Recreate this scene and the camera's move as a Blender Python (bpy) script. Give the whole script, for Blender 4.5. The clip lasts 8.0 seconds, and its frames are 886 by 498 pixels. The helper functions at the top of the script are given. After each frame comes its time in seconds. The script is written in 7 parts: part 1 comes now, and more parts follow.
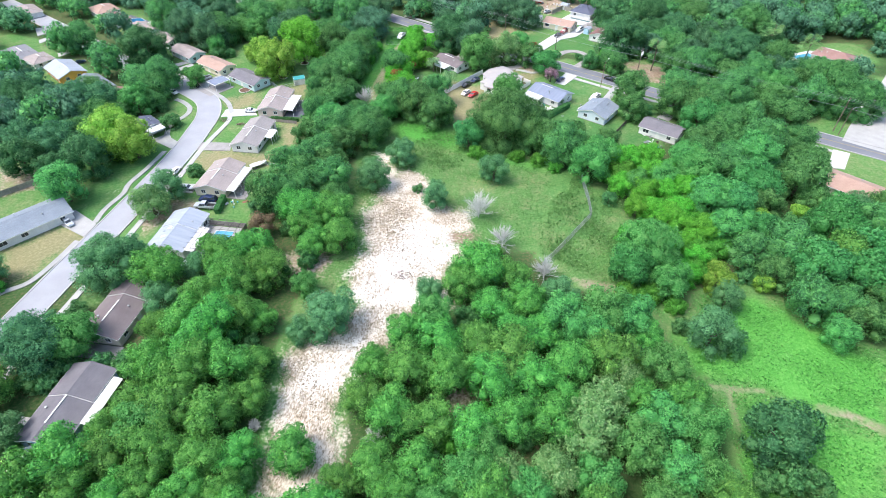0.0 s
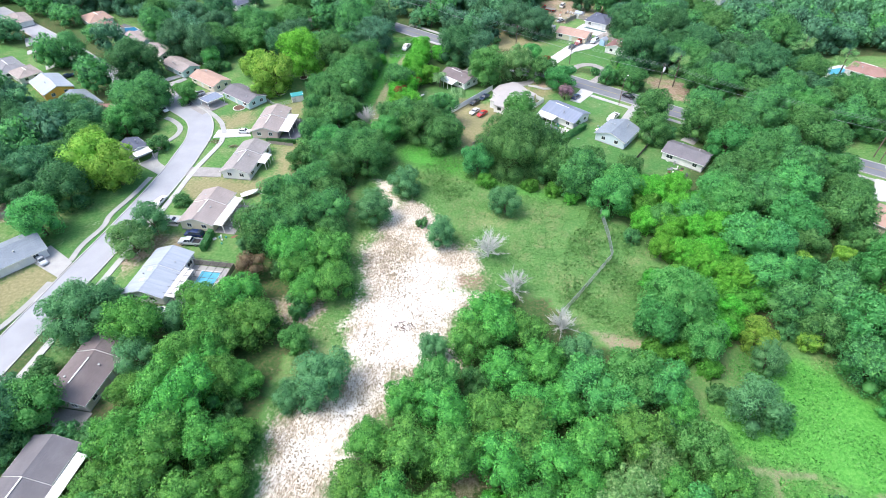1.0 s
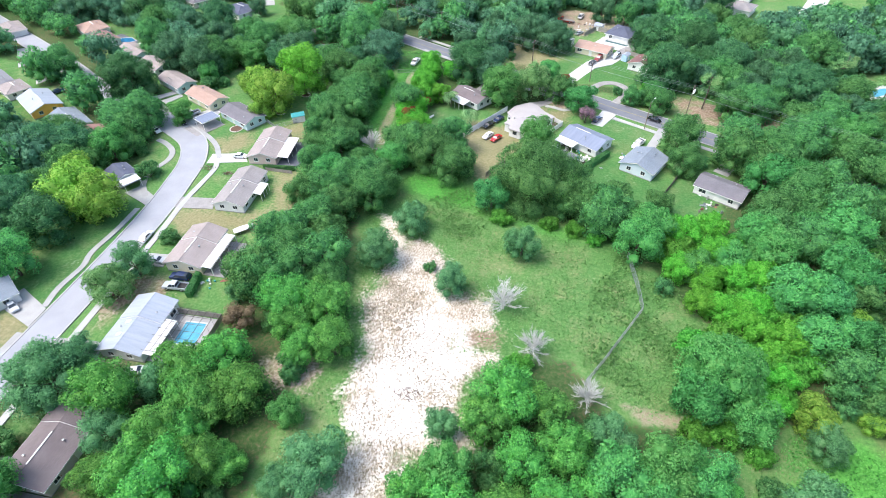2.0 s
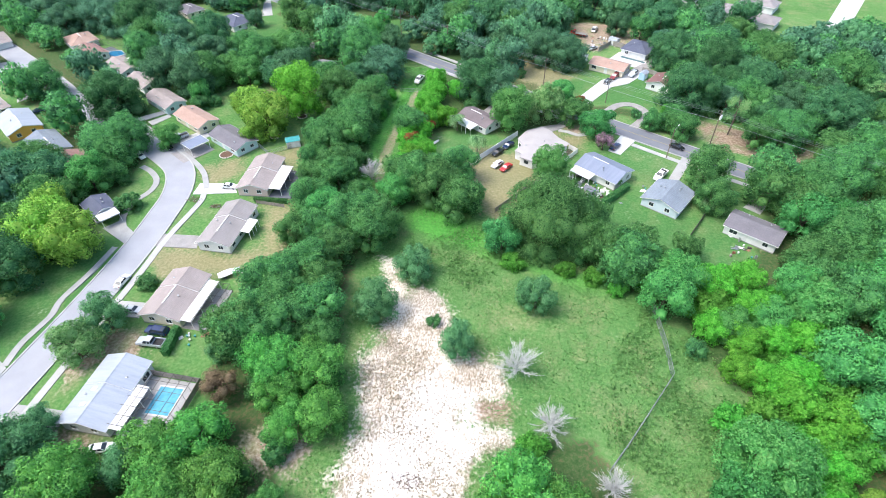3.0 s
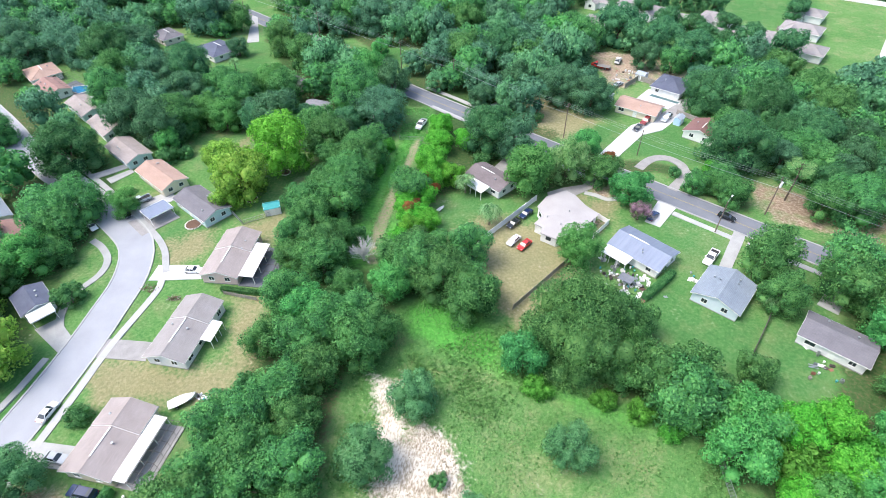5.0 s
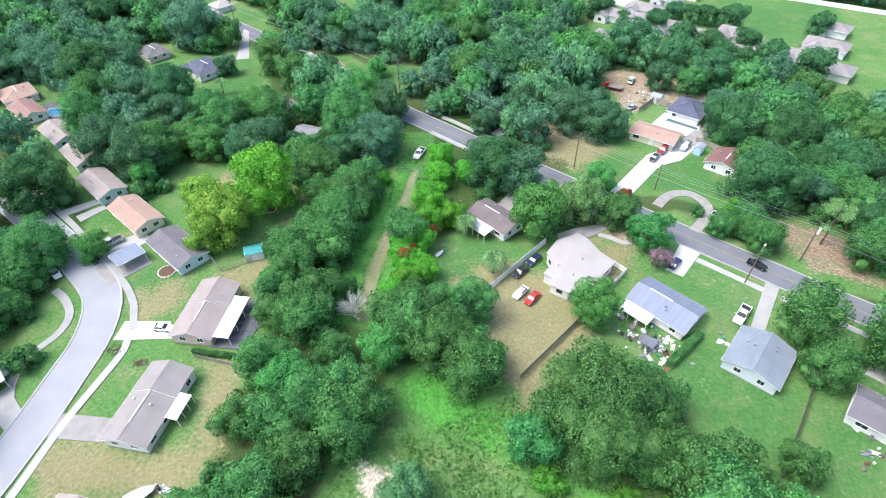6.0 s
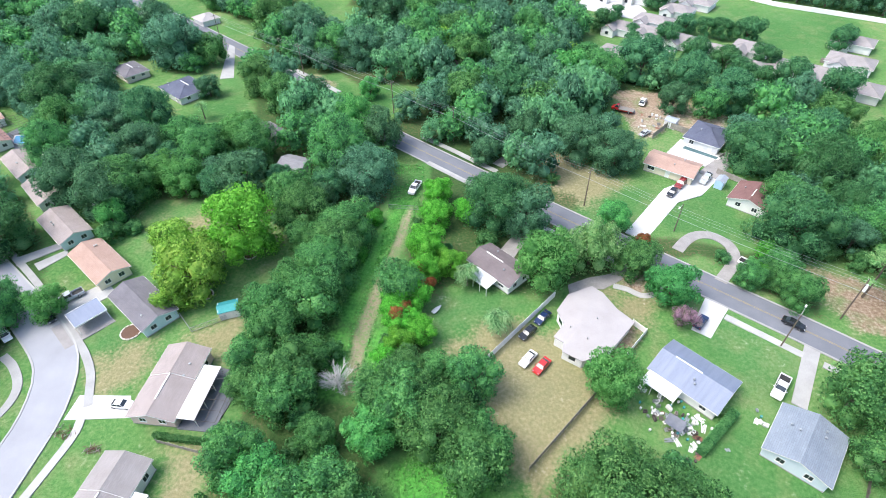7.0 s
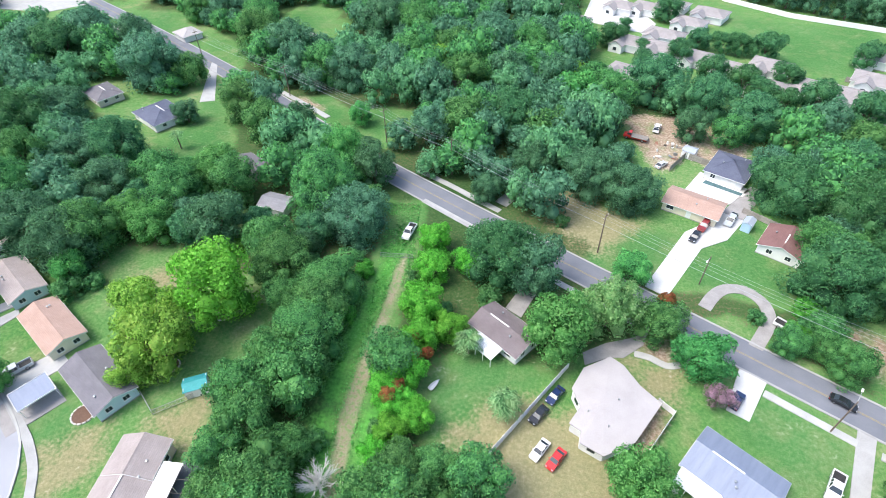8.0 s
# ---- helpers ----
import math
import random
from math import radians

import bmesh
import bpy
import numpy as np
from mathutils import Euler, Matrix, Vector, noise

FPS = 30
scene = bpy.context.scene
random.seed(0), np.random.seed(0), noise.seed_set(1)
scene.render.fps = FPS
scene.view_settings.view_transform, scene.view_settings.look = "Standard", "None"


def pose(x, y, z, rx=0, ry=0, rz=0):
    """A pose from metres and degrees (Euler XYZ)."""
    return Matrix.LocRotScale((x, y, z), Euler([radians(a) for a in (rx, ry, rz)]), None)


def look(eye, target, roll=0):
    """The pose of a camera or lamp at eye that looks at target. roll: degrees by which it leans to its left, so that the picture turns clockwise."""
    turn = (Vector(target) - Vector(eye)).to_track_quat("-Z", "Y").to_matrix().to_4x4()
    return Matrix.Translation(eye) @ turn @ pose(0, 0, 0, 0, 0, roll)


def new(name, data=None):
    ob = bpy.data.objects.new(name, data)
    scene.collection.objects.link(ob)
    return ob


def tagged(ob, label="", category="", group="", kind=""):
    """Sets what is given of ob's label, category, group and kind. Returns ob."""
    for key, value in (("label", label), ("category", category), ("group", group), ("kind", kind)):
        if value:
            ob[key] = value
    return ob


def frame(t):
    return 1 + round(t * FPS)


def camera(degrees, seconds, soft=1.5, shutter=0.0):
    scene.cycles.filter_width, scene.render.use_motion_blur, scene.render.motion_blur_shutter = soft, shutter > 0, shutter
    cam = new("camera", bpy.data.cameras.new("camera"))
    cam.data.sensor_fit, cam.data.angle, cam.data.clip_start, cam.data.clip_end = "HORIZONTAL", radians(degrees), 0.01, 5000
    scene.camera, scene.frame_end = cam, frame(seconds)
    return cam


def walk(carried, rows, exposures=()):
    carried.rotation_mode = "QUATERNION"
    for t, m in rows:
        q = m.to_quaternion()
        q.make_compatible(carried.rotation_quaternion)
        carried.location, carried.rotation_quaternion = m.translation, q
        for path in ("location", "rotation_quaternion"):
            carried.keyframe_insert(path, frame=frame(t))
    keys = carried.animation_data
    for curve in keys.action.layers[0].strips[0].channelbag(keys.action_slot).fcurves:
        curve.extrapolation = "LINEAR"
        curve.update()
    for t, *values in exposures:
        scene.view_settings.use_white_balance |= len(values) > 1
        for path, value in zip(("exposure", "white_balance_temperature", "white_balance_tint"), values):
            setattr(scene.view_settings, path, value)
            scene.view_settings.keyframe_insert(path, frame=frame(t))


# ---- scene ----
cam = camera(79.6, 8.0, soft=0.75)
PATH = [
    (0, (0.455, 4.063, 84.131), (-11.695, 77.313, 17.081), -0.7),
    (0.5, (-0.599, 11.666, 84.087), (-13.099, 84.616, 16.837), -0.8),
    (1, (-1.982, 19.514, 83.955), (-15.232, 92.264, 16.605), -1),
    (1.5, (-3.646, 27.533, 83.802), (-17.697, 100.033, 16.352), -1.1),
    (3, (-8.746, 50.945, 83.352), (-23.996, 123.145, 15.902), -1.1),
    (3.5, (-10.573, 58.772, 83.383), (-25.923, 130.872, 15.833), -1.1),
    (4, (-12.478, 66.604, 83.422), (-27.878, 138.754, 15.872), -1),
    (4.5, (-14.313, 74.510, 83.402), (-29.763, 146.560, 15.752), -1.1),
    (6, (-18.386, 99.007, 83.003), (-34.586, 171.007, 15.503), -1.4),
    (6.5, (-19.848, 107.419, 82.804), (-35.948, 179.369, 15.254), -1.5),
    (7, (-21.380, 115.987, 82.638), (-37.530, 187.937, 15.138), -1.6),
    (7.5, (-23.067, 124.838, 82.494), (-38.967, 196.838, 14.894), -1.6),
    (8, (-24.901, 133.769, 82.439), (-40.701, 205.669, 14.789), -1.7),
]
walk(cam, [(t, look(eye, target, roll)) for t, eye, target, roll in PATH])

# ---- sky, sun ----
SUN_ELEVATION, SUN_AZIMUTH = 60.0, 252.0      # degrees; azimuth clockwise from +y
world = bpy.data.worlds.new("sky")
scene.world = world
world.use_nodes = True
wn = world.node_tree
sky = wn.nodes.new("ShaderNodeTexSky")
sky.sky_type = "NISHITA"
sky.sun_disc = False
sky.sun_elevation, sky.sun_rotation = radians(SUN_ELEVATION), radians(SUN_AZIMUTH)
sky.dust_density, sky.air_density, sky.ozone_density = 3.0, 1.0, 1.0
background = wn.nodes["Background"]
background.inputs["Strength"].default_value = 0.15
wn.links.new(sky.outputs["Color"], background.inputs["Color"])
sun = new("sun", bpy.data.lights.new("sun", "SUN"))
sun.data.energy, sun.data.angle, sun.data.color = 1.15, radians(30.0), (1.0, 0.98, 0.955)
az, el = radians(SUN_AZIMUTH), radians(SUN_ELEVATION)
to_sun = Vector((math.sin(az) * math.cos(el), math.cos(az) * math.cos(el), math.sin(el)))
sun.matrix_world = look(to_sun * 300, (0, 0, 0))
scene.view_settings.exposure = 1.42

# ---- materials ----
def node_material(name):
    m = bpy.data.materials.new(name)
    m.use_nodes = True
    return m, m.node_tree.nodes, m.node_tree.links, m.node_tree.nodes["Principled BSDF"]


def noise_node(nodes, links, scale, detail=4.0, where=None, stretch=None):
    n = nodes.new("ShaderNodeTexNoise")
    n.inputs["Scale"].default_value = scale
    n.inputs["Detail"].default_value = detail
    if where is not None:
        if stretch:
            mp = nodes.new("ShaderNodeMapping")
            mp.inputs["Scale"].default_value = stretch
            links.new(where, mp.inputs["Vector"])
            where = mp.outputs["Vector"]
        links.new(where, n.inputs["Vector"])
    return n


def ramp(nodes, links, fac, stops):
    r = nodes.new("ShaderNodeValToRGB")
    while len(r.color_ramp.elements) < len(stops):
        r.color_ramp.elements.new(0.5)
    for e, (p, c) in zip(r.color_ramp.elements, stops):
        e.position, e.color = p, (*c, 1)
    links.new(fac, r.inputs["Fac"])
    return r


def mixed(nodes, links, fac, a, b, kind="MIX"):
    m = nodes.new("ShaderNodeMix")
    m.data_type, m.blend_type = "RGBA", kind
    for socket, value in ((m.inputs["Factor"], fac), (m.inputs["A"], a), (m.inputs["B"], b)):
        if isinstance(value, (int, float)):
            socket.default_value = value
        elif isinstance(value, tuple):
            socket.default_value = (*value, 1)
        else:
            links.new(value, socket)
    return m.outputs["Result"]


def maths(nodes, links, op, a, b=0.0, c=None):
    m = nodes.new("ShaderNodeMath")
    m.operation = op
    for socket, value in zip(m.inputs, (a, b, c)):
        if value is None:
            continue
        if isinstance(value, (int, float)):
            socket.default_value = value
        else:
            links.new(value, socket)
    return m.outputs[0]


def surface(name, dark, light, scale=1.0, fine=12.0, rough=0.8, metal=0.0, bump=0.2, vary=0.0, stretch=None, spec=0.3):
    """A weathered opaque surface: blotches between two colours, fine grain, relief; vary: from object to object."""
    m, nodes, links, bsdf = node_material(name)
    where = nodes.new("ShaderNodeTexCoord").outputs["Object"]
    big = noise_node(nodes, links, scale, 5, where, stretch)
    small = noise_node(nodes, links, fine, 3, where, stretch)
    fac = maths(nodes, links, "MULTIPLY_ADD", small.outputs["Fac"], 0.45, maths(nodes, links, "MULTIPLY", big.outputs["Fac"], 0.55))
    colour = ramp(nodes, links, fac, [(0.3, dark), (0.7, light)]).outputs["Color"]
    if vary:
        info = nodes.new("ShaderNodeObjectInfo")
        v = maths(nodes, links, "MULTIPLY_ADD", info.outputs["Random"], 2 * vary, 1 - vary)
        h = nodes.new("ShaderNodeHueSaturation")
        links.new(v, h.inputs["Value"])
        links.new(colour, h.inputs["Color"])
        colour = h.outputs["Color"]
    links.new(colour, bsdf.inputs["Base Color"])
    bsdf.inputs["Roughness"].default_value, bsdf.inputs["Metallic"].default_value = rough, metal
    bsdf.inputs["Specular IOR Level"].default_value = spec
    if bump:
        b = nodes.new("ShaderNodeBump")
        b.inputs["Strength"].default_value, b.inputs["Distance"].default_value = bump, 0.05
        links.new(small.outputs["Fac"], b.inputs["Height"])
        links.new(b.outputs["Normal"], bsdf.inputs["Normal"])
    return m


def foliage(name, dark, mid, light, tint=0.03, through_light=0.4):
    """Leaves: each clump its own green, whole trees a little apart, some light passing through."""
    m, nodes, links, bsdf = node_material(name)
    geo = nodes.new("ShaderNodeNewGeometry")
    info = nodes.new("ShaderNodeObjectInfo")
    where = nodes.new("ShaderNodeTexCoord").outputs["Object"]
    patch = noise_node(nodes, links, 0.55, 4, where)
    fac = maths(nodes, links, "MULTIPLY_ADD", geo.outputs["Random Per Island"], 0.62, maths(nodes, links, "MULTIPLY_ADD", patch.outputs["Fac"], 1.1, -0.34))
    colour = ramp(nodes, links, fac, [(0.15, dark), (0.5, mid), (0.92, light)]).outputs["Color"]
    h = nodes.new("ShaderNodeHueSaturation")
    links.new(maths(nodes, links, "MULTIPLY_ADD", info.outputs["Random"], tint, 0.5 - tint / 2), h.inputs["Hue"])
    links.new(maths(nodes, links, "MULTIPLY_ADD", info.outputs["Random"], 0.3, 0.83), h.inputs["Value"])
    links.new(colour, h.inputs["Color"])
    links.new(h.outputs["Color"], bsdf.inputs["Base Color"])
    bsdf.inputs["Roughness"].default_value = 0.6
    bsdf.inputs["Specular IOR Level"].default_value = 0.18
    tl = nodes.new("ShaderNodeBsdfTranslucent")
    links.new(h.outputs["Color"], tl.inputs["Color"])
    mx = nodes.new("ShaderNodeMixShader")
    mx.inputs["Fac"].default_value = through_light
    links.new(bsdf.outputs[0], mx.inputs[1])
    links.new(tl.outputs[0], mx.inputs[2])
    links.new(mx.outputs[0], nodes["Material Output"].inputs["Surface"])
    return m


LEAVES = {
    "oak": foliage("oak_leaves", (0.0266, 0.1018, 0.0355), (0.0921, 0.2959, 0.0895), (0.2049, 0.4609, 0.1427)),
    "grove": foliage("young_oak_leaves", (0.0324, 0.1288, 0.0328), (0.112, 0.3744, 0.0827), (0.2491, 0.5832, 0.1319), 0.035),
    # oak greens turned greyer and bluer: distance haze put into the leaf colour
    "moss": foliage("mossy_oak_leaves", (0.0303, 0.0901, 0.0482), (0.0923, 0.2483, 0.1261), (0.1687, 0.3688, 0.1951), 0.04),
    "dark": foliage("dark_leaves", (0.0214, 0.0857, 0.0408), (0.0724, 0.2425, 0.0974), (0.1536, 0.3657, 0.1499)),
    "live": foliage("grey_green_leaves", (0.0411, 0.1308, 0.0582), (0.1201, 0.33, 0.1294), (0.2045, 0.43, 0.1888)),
    "light": foliage("fresh_green_leaves", (0.038, 0.1606, 0.0428), (0.1128, 0.4041, 0.1046), (0.2239, 0.5153, 0.1588)),
    "pale": foliage("pale_olive_leaves", (0.0741, 0.1974, 0.0629), (0.1937, 0.4216, 0.1434), (0.341, 0.5275, 0.2302)),
    "yellow": foliage("yellow_green_leaves", (0.0844, 0.2094, 0.0322), (0.2392, 0.4959, 0.0752), (0.3832, 0.5686, 0.1161), 0.015),
    "blue": foliage("blue_green_leaves", (0.0271, 0.1222, 0.04), (0.0792, 0.3474, 0.0998), (0.1541, 0.4694, 0.1498), 0.02),
    "lime": foliage("lime_green_leaves", (0.0462, 0.2022, 0.0263), (0.1236, 0.487, 0.0533), (0.2402, 0.6078, 0.0963), 0.03),
    "bright": foliage("bright_green_leaves", (0.0735, 0.2625, 0.0315), (0.1819, 0.5885, 0.0642), (0.2688, 0.63, 0.1008), 0.01),
    "rust": foliage("rusty_dry_leaves", (0.12, 0.09, 0.05), (0.24, 0.18, 0.11), (0.36, 0.29, 0.18), 0.02),
    "shrub": foliage("shrub_leaves", (0.0371, 0.1428, 0.0503), (0.1036, 0.3114, 0.1037), (0.1882, 0.404, 0.1478)),
    "vine": foliage("vine_leaves", (0.0336, 0.1575, 0.021), (0.0985, 0.3852, 0.0535), (0.1882, 0.504, 0.0924), 0.03),
    "redtip": foliage("rusty_red_tips", (0.1, 0.16, 0.03), (0.3, 0.13, 0.05), (0.42, 0.13, 0.06), 0.02),
    "blossom": foliage("red_blossom", (0.08, 0.16, 0.04), (0.5, 0.05, 0.1), (0.62, 0.06, 0.14), 0.02),
    "myrtle": foliage("pink_blossom", (0.09, 0.13, 0.06), (0.3, 0.2, 0.24), (0.55, 0.32, 0.44), 0.02),
    "palm": foliage("palm_fronds", (0.0432, 0.128, 0.0427), (0.157, 0.336, 0.124), (0.35, 0.572, 0.272)),
    "weeds": foliage("weed_leaves", (0.066, 0.172, 0.045), (0.12, 0.275, 0.077), (0.2, 0.38, 0.125), 0.02),
    "lush": foliage("lush_grass_blades", (0.04, 0.16, 0.0315), (0.0918, 0.304, 0.0633), (0.203, 0.481, 0.128), 0.02),
    "straw": foliage("straw_blades", (0.26, 0.22, 0.15), (0.42, 0.37, 0.27), (0.6, 0.55, 0.45), 0.02),
}
BARK = surface("bark", (0.07, 0.055, 0.042), (0.17, 0.14, 0.11), 3, 20, 0.9, bump=0.5, stretch=(1, 1, 0.25))
DEADWOOD = surface("bleached_wood", (0.42, 0.425, 0.41), (0.6, 0.605, 0.585), 2, 16, 0.9, bump=0.3)
ASPHALT = surface("worn_asphalt", (0.13, 0.14, 0.165), (0.19, 0.2, 0.225), 0.25, 14, 0.9, bump=0.15)
PALE_ASPHALT = surface("bleached_asphalt", (0.27, 0.28, 0.305), (0.355, 0.365, 0.395), 0.2, 12, 0.9, bump=0.15)
CONCRETE = surface("concrete", (0.3, 0.3, 0.295), (0.42, 0.42, 0.41), 0.4, 9, 0.9, bump=0.15, vary=0.1)
WHITE_CONCRETE = surface("white_concrete", (0.44, 0.44, 0.43), (0.58, 0.58, 0.57), 0.4, 9, 0.85, bump=0.1)
OLD_CONCRETE = surface("stained_concrete", (0.22, 0.21, 0.205), (0.36, 0.345, 0.335), 0.5, 8, 0.9, bump=0.2)
DARK_DECK = surface("dark_deck", (0.1, 0.11, 0.13), (0.16, 0.17, 0.19), 0.5, 8, 0.9, bump=0.2)
YELLOW_PAINT = surface("yellow_line_paint", (0.24, 0.2, 0.1), (0.36, 0.3, 0.16), 1, 12, 0.8)
WHITE_PAINT = surface("white_line_paint", (0.55, 0.55, 0.54), (0.75, 0.75, 0.74), 1, 12, 0.8)
TRIM = surface("white_trim", (0.7, 0.7, 0.68), (0.82, 0.82, 0.8), 2, 14, 0.6, bump=0.05)
GALVANISED = surface("galvanised_steel", (0.3, 0.32, 0.33), (0.45, 0.47, 0.48), 2, 20, 0.45, 0.7, 0.05)
WOOD_GREY = surface("weathered_wood", (0.2, 0.18, 0.16), (0.36, 0.33, 0.3), 1.5, 12, 0.9, vary=0.15)
WOOD_DARK = surface("dark_fence_wood", (0.07, 0.06, 0.055), (0.14, 0.12, 0.11), 1.5, 12, 0.9, vary=0.15)
WOOD_POLE = surface("tarred_pole_wood", (0.11, 0.085, 0.065), (0.2, 0.16, 0.13), 1.5, 12, 0.9)
VINYL = surface("white_vinyl", (0.72, 0.7, 0.68), (0.82, 0.8, 0.79), 1, 10, 0.6, bump=0.05, vary=0.06)
RUBBER = surface("tyre_rubber", (0.02, 0.02, 0.02), (0.04, 0.04, 0.04), 3, 20, 0.8)
RIM = surface("alloy_rim", (0.35, 0.35, 0.36), (0.5, 0.5, 0.52), 3, 20, 0.35, 0.8, 0.0)
SCREEN = surface("dark_insect_screen", (0.05, 0.055, 0.06), (0.09, 0.095, 0.1), 2, 30, 0.8)
BRONZE = surface("bronze_aluminium", (0.06, 0.055, 0.05), (0.1, 0.09, 0.085), 2, 20, 0.5, 0.4)


def glass(name, tint=(0.03, 0.04, 0.05)):
    m, nodes, links, bsdf = node_material(name)
    bsdf.inputs["Base Color"].default_value = (*tint, 1)
    bsdf.inputs["Roughness"].default_value = 0.06
    bsdf.inputs["Specular IOR Level"].default_value = 0.6
    return m


GLASS = glass("dark_window_glass")
LAMP_CLEAR = glass("headlamp_lens", (0.55, 0.57, 0.6))
LAMP_RED = glass("red_lamp_lens", (0.35, 0.02, 0.02))


def pool_water(name, deep=(0.07, 0.31, 0.43), pale=(0.12, 0.42, 0.54)):
    m, nodes, links, bsdf = node_material(name)
    where = nodes.new("ShaderNodeTexCoord").outputs["Object"]
    n = noise_node(nodes, links, 1.2, 3, where)
    links.new(ramp(nodes, links, n.outputs["Fac"], [(0.3, deep), (0.7, pale)]).outputs["Color"], bsdf.inputs["Base Color"])
    bsdf.inputs["Roughness"].default_value = 0.08
    b = nodes.new("ShaderNodeBump")
    b.inputs["Strength"].default_value = 0.15
    links.new(n.outputs["Fac"], b.inputs["Height"])
    links.new(b.outputs["Normal"], bsdf.inputs["Normal"])
    return m


WATER = pool_water("pool_water")
# darker copy of WATER: the screen cage's shade is in the water colour
DARK_WATER = pool_water("shaded_pool_water", (0.025, 0.16, 0.34), (0.05, 0.24, 0.42))
MURKY_WATER = pool_water("murky_pool_water", (0.06, 0.12, 0.13), (0.1, 0.18, 0.19))


def shingles(name, dark, light):
    """Asphalt shingles: courses across the slope, tabs and blotches, in the roof's own scale."""
    m, nodes, links, bsdf = node_material(name)
    where = nodes.new("ShaderNodeTexCoord").outputs["Object"]
    big = noise_node(nodes, links, 0.35, 4, where)
    small = noise_node(nodes, links, 6, 4, where)
    brick = nodes.new("ShaderNodeTexBrick")
    brick.inputs["Color1"].default_value, brick.inputs["Color2"].default_value = (0.86, 0.86, 0.86, 1), (1, 1, 1, 1)
    brick.inputs["Mortar"].default_value = (0.72, 0.72, 0.72, 1)
    brick.inputs["Scale"].default_value = 1.0
    brick.inputs["Brick Width"].default_value, brick.inputs["Row Height"].default_value = 0.9, 0.28
    brick.inputs["Mortar Size"].default_value = 0.02
    links.new(where, brick.inputs["Vector"])
    fac = maths(nodes, links, "MULTIPLY_ADD", small.outputs["Fac"], 0.4, maths(nodes, links, "MULTIPLY", big.outputs["Fac"], 0.6))
    base = ramp(nodes, links, fac, [(0.3, dark), (0.7, light)]).outputs["Color"]
    links.new(mixed(nodes, links, 0.8, base, brick.outputs["Color"], "MULTIPLY"), bsdf.inputs["Base Color"])
    bsdf.inputs["Roughness"].default_value = 0.9
    b = nodes.new("ShaderNodeBump")
    b.inputs["Strength"].default_value, b.inputs["Distance"].default_value = 0.3, 0.03
    links.new(small.outputs["Fac"], b.inputs["Height"])
    links.new(b.outputs["Normal"], bsdf.inputs["Normal"])
    return m


ROOFS = {
    "grey": shingles("grey_shingles", (0.2, 0.2, 0.22), (0.27, 0.27, 0.29)),
    "dark_grey": shingles("dark_grey_shingles", (0.13, 0.125, 0.14), (0.19, 0.18, 0.2)),
    "brown": shingles("mauve_brown_shingles", (0.135, 0.11, 0.115), (0.2, 0.17, 0.175)),
    "tan": shingles("tan_shingles", (0.28, 0.24, 0.228), (0.375, 0.325, 0.312)),
    "beige": shingles("beige_shingles", (0.25, 0.23, 0.225), (0.335, 0.31, 0.305)),
    "orange": shingles("terracotta_shingles", (0.35, 0.232, 0.185), (0.44, 0.305, 0.25)),
    "red": shingles("brick_red_shingles", (0.25, 0.14, 0.12), (0.34, 0.21, 0.185)),
    "maroon": shingles("maroon_shingles", (0.15, 0.075, 0.07), (0.22, 0.12, 0.11)),
    "blue": shingles("blue_grey_shingles", (0.175, 0.21, 0.255), (0.245, 0.285, 0.33)),
    "navy": shingles("navy_shingles", (0.075, 0.085, 0.13), (0.12, 0.135, 0.19)),
    "metal": surface("pale_metal_roofing", (0.29, 0.33, 0.39), (0.4, 0.435, 0.49), 0.4, 6, 0.5, 0.15, 0.1, stretch=(4, 0.3, 1)),
    "steel": surface("blue_steel_roofing", (0.175, 0.205, 0.275), (0.245, 0.28, 0.36), 0.4, 6, 0.45, 0.2, 0.1, stretch=(4, 0.3, 1)),
    "white": surface("white_membrane_roofing", (0.33, 0.31, 0.305), (0.41, 0.385, 0.38), 0.3, 5, 0.7, 0.0, 0.1),
}
WALLS = {
    "white": surface("white_stucco", (0.62, 0.62, 0.61), (0.78, 0.78, 0.77), 0.6, 12, 0.9),
    "cream": surface("cream_stucco", (0.62, 0.56, 0.42), (0.75, 0.69, 0.55), 0.6, 12, 0.9),
    "pink": surface("pink_stucco", (0.62, 0.45, 0.42), (0.72, 0.56, 0.52), 0.6, 12, 0.9),
    "aqua": surface("pale_aqua_siding", (0.42, 0.56, 0.56), (0.54, 0.67, 0.67), 0.6, 12, 0.8),
    "blue": surface("sky_blue_stucco", (0.36, 0.52, 0.68), (0.46, 0.62, 0.78), 0.6, 12, 0.9),
    "pale_blue": surface("pale_blue_stucco", (0.52, 0.6, 0.67), (0.64, 0.71, 0.77), 0.6, 12, 0.9),
    "orange": surface("orange_stucco", (0.72, 0.36, 0.07), (0.82, 0.44, 0.11), 0.6, 12, 0.9),
    "beige": surface("beige_stucco", (0.5, 0.45, 0.38), (0.62, 0.56, 0.49), 0.6, 12, 0.9),
    "brick": surface("brown_brick_face", (0.22, 0.13, 0.1), (0.34, 0.22, 0.17), 1, 18, 0.9),
}


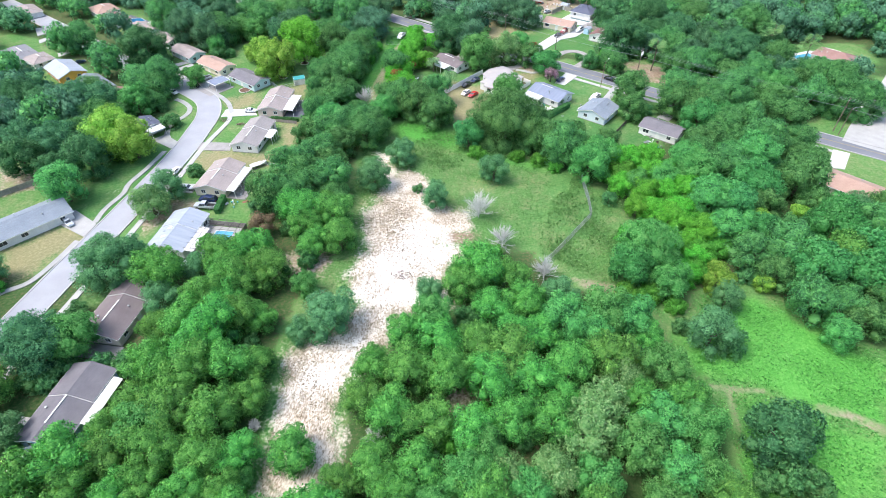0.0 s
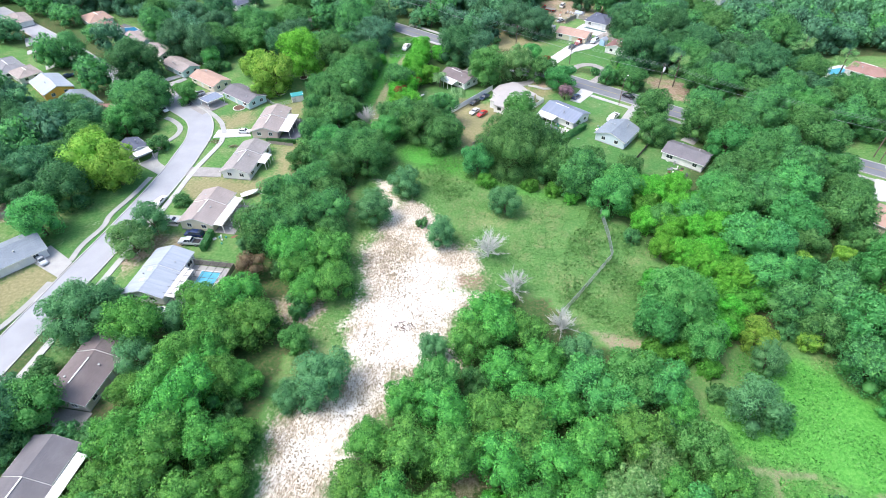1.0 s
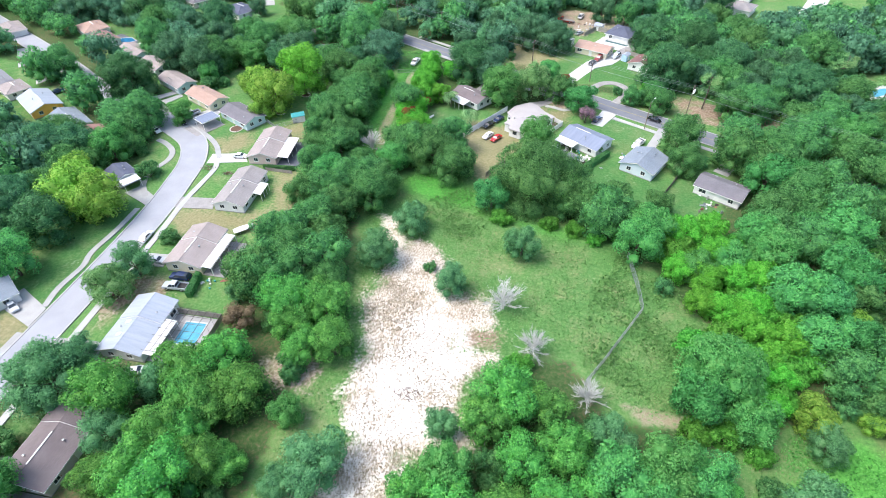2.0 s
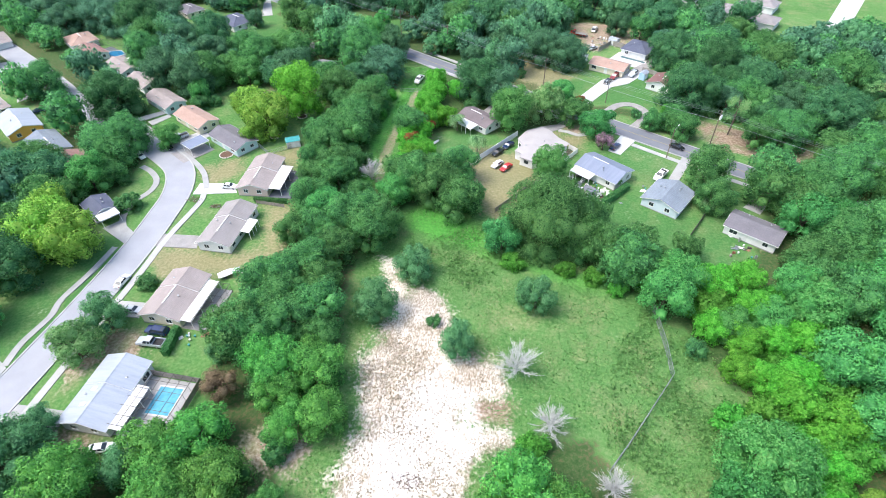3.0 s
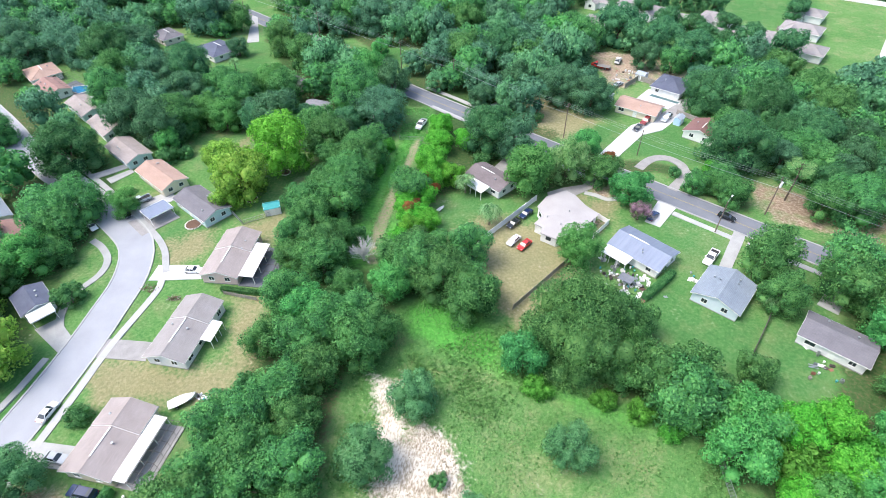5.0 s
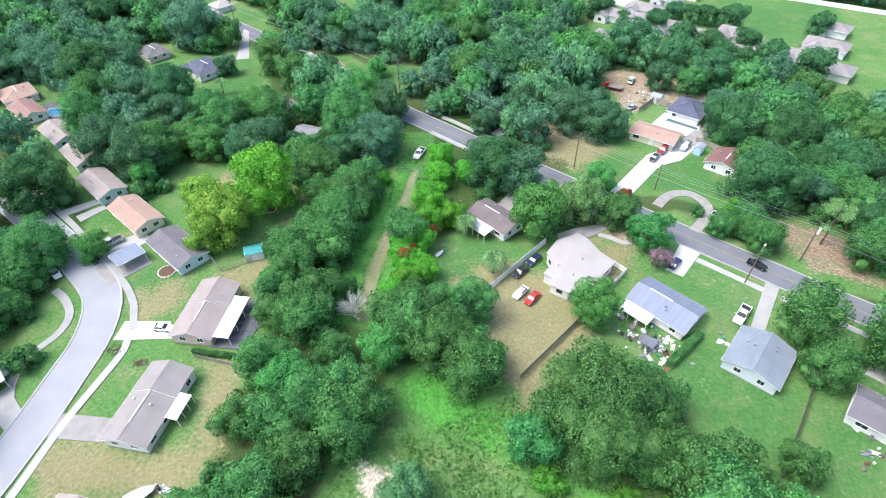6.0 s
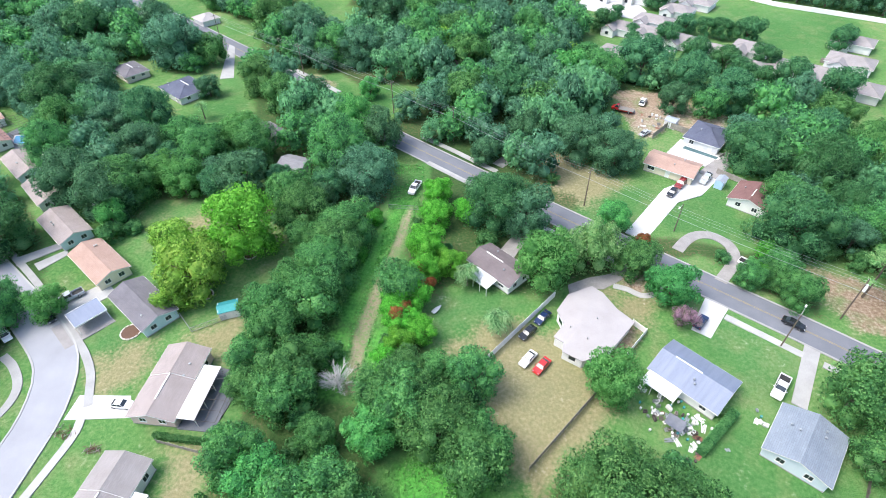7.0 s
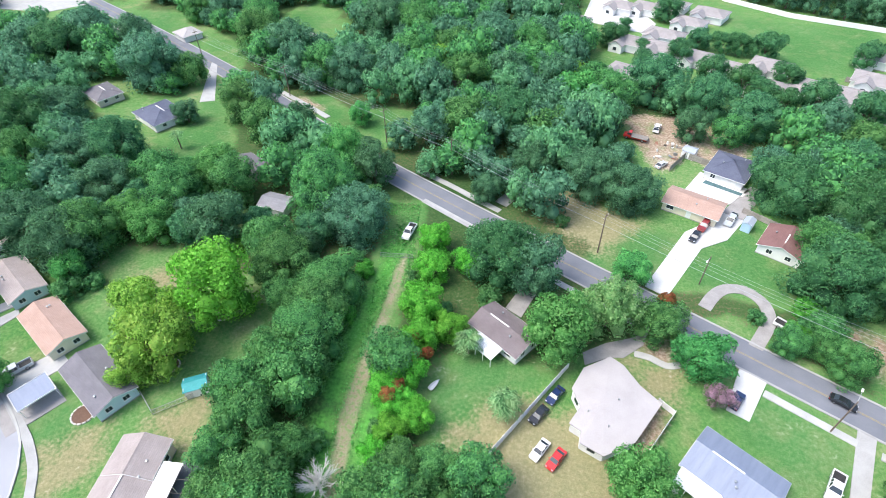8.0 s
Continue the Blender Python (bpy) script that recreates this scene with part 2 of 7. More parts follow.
def ground_material():
    m, nodes, links, bsdf = node_material("ground_cover")
    where = nodes.new("ShaderNodeNewGeometry").outputs["Position"]
    big = noise_node(nodes, links, 0.03, 5, where).outputs["Fac"]
    mid = noise_node(nodes, links, 0.22, 6, where).outputs["Fac"]
    small = noise_node(nodes, links, 1.6, 5, where).outputs["Fac"]
    grain = noise_node(nodes, links, 7.0, 3, where).outputs["Fac"]

    def mask(name, soft=0.18, ragged=1.0):
        a = nodes.new("ShaderNodeAttribute")
        a.attribute_name = name
        edge = maths(nodes, links, "MULTIPLY_ADD", mid, 0.9 * ragged, maths(nodes, links, "MULTIPLY", small, 0.7 * ragged))
        v = maths(nodes, links, "ADD", a.outputs["Fac"], maths(nodes, links, "ADD", edge, -0.8 * ragged))
        r = nodes.new("ShaderNodeMapRange")
        r.interpolation_type = "SMOOTHSTEP"
        r.inputs["From Min"].default_value, r.inputs["From Max"].default_value = 0.5 - soft, 0.5 + soft
        links.new(v, r.inputs["Value"])
        return r.outputs["Result"]

    blend = maths(nodes, links, "MULTIPLY_ADD", small, 0.4, maths(nodes, links, "MULTIPLY_ADD", grain, 0.3, maths(nodes, links, "MULTIPLY", big, 0.3)))
    patchy = noise_node(nodes, links, 0.11, 5, where).outputs["Fac"]
    bare = noise_node(nodes, links, 0.35, 6, where).outputs["Fac"]
    wear = nodes.new("ShaderNodeMapRange")
    wear.inputs["From Min"].default_value, wear.inputs["From Max"].default_value = 0.475, 0.65
    links.new(maths(nodes, links, "MULTIPLY_ADD", patchy, 0.55, maths(nodes, links, "MULTIPLY", bare, 0.45)), wear.inputs["Value"])
    worn_off = maths(nodes, links, "MULTIPLY", wear.outputs["Result"], 0.85)
    straw = ramp(nodes, links, blend, [(0.35, (0.15, 0.2, 0.08)), (0.5, (0.25, 0.25, 0.125)), (0.65, (0.36, 0.32, 0.2))]).outputs["Color"]
    grass = ramp(nodes, links, blend, [(0.38, (0.055, 0.16, 0.042)), (0.5, (0.1, 0.225, 0.065)), (0.64, (0.185, 0.275, 0.11))]).outputs["Color"]
    grass = mixed(nodes, links, maths(nodes, links, "MULTIPLY", worn_off, 0.6), grass, straw)
    mown = ramp(nodes, links, blend, [(0.38, (0.042, 0.135, 0.037)), (0.5, (0.072, 0.19, 0.054)), (0.64, (0.125, 0.235, 0.09))]).outputs["Color"]
    mown = mixed(nodes, links, maths(nodes, links, "MULTIPLY", worn_off, 0.34), mown, straw)
    lush = ramp(nodes, links, blend, [(0.38, (0.047, 0.215, 0.034)), (0.5, (0.09, 0.32, 0.056)), (0.64, (0.155, 0.38, 0.092))]).outputs["Color"]
    dry = ramp(nodes, links, blend, [(0.36, (0.17, 0.185, 0.085)), (0.5, (0.25, 0.235, 0.125)), (0.64, (0.35, 0.31, 0.19))]).outputs["Color"]
    dirt = ramp(nodes, links, blend, [(0.36, (0.16, 0.11, 0.075)), (0.5, (0.31, 0.235, 0.17)), (0.64, (0.54, 0.48, 0.4))]).outputs["Color"]
    dirt = mixed(nodes, links, worn_off, dirt, grass)
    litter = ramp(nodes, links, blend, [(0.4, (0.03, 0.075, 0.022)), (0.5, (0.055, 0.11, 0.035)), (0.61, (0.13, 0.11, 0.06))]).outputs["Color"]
    streak = noise_node(nodes, links, 3.2, 6, where, (1.0, 0.45, 1.0)).outputs["Fac"]
    speck = maths(nodes, links, "MULTIPLY_ADD", streak, 0.6, maths(nodes, links, "MULTIPLY", mid, 0.4))
    sand = ramp(nodes, links, speck, [(0.34, (0.22, 0.175, 0.12)), (0.45, (0.44, 0.375, 0.3)), (0.57, (0.68, 0.62, 0.535))]).outputs["Color"]
    core = ramp(nodes, links, speck, [(0.3, (0.46, 0.39, 0.31)), (0.42, (0.68, 0.62, 0.545)), (0.54, (0.82, 0.79, 0.75))]).outputs["Color"]
    worn = ramp(nodes, links, blend, [(0.35, (0.2, 0.18, 0.11)), (0.5, (0.3, 0.265, 0.18)), (0.65, (0.44, 0.4, 0.3))]).outputs["Color"]
    tuft = nodes.new("ShaderNodeMapRange")
    tuft.inputs["From Min"].default_value, tuft.inputs["From Max"].default_value = 0.47, 0.58
    links.new(maths(nodes, links, "MULTIPLY_ADD", small, 0.6, maths(nodes, links, "MULTIPLY", mid, 0.4)), tuft.inputs["Value"])
    worn = mixed(nodes, links, maths(nodes, links, "MULTIPLY", tuft.outputs["Result"], 0.9), worn, grass)
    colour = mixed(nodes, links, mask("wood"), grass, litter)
    for name, c, soft in (("mown", mown, 0.3), ("lush", lush, 0.3), ("dry", dry, 0.3), ("dirt", dirt, 0.2), ("track", worn, 0.25), ("sand", sand, 0.2), ("core", core, 0.35)):
        colour = mixed(nodes, links, mask(name, soft), colour, c)
    links.new(colour, bsdf.inputs["Base Color"])
    bsdf.inputs["Roughness"].default_value = 0.95
    bsdf.inputs["Specular IOR Level"].default_value = 0.1
    b = nodes.new("ShaderNodeBump")
    b.inputs["Strength"].default_value, b.inputs["Distance"].default_value = 0.6, 0.25
    links.new(maths(nodes, links, "ADD", small, grain), b.inputs["Height"])
    links.new(b.outputs["Normal"], bsdf.inputs["Normal"])
    return m


GROUND = ground_material()

# ---- mesh helpers ----
def mesh_of(name, bm, material, smooth=False):
    me = bpy.data.meshes.new(name)
    bmesh.ops.recalc_face_normals(bm, faces=bm.faces)
    bm.to_mesh(me)
    bm.free()
    me.materials.append(material)
    if smooth:
        me.polygons.foreach_set("use_smooth", [True] * len(me.polygons))
    return me


def part(name, bm, material, parent=None, label="", m=None, smooth=False):
    ob = new(name, mesh_of(name, bm, material, smooth))
    ob.parent = parent
    if m is not None:
        ob.matrix_local = m
    if label:
        ob["label"] = label
    return ob


def again(ob, m, parent):
    """Another piece on the same mesh."""
    o = new(ob.name.split(".")[0], ob.data)
    o.parent = parent
    o.matrix_local = m
    return o


def root(name, m, label, category, group="", kind=""):
    ob = new(name)
    ob.matrix_world = m
    ob.empty_display_size = 0.5
    return tagged(ob, label, category, group, kind)


def box(bm, x0, x1, y0, y1, z0, z1, bevel=0.0):
    v = [bm.verts.new((x, y, z)) for z in (z0, z1) for y in (y0, y1) for x in (x0, x1)]
    fs = [bm.faces.new([v[i] for i in q]) for q in ((0, 2, 3, 1), (4, 5, 7, 6), (0, 1, 5, 4), (2, 6, 7, 3), (0, 4, 6, 2), (1, 3, 7, 5))]
    if bevel:
        bmesh.ops.bevel(bm, geom=list({e for f in fs for e in f.edges}), offset=bevel, segments=1, affect="EDGES")
    return bm


def boxed(*a, **k):
    return box(bmesh.new(), *a, **k)


def slab(bm, pts, thick):
    """A plate: its top through pts, thick metres deep straight down."""
    top = [bm.verts.new(p) for p in pts]
    low = [bm.verts.new((p[0], p[1], p[2] - thick)) for p in pts]
    bm.faces.new(top)
    bm.faces.new(low[::-1])
    n = len(pts)
    for i in range(n):
        bm.faces.new((top[i], low[i], low[(i + 1) % n], top[(i + 1) % n]))
    return bm


def tube(bm, pts, radii, seg=6):
    rings = []
    pts = [Vector(p) for p in pts]
    for i, p in enumerate(pts):
        d = (pts[min(i + 1, len(pts) - 1)] - pts[max(i - 1, 0)]).normalized()
        a = d.orthogonal().normalized()
        b = d.cross(a)
        rings.append([bm.verts.new(p + radii[i] * (a * math.cos(6.2832 * k / seg) + b * math.sin(6.2832 * k / seg))) for k in range(seg)])
    for r, s in zip(rings, rings[1:]):
        for k in range(seg):
            bm.faces.new((r[k], r[(k + 1) % seg], s[(k + 1) % seg], s[k]))
    bm.faces.new(rings[0][::-1])
    bm.faces.new(rings[-1])
    return bm


def smooth_line(pts, step=3.0):
    """A rounded line through pts (Catmull-Rom), with points about step metres apart."""
    P = [Vector((*p[:2], 0)) for p in pts]
    P = [2 * P[0] - P[1], *P, 2 * P[-1] - P[-2]]
    out = []
    for a, b, c, d in zip(P, P[1:], P[2:], P[3:]):
        n = max(1, int((c - b).length / step))
        for i in range(n):
            t = i / n
            out.append(0.5 * ((2 * b) + (c - a) * t + (2 * a - 5 * b + 4 * c - d) * t * t + (3 * b - a - 3 * c + d) * t ** 3))
    out.append(P[-2])
    return out


def offset_line(line, d):
    """The line moved d metres to its right."""
    out = []
    for i, p in enumerate(line):
        t = (line[min(i + 1, len(line) - 1)] - line[max(i - 1, 0)]).normalized()
        out.append(p + d * Vector((t.y, -t.x, 0)))
    return out


def ribbon(bm, line, w0, w1, z, thick):
    """A strip along line from w0 to w1 metres to its right, its top at z."""
    a, b = offset_line(line, w0), offset_line(line, w1)
    rows = [[bm.verts.new((p.x, p.y, h)) for p, h in ((u, z), (v, z), (v, z - thick), (u, z - thick))] for u, v in zip(a, b)]
    for r, s in zip(rows, rows[1:]):
        for i in range(4):
            bm.faces.new((r[i], r[(i + 1) % 4], s[(i + 1) % 4], s[i]))
    bm.faces.new(rows[0])
    bm.faces.new(rows[-1][::-1])
    return bm


def inside(poly, x, y):
    """Which of the points x, y lie in the polygon."""
    hit = np.zeros(np.shape(x), bool)
    for (ax, ay), (bx, by) in zip(poly, poly[1:] + poly[:1]):
        if ay != by:
            hit ^= ((ay > y) != (by > y)) & (x < (bx - ax) * (y - ay) / (by - ay) + ax)
    return hit


def edge_distance(poly, x, y):
    d = np.full(np.shape(x), 1e9)
    for (ax, ay), (bx, by) in zip(poly, poly[1:] + poly[:1]):
        ux, uy = bx - ax, by - ay
        t = np.clip(((x - ax) * ux + (y - ay) * uy) / max(ux * ux + uy * uy, 1e-6), 0, 1)
        d = np.minimum(d, np.hypot(x - ax - t * ux, y - ay - t * uy))
    return d


# ---- ground ----
ZONES = {k: [] for k in ("sand", "core", "lush", "dry", "dirt", "track", "mown")}


def zone(kind, pts):
    ZONES[kind].append(pts)


zone("sand", [(-34.9, 34.4), (-36.9, 48), (-39.6, 57), (-40.3, 63), (-33.3, 66.2), (-29.2, 76.8), (-34.4, 82), (-32.8, 93.4), (-36.8, 106), (-34.6, 117.5), (-34.2, 124), (-29.6, 128), (-24.5, 124.8), (-18.8, 114.4), (-11.4, 110), (-7.6, 104.6), (-12, 103.2), (-16, 101), (-15.5, 97), (-8, 97), (-7.3, 94.6), (-12.6, 92), (-13.2, 85.5), (-9, 80.2), (-11.9, 75.7), (-20.6, 74), (-20.4, 66), (-26.4, 59.4), (-26.9, 49.6), (-24.1, 43.7), (-25.3, 36.1)])
zone("sand", [(-40, 134.9), (-36.2, 134.8), (-32.8, 126.5), (-34.7, 120.3), (-37.4, 125.7)])
zone("core", [(-30.6, 86.1), (-28, 97.3), (-22.7, 105.7), (-16.3, 102.2), (-12.6, 95.5), (-16.7, 88.2), (-18.4, 77.6), (-23.6, 73.6), (-27.5, 74.6)])
zone("core", [(-36, 60.3), (-30.3, 63.9), (-26.7, 67.2), (-28.7, 58.8), (-32.4, 53.4), (-35.8, 54)])
zone("lush", [(35.4, 76.5), (52.7, 90.6), (60.1, 85.4), (72.7, 75.4), (67, 61.7), (57, 63.5), (46.9, 67.7), (37.1, 68.8)])
zone("lush", [(46.2, 65.3), (66, 59.5), (61.8, 49.3), (40.5, 46)])
zone("lush", [(-39.4, 153.1), (-30, 156.6), (-20, 148.3), (-15.6, 140.2), (9.6, 135.8), (7.4, 133), (-23.7, 141.6), (-36.2, 145.3)])
zone("lush", [(-52.4, 220.1), (-53.4, 209), (-54.7, 193.4), (-54.3, 176.3), (-52.2, 163), (-55.6, 162.3), (-57.8, 180.1), (-57.4, 201.8), (-56.2, 219.5)])
zone("lush", [(-49.5, 177.2), (-47.9, 189.2), (-44.4, 180.3), (-44.6, 164.4), (-48, 163.8)])
zone("lush", [(-36.6, 34.2), (-37.7, 48), (-40.8, 59.6), (-39.2, 59.8), (-37.1, 50.3), (-34.9, 34.4)])
zone("lush", [(33.5, 128.6), (50, 131), (44.3, 101), (37.2, 103.8)])
zone("dry", [(-34.2, 177.4), (-25.5, 186.3), (-10.4, 183.7), (-5.5, 171.7), (-15.9, 150.4), (-22, 158.8)])
zone("dry", [(-94.8, 126.3), (-90.7, 129.2), (-68.9, 131.5), (-74.8, 147.3), (-70.2, 149.5), (-66.7, 142.7), (-64.5, 127.6), (-68.2, 124), (-89, 119.8)])
zone("dry", [(-85.8, 168.3), (-83.8, 171.9), (-76.8, 177.8), (-73.3, 168.5), (-76.5, 166.9)])
zone("dry", [(-101.9, 161.2), (-91.3, 168.3), (-88.8, 158), (-95.3, 154.8)])
zone("dry", [(-23.3, 249.6), (-17.6, 253.1), (1.3, 237.6), (-9.3, 225.7), (-21.1, 235.9)])
zone("dry", [(-119.6, 80.7), (-110.6, 90.6), (-100.7, 89.9), (-105.9, 75), (-110.9, 70.6)])
zone("dry", [(-5.1, 197.4), (-1.6, 198.0), (5.0, 196.4), (4.2, 192.0), (1.1, 187.1), (-1.9, 192.4)])
zone("dry", [(-103.8, 205.5), (-103.1, 211.3), (-97.7, 197.8), (-109.3, 200.9)])
zone("dry", [(-21.5, 162.2), (-8.1, 171.7), (-2.4, 172.7), (-8.7, 160)])
zone("dirt", [(35.8, 212.5), (45.9, 210.9), (69.6, 198.6), (61.7, 190.5), (41.7, 196.5)])
zone("dirt", [(-2.2, 291.9), (22.2, 293.6), (32.7, 281.3), (31.4, 271.5), (19.6, 266), (15.2, 270.9), (8.9, 260.6), (4.2, 266.2)])
zone("dirt", [(-91.6, 104.1), (-83.1, 105.7), (-78.1, 100.4), (-87.9, 95), (-87.7, 90.6), (-91.9, 94.2)])
zone("dirt", [(-88.3, 81.6), (-78.2, 84.5), (-73.9, 81.5), (-86, 79.2)])
zone("dirt", [(-51.8, 88.7), (-41.2, 94.3), (-40.1, 82.9), (-50.9, 83.1)])
zone("dirt", [(-39.5, 66.8), (-28.3, 73), (-28.2, 68.5), (-37.4, 64.2)])
zone("dirt", [(-19.5, 76.6), (-12.4, 77.7), (-10.9, 75.6), (-17.5, 73)])
zone("dirt", [(-7.2, 58.4), (-2.5, 62.8), (-1.1, 59.3), (-6.5, 53.8)])
zone("dirt", [(-3.3, 202.7), (2.9, 202.4), (6, 199.1), (4.2, 196.3), (-2.5, 198.8)])
zone("dirt", [(-147, 112.5), (-136.1, 112.6), (-126.3, 106.9), (-135.4, 99)])
zone("dirt", [(-1.2, 190.5), (2.2, 186.8), (-2.1, 179.9), (-4.7, 179.4)])
zone("track", [(38.3, 66.7), (43.7, 66.7), (49.1, 66.9), (48.8, 65.9), (43.4, 65.4), (38.9, 65.1)])
zone("track", [(56.6, 65.1), (62, 64.8), (67.2, 62.3), (66.5, 60.6), (61.3, 62.8), (56.2, 63.9)])
zone("track", [(13.5, 91.4), (18.4, 87.2), (28.3, 87.7), (27.6, 90), (19.8, 90.5)])
zone("dirt", [(-16.2, 101.2), (-12.4, 104), (-7.2, 103), (-8.4, 98.2), (-15, 97.2)])
zone("track", [(41.5, 65.7), (42.7, 65.9), (42.5, 56.9), (41.7, 56.3)])
zone("track", [(-52.6, 220.1), (-51.2, 216.5), (-50.8, 199.9), (-50.6, 187.5), (-50.3, 174.9), (-48.8, 163.6), (-51, 163.2), (-53.4, 176.4), (-53.5, 189.5), (-52.8, 202.6), (-53.5, 214.3)])
zone("mown", [(5.9, 164.3), (20.1, 172.4), (20.2, 167), (29.5, 161.5), (33.6, 163.5), (25.5, 145.5), (15.9, 152.3), (8.5, 159.8)])
zone("mown", [(14.8, 199.7), (25.7, 192.3), (30.2, 186.3), (22.2, 172.8), (17.1, 180.6), (12.2, 186.2)])
zone("mown", [(34.6, 163.7), (44.4, 174.3), (50.4, 178.2), (38.7, 145.4), (26.5, 142.9)])
zone("mown", [(4.1, 226.2), (16.3, 236), (27.8, 244.2), (30.9, 227.4), (27.2, 216.9), (10.4, 220.3)])
zone("mown", [(-15.4, 221), (-2.6, 236.9), (8.7, 234.7), (2.4, 220.6), (-9.4, 218.5)])
zone("mown", [(-40.1, 183.4), (-33.8, 194.4), (-20.8, 191.7), (-30.1, 171.8), (-36.9, 173.4)])
zone("mown", [(-130.6, 237), (-136.6, 260.7), (-137.7, 283.3), (-126.1, 275.1), (-115.1, 252.6), (-119.5, 241.6)])
zone("mown", [(43.2, 383.9), (50.3, 391.7), (102.2, 373), (93.9, 350.1), (74.3, 328.4), (64.6, 331.4), (43.1, 353.3)])
zone("mown", [(-142.5, 351.9), (-138.2, 369.3), (-123.3, 363.9), (-113.6, 351.3), (-130.6, 342.4)])
zone("mown", [(-224.8, 354), (-218.8, 362), (-193, 354), (-176, 331), (-188, 334)])
zone("mown", [(-104.6, 283.6), (-96.8, 287.5), (-85, 276.4), (-75.6, 282.9), (-66, 280), (-72, 266.8), (-89.7, 273)])
zone("dirt", [(-110, 284), (-105, 287.5), (-95, 282), (-97, 277.5)])
zone("mown", [(-111.6, 96.3), (-114.7, 109.9), (-113.8, 127.5), (-104.7, 131.1), (-98.5, 123.9), (-97.1, 94.9), (-103.5, 89.5)])
zone("mown", [(-106.9, 167.3), (-100.4, 171.3), (-88.5, 165), (-93.8, 156.3), (-99.5, 157.8)])
zone("mown", [(-90.8, 63.6), (-87.9, 77.6), (-84.8, 71), (-86.9, 62.6)])

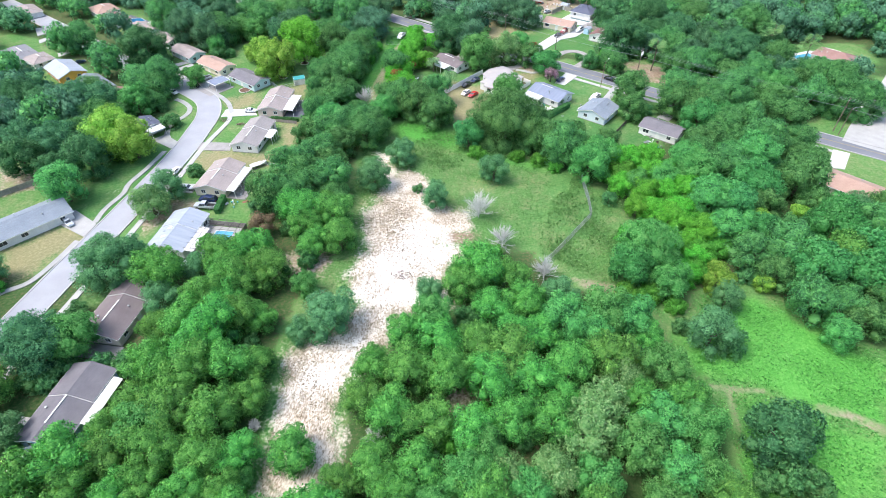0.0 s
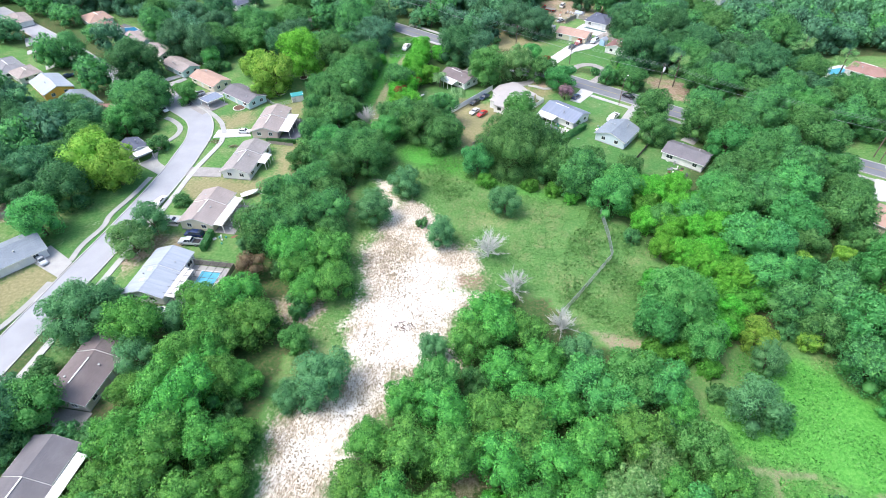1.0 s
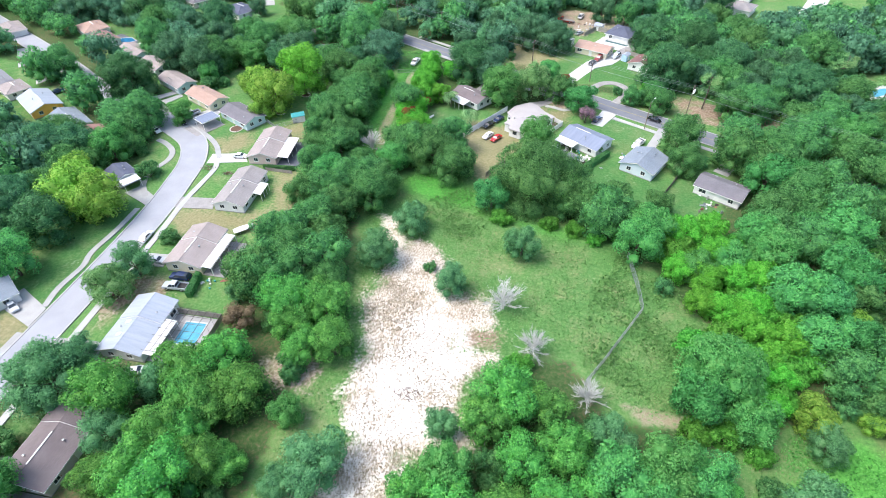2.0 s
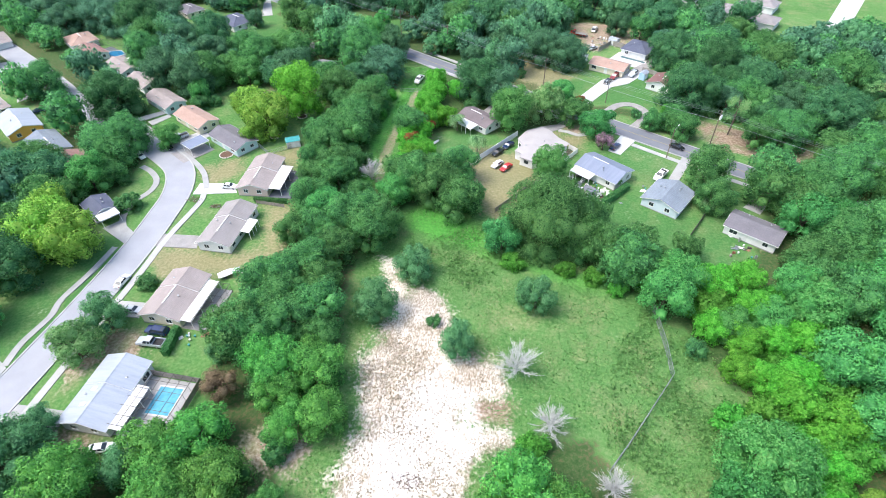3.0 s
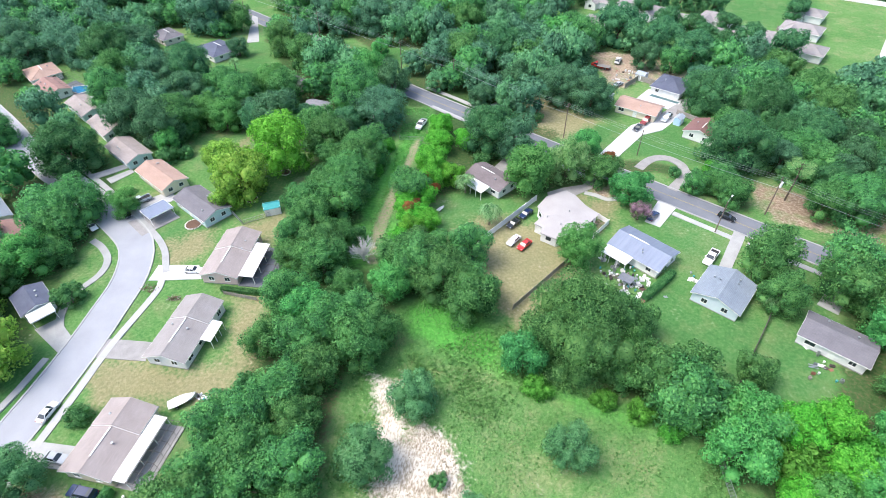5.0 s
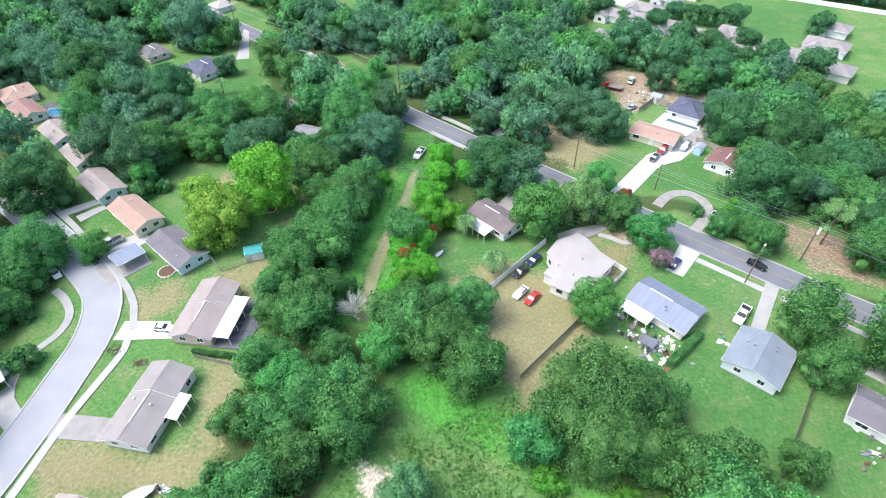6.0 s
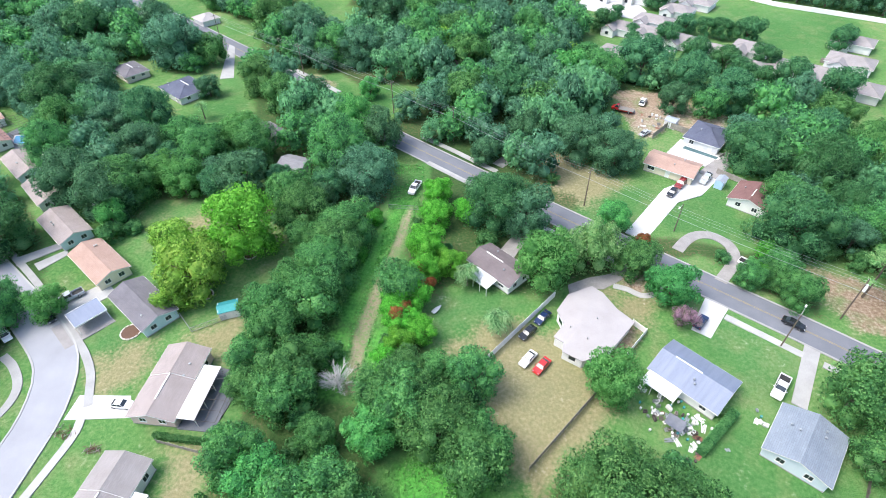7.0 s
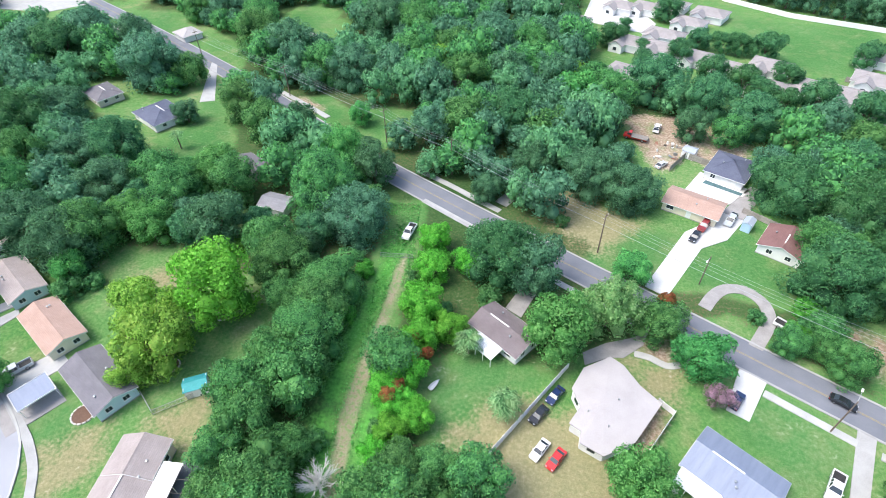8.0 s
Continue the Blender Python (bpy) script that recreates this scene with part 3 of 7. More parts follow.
# open ground, on which no wood grows
CLEAR = [
    [(-35.8, 34.5), (-37.6, 50.2), (-42.3, 64.9), (-41.4, 82.7), (-35.8, 95.1), (-43.7, 117.5), (-45.3, 134.7), (-39.1, 152.6), (-29, 157.7), (-15, 148.9), (-2.3, 140.8), (15.6, 131.5), (22.8, 124.5), (31.6, 111.4), (27, 91.1), (13.5, 87.3), (7.1, 99.4), (-7.4, 97.3), (-11.6, 88.9), (-11.1, 77.1), (-20.6, 71.1), (-25.6, 55.6), (-25, 43.6), (-23.6, 36.3)],
    [(28.7, 84.6), (37.5, 82.8), (42.2, 89.9), (53.3, 93.3), (60.2, 89.3), (67.7, 80), (87.1, 78.9), (73, 51), (41.4, 46.1), (40.7, 57.7), (32.1, 69.3)],
    [(-60.8, 235.9), (-53, 237.2), (-50, 218.6), (-50.8, 199.9), (-49.9, 181.6), (-46.7, 164), (-52.2, 163), (-54.8, 180.6), (-55.3, 199)],
    [(-112.3, 74.1), (-60, 84.2), (-66, 103.2), (-66, 124), (-68.5, 141.6), (-68.5, 159.7), (-71, 172.8), (-76.1, 178.6), (-87.7, 189.2), (-101.5, 186.8), (-129.2, 204.4), (-137.8, 195), (-120, 173.9), (-117.7, 157.1), (-115.8, 147.4), (-111.3, 137.1), (-108.7, 118.8), (-120.9, 116.5), (-144.9, 99.6)],
    [(-147.1, 203.6), (-107.1, 210.6), (-80, 204.3), (-74.6, 195.6), (-76.7, 176.6), (-72.6, 162), (-100.5, 153.8)],
    [(-41.4, 187.2), (-37, 192), (-26, 190), (-12.2, 196.7), (16, 210.5), (52.6, 184.4), (38.7, 145.4), (26.5, 142.9), (14, 151.9), (5.8, 163), (-9.5, 161.3), (-17.1, 152.4), (-22, 158.8), (-27.2, 172.2), (-37.1, 173.5)],
    [(-23.3, 249.6), (-17.6, 253.1), (-1.1, 239.3), (3.2, 261.9), (-2.3, 272.5), (0.2, 289.4), (21.1, 285.8), (27.7, 278.9), (36.2, 270.1), (28.3, 246.5), (40.1, 244.2), (33.3, 227.8), (28.3, 217.1), (2.3, 218.9)],
    [(35.2, 214.1), (46.2, 212.6), (69.6, 198.6), (62.3, 188.1), (39.7, 193.3)],
    [(-129.7, 235.7), (-138.3, 260.4), (-137.7, 283.3), (-126.1, 277), (-114.3, 252.8), (-118, 239)],
    [(-14.1, 390.6), (12.7, 426.9), (55.2, 432), (132.4, 383.1), (85.7, 278.2), (67.3, 292.6), (41.6, 301.3), (14.9, 319.5), (-9.6, 337.7)],
    [(101, 234.5), (114.6, 240.4), (134.2, 241.9), (126.1, 216.2), (111.1, 206.8), (95.2, 214.5)],
    [(-295.6, 362.4), (-240.5, 369.4), (-221.6, 355.9), (-176.4, 325.1), (-176.7, 313.6), (-222.6, 341.2), (-246, 327.9), (-264.1, 328.7)],
    [(-164.1, 121), (-138.3, 115.2), (-112.7, 102.3), (-107.7, 91), (-129.7, 83.4)],
    [(88.7, 167), (128.5, 209.2), (115.1, 148.6), (95.4, 130), (84.2, 144.2)],
    [(-217.6, 248.4), (-208.9, 252.2), (-184.9, 242.4), (-158.9, 219.6), (-130.1, 201.4), (-122.7, 192.1), (-129.1, 186.1), (-151.6, 203.2), (-173.6, 215.3), (-193.1, 222.7)],
    [(-188, 182.9), (-176.4, 184.8), (-148.8, 164.3), (-133.7, 154.8), (-135.8, 146.2), (-146, 149.8), (-167.6, 161.1)],
    [(-228.1, 206.4), (-208.4, 202.4), (-179.9, 182.5), (-159.8, 164.9), (-179.9, 167), (-200.4, 174.3)],
    [(-13.2, 306.2), (-10.4, 304.9), (2.5, 302.6), (11, 301.8), (22.6, 295.7), (33.5, 291.5), (41.9, 280), (51.9, 277.9), (56.9, 272.9), (67.5, 265.7), (170, 330), (60, 430), (0, 420)],
    [(-184, 285), (-171.1, 289.2), (-141.5, 255.6), (-154, 252.3)],
    [(-173.7, 275.7), (-150, 280.6), (-125.8, 249.4), (-146.7, 247.4)],
    [(-106, 286), (-96.8, 289), (-85, 278.4), (-75.6, 284), (-66, 282.4), (-60, 272), (-72, 260), (-92, 267), (-112, 281)],
    [(-136, 294), (-141, 318), (-160, 334), (-190, 352), (-228, 370), (-246, 352), (-200, 324), (-150, 294)],
    [(-147, 278), (-137, 274), (-133, 290), (-139, 302), (-152, 302)],
    [(-146, 352), (-140, 372), (-122, 367), (-110, 352), (-112, 340), (-118, 324), (-132, 328)],
    [(-106, 320), (-106, 338), (-86, 338), (-86, 320)],
]
LEFT_ROAD = smooth_line([(-98.6, -80), (-98.5, 20), (-98.4, 72), (-98, 110), (-98.6, 128), (-100, 140), (-101.8, 150), (-107, 159.5), (-117, 166.5), (-134, 175.5), (-153, 184.8), (-167, 192), (-181, 201), (-205, 215), (-260, 246)])
MAIN_ROAD = smooth_line([(-330, 412), (-260, 374), (-202, 340), (-142, 303), (-115.6, 285), (-95, 270), (-75, 256.2), (-55.3, 244), (-15.4, 220.8), (17.7, 202), (34.2, 192.8), (49, 184.4), (95.7, 159.8), (160, 127), (260, 76)])
CROSS_ROAD = smooth_line([(102.5, 158), (111, 172), (134, 206), (163, 252), (203, 312)])


def axis_marks(lo, hi, step, far):
    inner = list(np.arange(lo, hi + 0.01, step))
    out, d = [], step
    while (out[-1] if out else 0) < far:
        d *= 1.5
        out.append((out[-1] if out else 0) + d)
    return np.array([lo - o for o in out[::-1]] + inner + [hi + o for o in out])


def build_ground():
    xs, ys = axis_marks(-205, 110, 1.5, 2500), axis_marks(20, 320, 1.5, 2500)
    X, Y = np.meshgrid(xs, ys)
    nx, ny = len(xs), len(ys)
    x, y = X.ravel(), Y.ravel()
    z = 0.06 * np.sin(x * 0.21 + 1.3) * np.sin(y * 0.17) + 0.04 * np.sin(x * 0.53 + y * 0.4) - 0.1
    idx = np.arange(nx * ny).reshape(ny, nx)
    quads = np.stack([idx[:-1, :-1], idx[:-1, 1:], idx[1:, 1:], idx[1:, :-1]], -1).reshape(-1, 4)
    me = bpy.data.meshes.new("ground")
    me.from_pydata(np.stack([x, y, z], 1).tolist(), [], quads.tolist())
    soft = {"sand": 9.0, "core": 12.0, "track": 2.2, "dirt": 6.0, "dry": 9.0, "lush": 8.0, "mown": 8.0}
    for k, polys in ZONES.items():
        value = np.zeros(len(x))
        for p in polys:
            d = np.where(inside(p, x, y), -1, 1) * edge_distance(p, x, y)
            value = np.maximum(value, np.clip(0.5 - d / soft[k], 0, 1))
        me.attributes.new(k, "FLOAT", "POINT").data.foreach_set("value", value)
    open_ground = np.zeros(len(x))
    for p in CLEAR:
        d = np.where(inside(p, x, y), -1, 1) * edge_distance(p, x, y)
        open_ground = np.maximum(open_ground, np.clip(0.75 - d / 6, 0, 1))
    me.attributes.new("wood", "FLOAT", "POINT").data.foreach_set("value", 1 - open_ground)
    me.materials.append(GROUND)
    me.polygons.foreach_set("use_smooth", [True] * len(me.polygons))
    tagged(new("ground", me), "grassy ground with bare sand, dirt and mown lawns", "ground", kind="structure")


build_ground()


# ---- roads and paving ----
def strip(name, line, w0, w1, z, material, label, category, thick=0.25):
    bm = ribbon(bmesh.new(), line, w0, w1, z, thick)
    return tagged(part(name, bm, material), label, category, kind="structure")


def run_of(line, y0, y1):
    return [p for p in line if y0 <= p.y <= y1]


strip("road", LEFT_ROAD, -3.6, 3.6, 0.02, PALE_ASPHALT, "pale sun-bleached asphalt residential street with a bend", "road")
strip("kerb", LEFT_ROAD, -3.95, -3.6, 0.12, CONCRETE, "low concrete kerb along the pale street", "kerb")
strip("kerb", LEFT_ROAD, 3.6, 3.95, 0.12, CONCRETE, "low concrete kerb along the pale street", "kerb")
strip("road", MAIN_ROAD, -3.4, 3.4, 0.02, ASPHALT, "grey two-lane asphalt road with a yellow centre line", "road")
strip("kerb", MAIN_ROAD, -3.8, -3.4, 0.1, CONCRETE, "concrete gutter along the asphalt road", "kerb")
strip("kerb", MAIN_ROAD, 3.4, 3.8, 0.1, CONCRETE, "concrete gutter along the asphalt road", "kerb")
strip("road", CROSS_ROAD, -7, 7, 0.03, CONCRETE, "wide pale concrete side street", "road")
for w in (-0.18, 0.08):
    strip("centre_line", MAIN_ROAD, w, w + 0.1, 0.03, YELLOW_PAINT, "faded yellow centre line on the asphalt", "road marking", 0.02)

# ---- houses ----
def window_on(parent, x, y, z, w, h, side):
    """A window on a wall; side: the way it faces, in degrees round z."""
    m = pose(x, y, z, 0, 0, side + 90)
    bm = bmesh.new()
    for a in ((-w / 2 - 0.06, w / 2 + 0.06, -h / 2 - 0.06, -h / 2), (-w / 2 - 0.06, w / 2 + 0.06, h / 2, h / 2 + 0.06), (-w / 2 - 0.06, -w / 2, -h / 2, h / 2), (w / 2, w / 2 + 0.06, -h / 2, h / 2), (-0.025, 0.025, -h / 2, h / 2)):
        box(bm, a[0], a[1], -0.06, 0.0, a[2], a[3])
    win = part("window", bm, TRIM, parent, "", m)
    part("pane", boxed(-w / 2, w / 2, -0.03, 0.0, -h / 2, h / 2), GLASS, win)
    part("sill", boxed(-w / 2 - 0.1, w / 2 + 0.1, -0.14, 0.0, -h / 2 - 0.12, -h / 2 - 0.06), TRIM, win)


def door_on(parent, x, y, side, w=0.95, h=2.05, material=None, name="door"):
    m = pose(x, y, 0.1, 0, 0, side + 90)
    bm = boxed(-w / 2, w / 2, -0.05, 0.0, 0, h)
    n = 4 if w > 2 else 2
    for i in range(n):
        box(bm, -w / 2 + 0.1, w / 2 - 0.1, -0.07, -0.05, 0.12 + i * (h - 0.15) / n, (i + 1) * (h - 0.15) / n)
    d = part(name, bm, material or TRIM, parent, "", m)
    part("door_frame", box(box(boxed(-w / 2 - 0.1, -w / 2, -0.08, 0, 0, h + 0.1), w / 2, w / 2 + 0.1, -0.08, 0, 0, h + 0.1), -w / 2, w / 2, -0.08, 0, h, h + 0.1), TRIM, d)
    part("handle", boxed(w / 2 - 0.16, w / 2 - 0.1, -0.12, -0.05, 0.98, 1.04), GALVANISED, d)


def gable_roof(parent, x0, x1, half, eave, rise, material, thick=0.16, lift=0.0, cap=True):
    """Two slopes that meet along x."""
    e, r = eave + lift, eave + rise + lift
    for s in (-1, 1):
        part("roof_slope", slab(bmesh.new(), [(x0, s * half, e), (x1, s * half, e), (x1, 0, r), (x0, 0, r)][::s], thick), material, parent)
    if cap:
        bm = slab(slab(bmesh.new(), [(x0, -0.18, r - 0.04), (x1, -0.18, r - 0.04), (x1, 0, r + 0.04), (x0, 0, r + 0.04)], 0.05), [(x0, 0.0, r + 0.04), (x1, 0.0, r + 0.04), (x1, 0.18, r - 0.04), (x0, 0.18, r - 0.04)], 0.05)
        part("ridge_cap", bm, material, parent)
    for s in (-1, 1):
        part("fascia", boxed(x0, x1, s * half - 0.03, s * half + 0.03, e - thick - 0.08, e - 0.01), TRIM, parent)
    for x in (x0, x1):
        bm = bmesh.new()
        for s in (-1, 1):
            slab(bm, [(x - 0.03, s * half, e - thick + 0.1), (x + 0.03, s * half, e - thick + 0.1), (x + 0.03, 0, r - thick + 0.1), (x - 0.03, 0, r - thick + 0.1)][::s], 0.16)
        part("bargeboard", bm, TRIM, parent)


def hip_roof(parent, x0, x1, half, eave, rise, material, thick=0.16, inset=None):
    k = half if inset is None else inset
    e, r = eave, eave + rise
    a, b = x0 + k, x1 - k
    faces = ([(x0, -half, e), (x1, -half, e), (b, 0, r), (a, 0, r)], [(x1, half, e), (x0, half, e), (a, 0, r), (b, 0, r)],
             [(x1, -half, e), (x1, half, e), (b, 0, r)], [(x0, half, e), (x0, -half, e), (a, 0, r)])
    for f in faces:
        part("roof_slope", slab(bmesh.new(), f, thick), material, parent)
    bm = bmesh.new()
    tube(bm, [(a, 0, r), (b, 0, r)], [0.09, 0.09], 4)
    for p, q in (((x0, -half, e), (a, 0, r)), ((x0, half, e), (a, 0, r)), ((x1, -half, e), (b, 0, r)), ((x1, half, e), (b, 0, r))):
        tube(bm, [p, q], [0.08, 0.08], 4)
    part("ridge_cap", bm, material, parent)
    for s in (-1, 1):
        part("fascia", boxed(x0, x1, s * half - 0.03, s * half + 0.03, e - thick - 0.08, e - 0.01), TRIM, parent)
    for x in (x0, x1):
        part("fascia", boxed(x - 0.03, x + 0.03, -half, half, e - thick - 0.08, e - 0.01), TRIM, parent)


def house(x, y, length, width, angle, roof, wall, label, rise=None, eave=2.4, hip=False, step=0.0, detail=True, garage=None, vents=2, skylights=0, streak=True, name="house"):
    """A single-storey house; its ridge runs along local x."""
    h = root(name, pose(x, y, 0, 0, 0, angle), label, "house", "houses")
    half, over = width / 2, 0.5
    rise = width * 0.17 if rise is None else rise
    wx, wy = length / 2 - over, half - over
    wm, rm = WALLS[wall], ROOFS[roof]
    wall_top = eave - 0.05
    for s in (-1, 1):
        part("wall", boxed(-wx, wx, s * wy - 0.1, s * wy + 0.1, -0.15, wall_top), wm, h)
        top = wall_top if hip else wall_top + rise * (wy / half) - 0.25
        bm = bmesh.new()
        a, b = s * wx - 0.1, s * wx + 0.1
        prof = [(-wy + 0.1, -0.15), (wy - 0.1, -0.15), (wy - 0.1, wall_top)] + ([] if hip else [(0, top)]) + [(-wy + 0.1, wall_top)]
        u = [bm.verts.new((a, p, q)) for p, q in prof]
        v = [bm.verts.new((b, p, q)) for p, q in prof]
        bm.faces.new(u)
        bm.faces.new(v[::-1])
        for i in range(len(prof)):
            bm.faces.new((u[i], v[i], v[(i + 1) % len(prof)], u[(i + 1) % len(prof)]))
        part("end_wall", bm, wm, h)
    part("floor_slab", boxed(-wx - 0.12, wx + 0.12, -wy - 0.12, wy + 0.12, -0.2, 0.12), OLD_CONCRETE, h)
    if hip:
        hip_roof(h, -length / 2, length / 2, half, eave, rise, rm, inset=half * 0.9)
    elif step:
        cut = length / 2 - step * length
        gable_roof(h, -length / 2, cut, half, eave, rise, rm)
        gable_roof(h, cut, length / 2, half * 0.96, eave, rise * 0.96, rm, lift=0.28)
    else:
        gable_roof(h, -length / 2, length / 2, half, eave, rise, rm)
    rng = random.Random(int(abs(x * 7 + y * 13)))
    if detail:
        n = max(2, int(wx * 2 / 3.6))
        for s in (-1, 1):
            for i in range(n):
                px = -wx + (i + 0.5) * 2 * wx / n + rng.uniform(-0.3, 0.3)
                if i == n // 2:
                    door_on(h, px, s * (wy + 0.1), 90 * s)
                else:
                    window_on(h, px, s * (wy + 0.1), 1.5, rng.choice((1.1, 1.4, 1.7)), 1.1, 90 * s)
            for py in (-wy * 0.45, wy * 0.45):
                window_on(h, s * (wx + 0.1), py, 1.5, 1.1, 1.0, 0 if s > 0 else 180)
        if garage is not None:
            gx, gy, side = garage
            door_on(h, gx, gy, side, 4.6, 2.1, TRIM, "garage_door")
        for i in range(vents):
            px, py = rng.uniform(-wx * 0.7, wx * 0.7), rng.choice((-1, 1)) * half * rng.uniform(0.3, 0.6)
            z = eave + rise * (1 - abs(py) / half)
            bm = tube(bmesh.new(), [(px, py, z - 0.1), (px, py, z + 0.32)], [0.1, 0.1], 8)
            tube(bm, [(px, py, z + 0.3), (px, py, z + 0.38), (px, py, z + 0.42)], [0.22, 0.22, 0.05], 8)
            part("roof_vent", bm, GALVANISED, h)
        if streak:
            part("ridge_vent", boxed(-length * 0.3, length * 0.08, -0.12, 0.12, eave + rise + 0.03, eave + rise + 0.1), TRIM, h, "white ridge vent strip")
        for i in range(skylights):
            px, py = -length * 0.25 + i * length * 0.22, half * 0.3
            z = eave + rise * (1 - py / half)
            part("skylight", boxed(-0.35, 0.35, -0.6, 0.6, -0.02, 0.14, bevel=0.03), TRIM, h, "white skylight", pose(px, py, z, math.degrees(-math.atan2(rise, half)), 0, 0))
    return h


def awning(h, x0, x1, y0, y1, z0, z1, material, corrugated=False, posts=True):
    """A lean-to roof on a house, from y0 (high edge z0) to y1 (low edge z1), on posts."""
    n = max(1, int((x1 - x0) / 0.32)) * 2 if corrugated else 1
    bm = bmesh.new()
    rows = []
    for i in range(n + 1):
        a, dz = x0 + (x1 - x0) * i / n, 0.07 if i % 2 and corrugated else 0.0
        rows.append([bm.verts.new(p) for p in ((a, y0, z0 + dz), (a, y1, z1 + dz), (a, y1, z1 + dz - 0.08), (a, y0, z0 + dz - 0.08))])
    for r, s in zip(rows, rows[1:]):
        for i in range(4):
            bm.faces.new((r[i], r[(i + 1) % 4], s[(i + 1) % 4], s[i]))
    bm.faces.new(rows[0])
    bm.faces.new(rows[-1][::-1])
    part("awning", bm, material, h, "white metal porch awning")
    if posts:
        for i in range(4):
            px = x0 + 0.15 + (x1 - x0 - 0.3) * i / 3
            py = y1 - 0.12 if y1 > y0 else y1 + 0.12
            part("post", boxed(px - 0.05, px + 0.05, py - 0.05, py + 0.05, -0.1, z1 - 0.08), TRIM, h)


def screen_room(h, x0, x1, y0, y1, z):
    """A flat cage of dark screening on a metal frame."""
    bm = bmesh.new()
    n, k = max(2, int((x1 - x0) / 1.8)), max(2, int(abs(y1 - y0) / 1.5))
    for i in range(n + 1):
        x = x0 + (x1 - x0) * i / n
        tube(bm, [(x, y1, -0.1), (x, y1, z), (x, y0, z)], [0.05, 0.05, 0.05], 4)
    for i in range(k + 1):
        y = y0 + (y1 - y0) * i / k
        tube(bm, [(x0, y, z), (x1, y, z)], [0.05, 0.05], 4)
    tube(bm, [(x0, y1, 1.1), (x1, y1, 1.1)], [0.04, 0.04], 4)
    part("screen_frame", bm, BRONZE, h, "bronze frame of the screened patio")


WHITE_METAL = surface("white_painted_metal", (0.62, 0.62, 0.61), (0.74, 0.74, 0.74), 0.6, 8, 0.5, bump=0.05)
h1 = house(-72.9, 44.0, 15.6, 9.2, 90, "dark_grey", "blue", "long low house with dark grey shingle roof and blue walls", step=0.45)
awning(h1, -3.2, 6.3, -4.55, -6.3, 2.5, 2.2, WHITE_METAL)
h2 = house(-77.3, 65.4, 14.8, 9.3, 90, "brown", "beige", "long low house with mauve-brown shingle roof and white ridge", step=0.3)
h3 = house(-78.2, 90.5, 14.2, 9.6, 91, "metal", "white", "white house with pale metal roof and skylights beside a pool", step=0.45, skylights=2, streak=False)
awning(h3, -6.4, 2.2, -4.75, -6.9, 2.5, 2.25, WHITE_METAL, True)
h4 = house(-79.1, 113.9, 13.2, 9.5, 90, "tan", "cream", "cream house with tan shingle roof and a white porch awning", step=0.4)
awning(h4, -6.2, 5.2, -4.7, -7.0, 2.5, 2.25, WHITE_METAL)
screen_room(h4, -6.2, 4.8, -7.0, -9.6, 2.4)
h5 = house(-79.7, 137.2, 15.6, 8.8, 91, "beige", "white", "white house with greyish tan shingle roof beyond a small tree", step=0.4)
awning(h5, -2.2, 2.8, -4.35, -6.5, 2.5, 2.2, WHITE_METAL, True)
h6 = house(-81.2, 158.7, 15.1, 8.9, 95, "tan", "pink", "pink-gabled house with tan shingle roof and white patio roof", step=0.45)
awning(h6, -6.8, 4.0, -4.4, -7.6, 2.5, 2.3, WHITE_METAL)
screen_room(h6, -6.8, 3.6, -7.6, -11.2, 2.3)
h7 = house(-97.9, 174.7, 14.8, 7.8, 151, "dark_grey", "aqua", "pale aqua house with grey shingle gable roof", streak=False)
h8 = house(-115.4, 184.2, 15.0, 7.6, 151, "orange", "cream", "cream house with terracotta-coloured shingle roof", streak=False)
h9 = house(-132.3, 193.9, 14.6, 7.6, 150, "tan", "aqua", "house with greyish tan shingle roof and pale walls", streak=False)
house(-148.1, 205.5, 13.5, 7.0, 148, "tan", "white", "house with tan shingle roof and a small chimney", streak=False)
house(-163.5, 215.6, 15.0, 7.6, 149, "tan", "aqua", "house with tan shingle roof beside a white shed roof", streak=False)
house(-184.5, 226.0, 14.2, 7.8, 150, "red", "white", "house with brick-red shingle roof beside a screened pool", streak=False)
house(-197.6, 236.0, 13.0, 10.5, 146, "orange", "white", "white house with faded orange hip roof", hip=True)
house(-118.0, 89.1, 18.6, 10.1, 55, "blue", "white", "long white house with blue-grey shingle roof and garage", garage=(-5.2, 0, 180), streak=False)
house(-115.6, 138.2, 8.0, 6.4, 148, "navy", "white", "small house with dark blue roof under a spreading tree", streak=False)
house(-135.7, 154.3, 12.6, 8.6, 146, "red", "beige", "house with pinkish red shingle roof among trees", streak=False)
house(-150.5, 162.1, 15.4, 8.8, 148, "blue", "white", "house with pale blue-grey shingle roof")
house(-169.4, 171.8, 16.0, 10.0, 146, "metal", "orange", "bright orange house with pale metal gable roof")
house(-198.0, 183.5, 16.0, 9.6, 149, "grey", "white", "house with grey hip roof near white driveways", hip=True)
house(-186.5, 179.5, 10.8, 8.1, 151, "tan", "white", "house with greyish tan hip roof", hip=True)
house(-232.3, 230.1, 15.0, 8.7, 145, "tan", "white", "distant house with tan roof among trees", hip=True, detail=False)


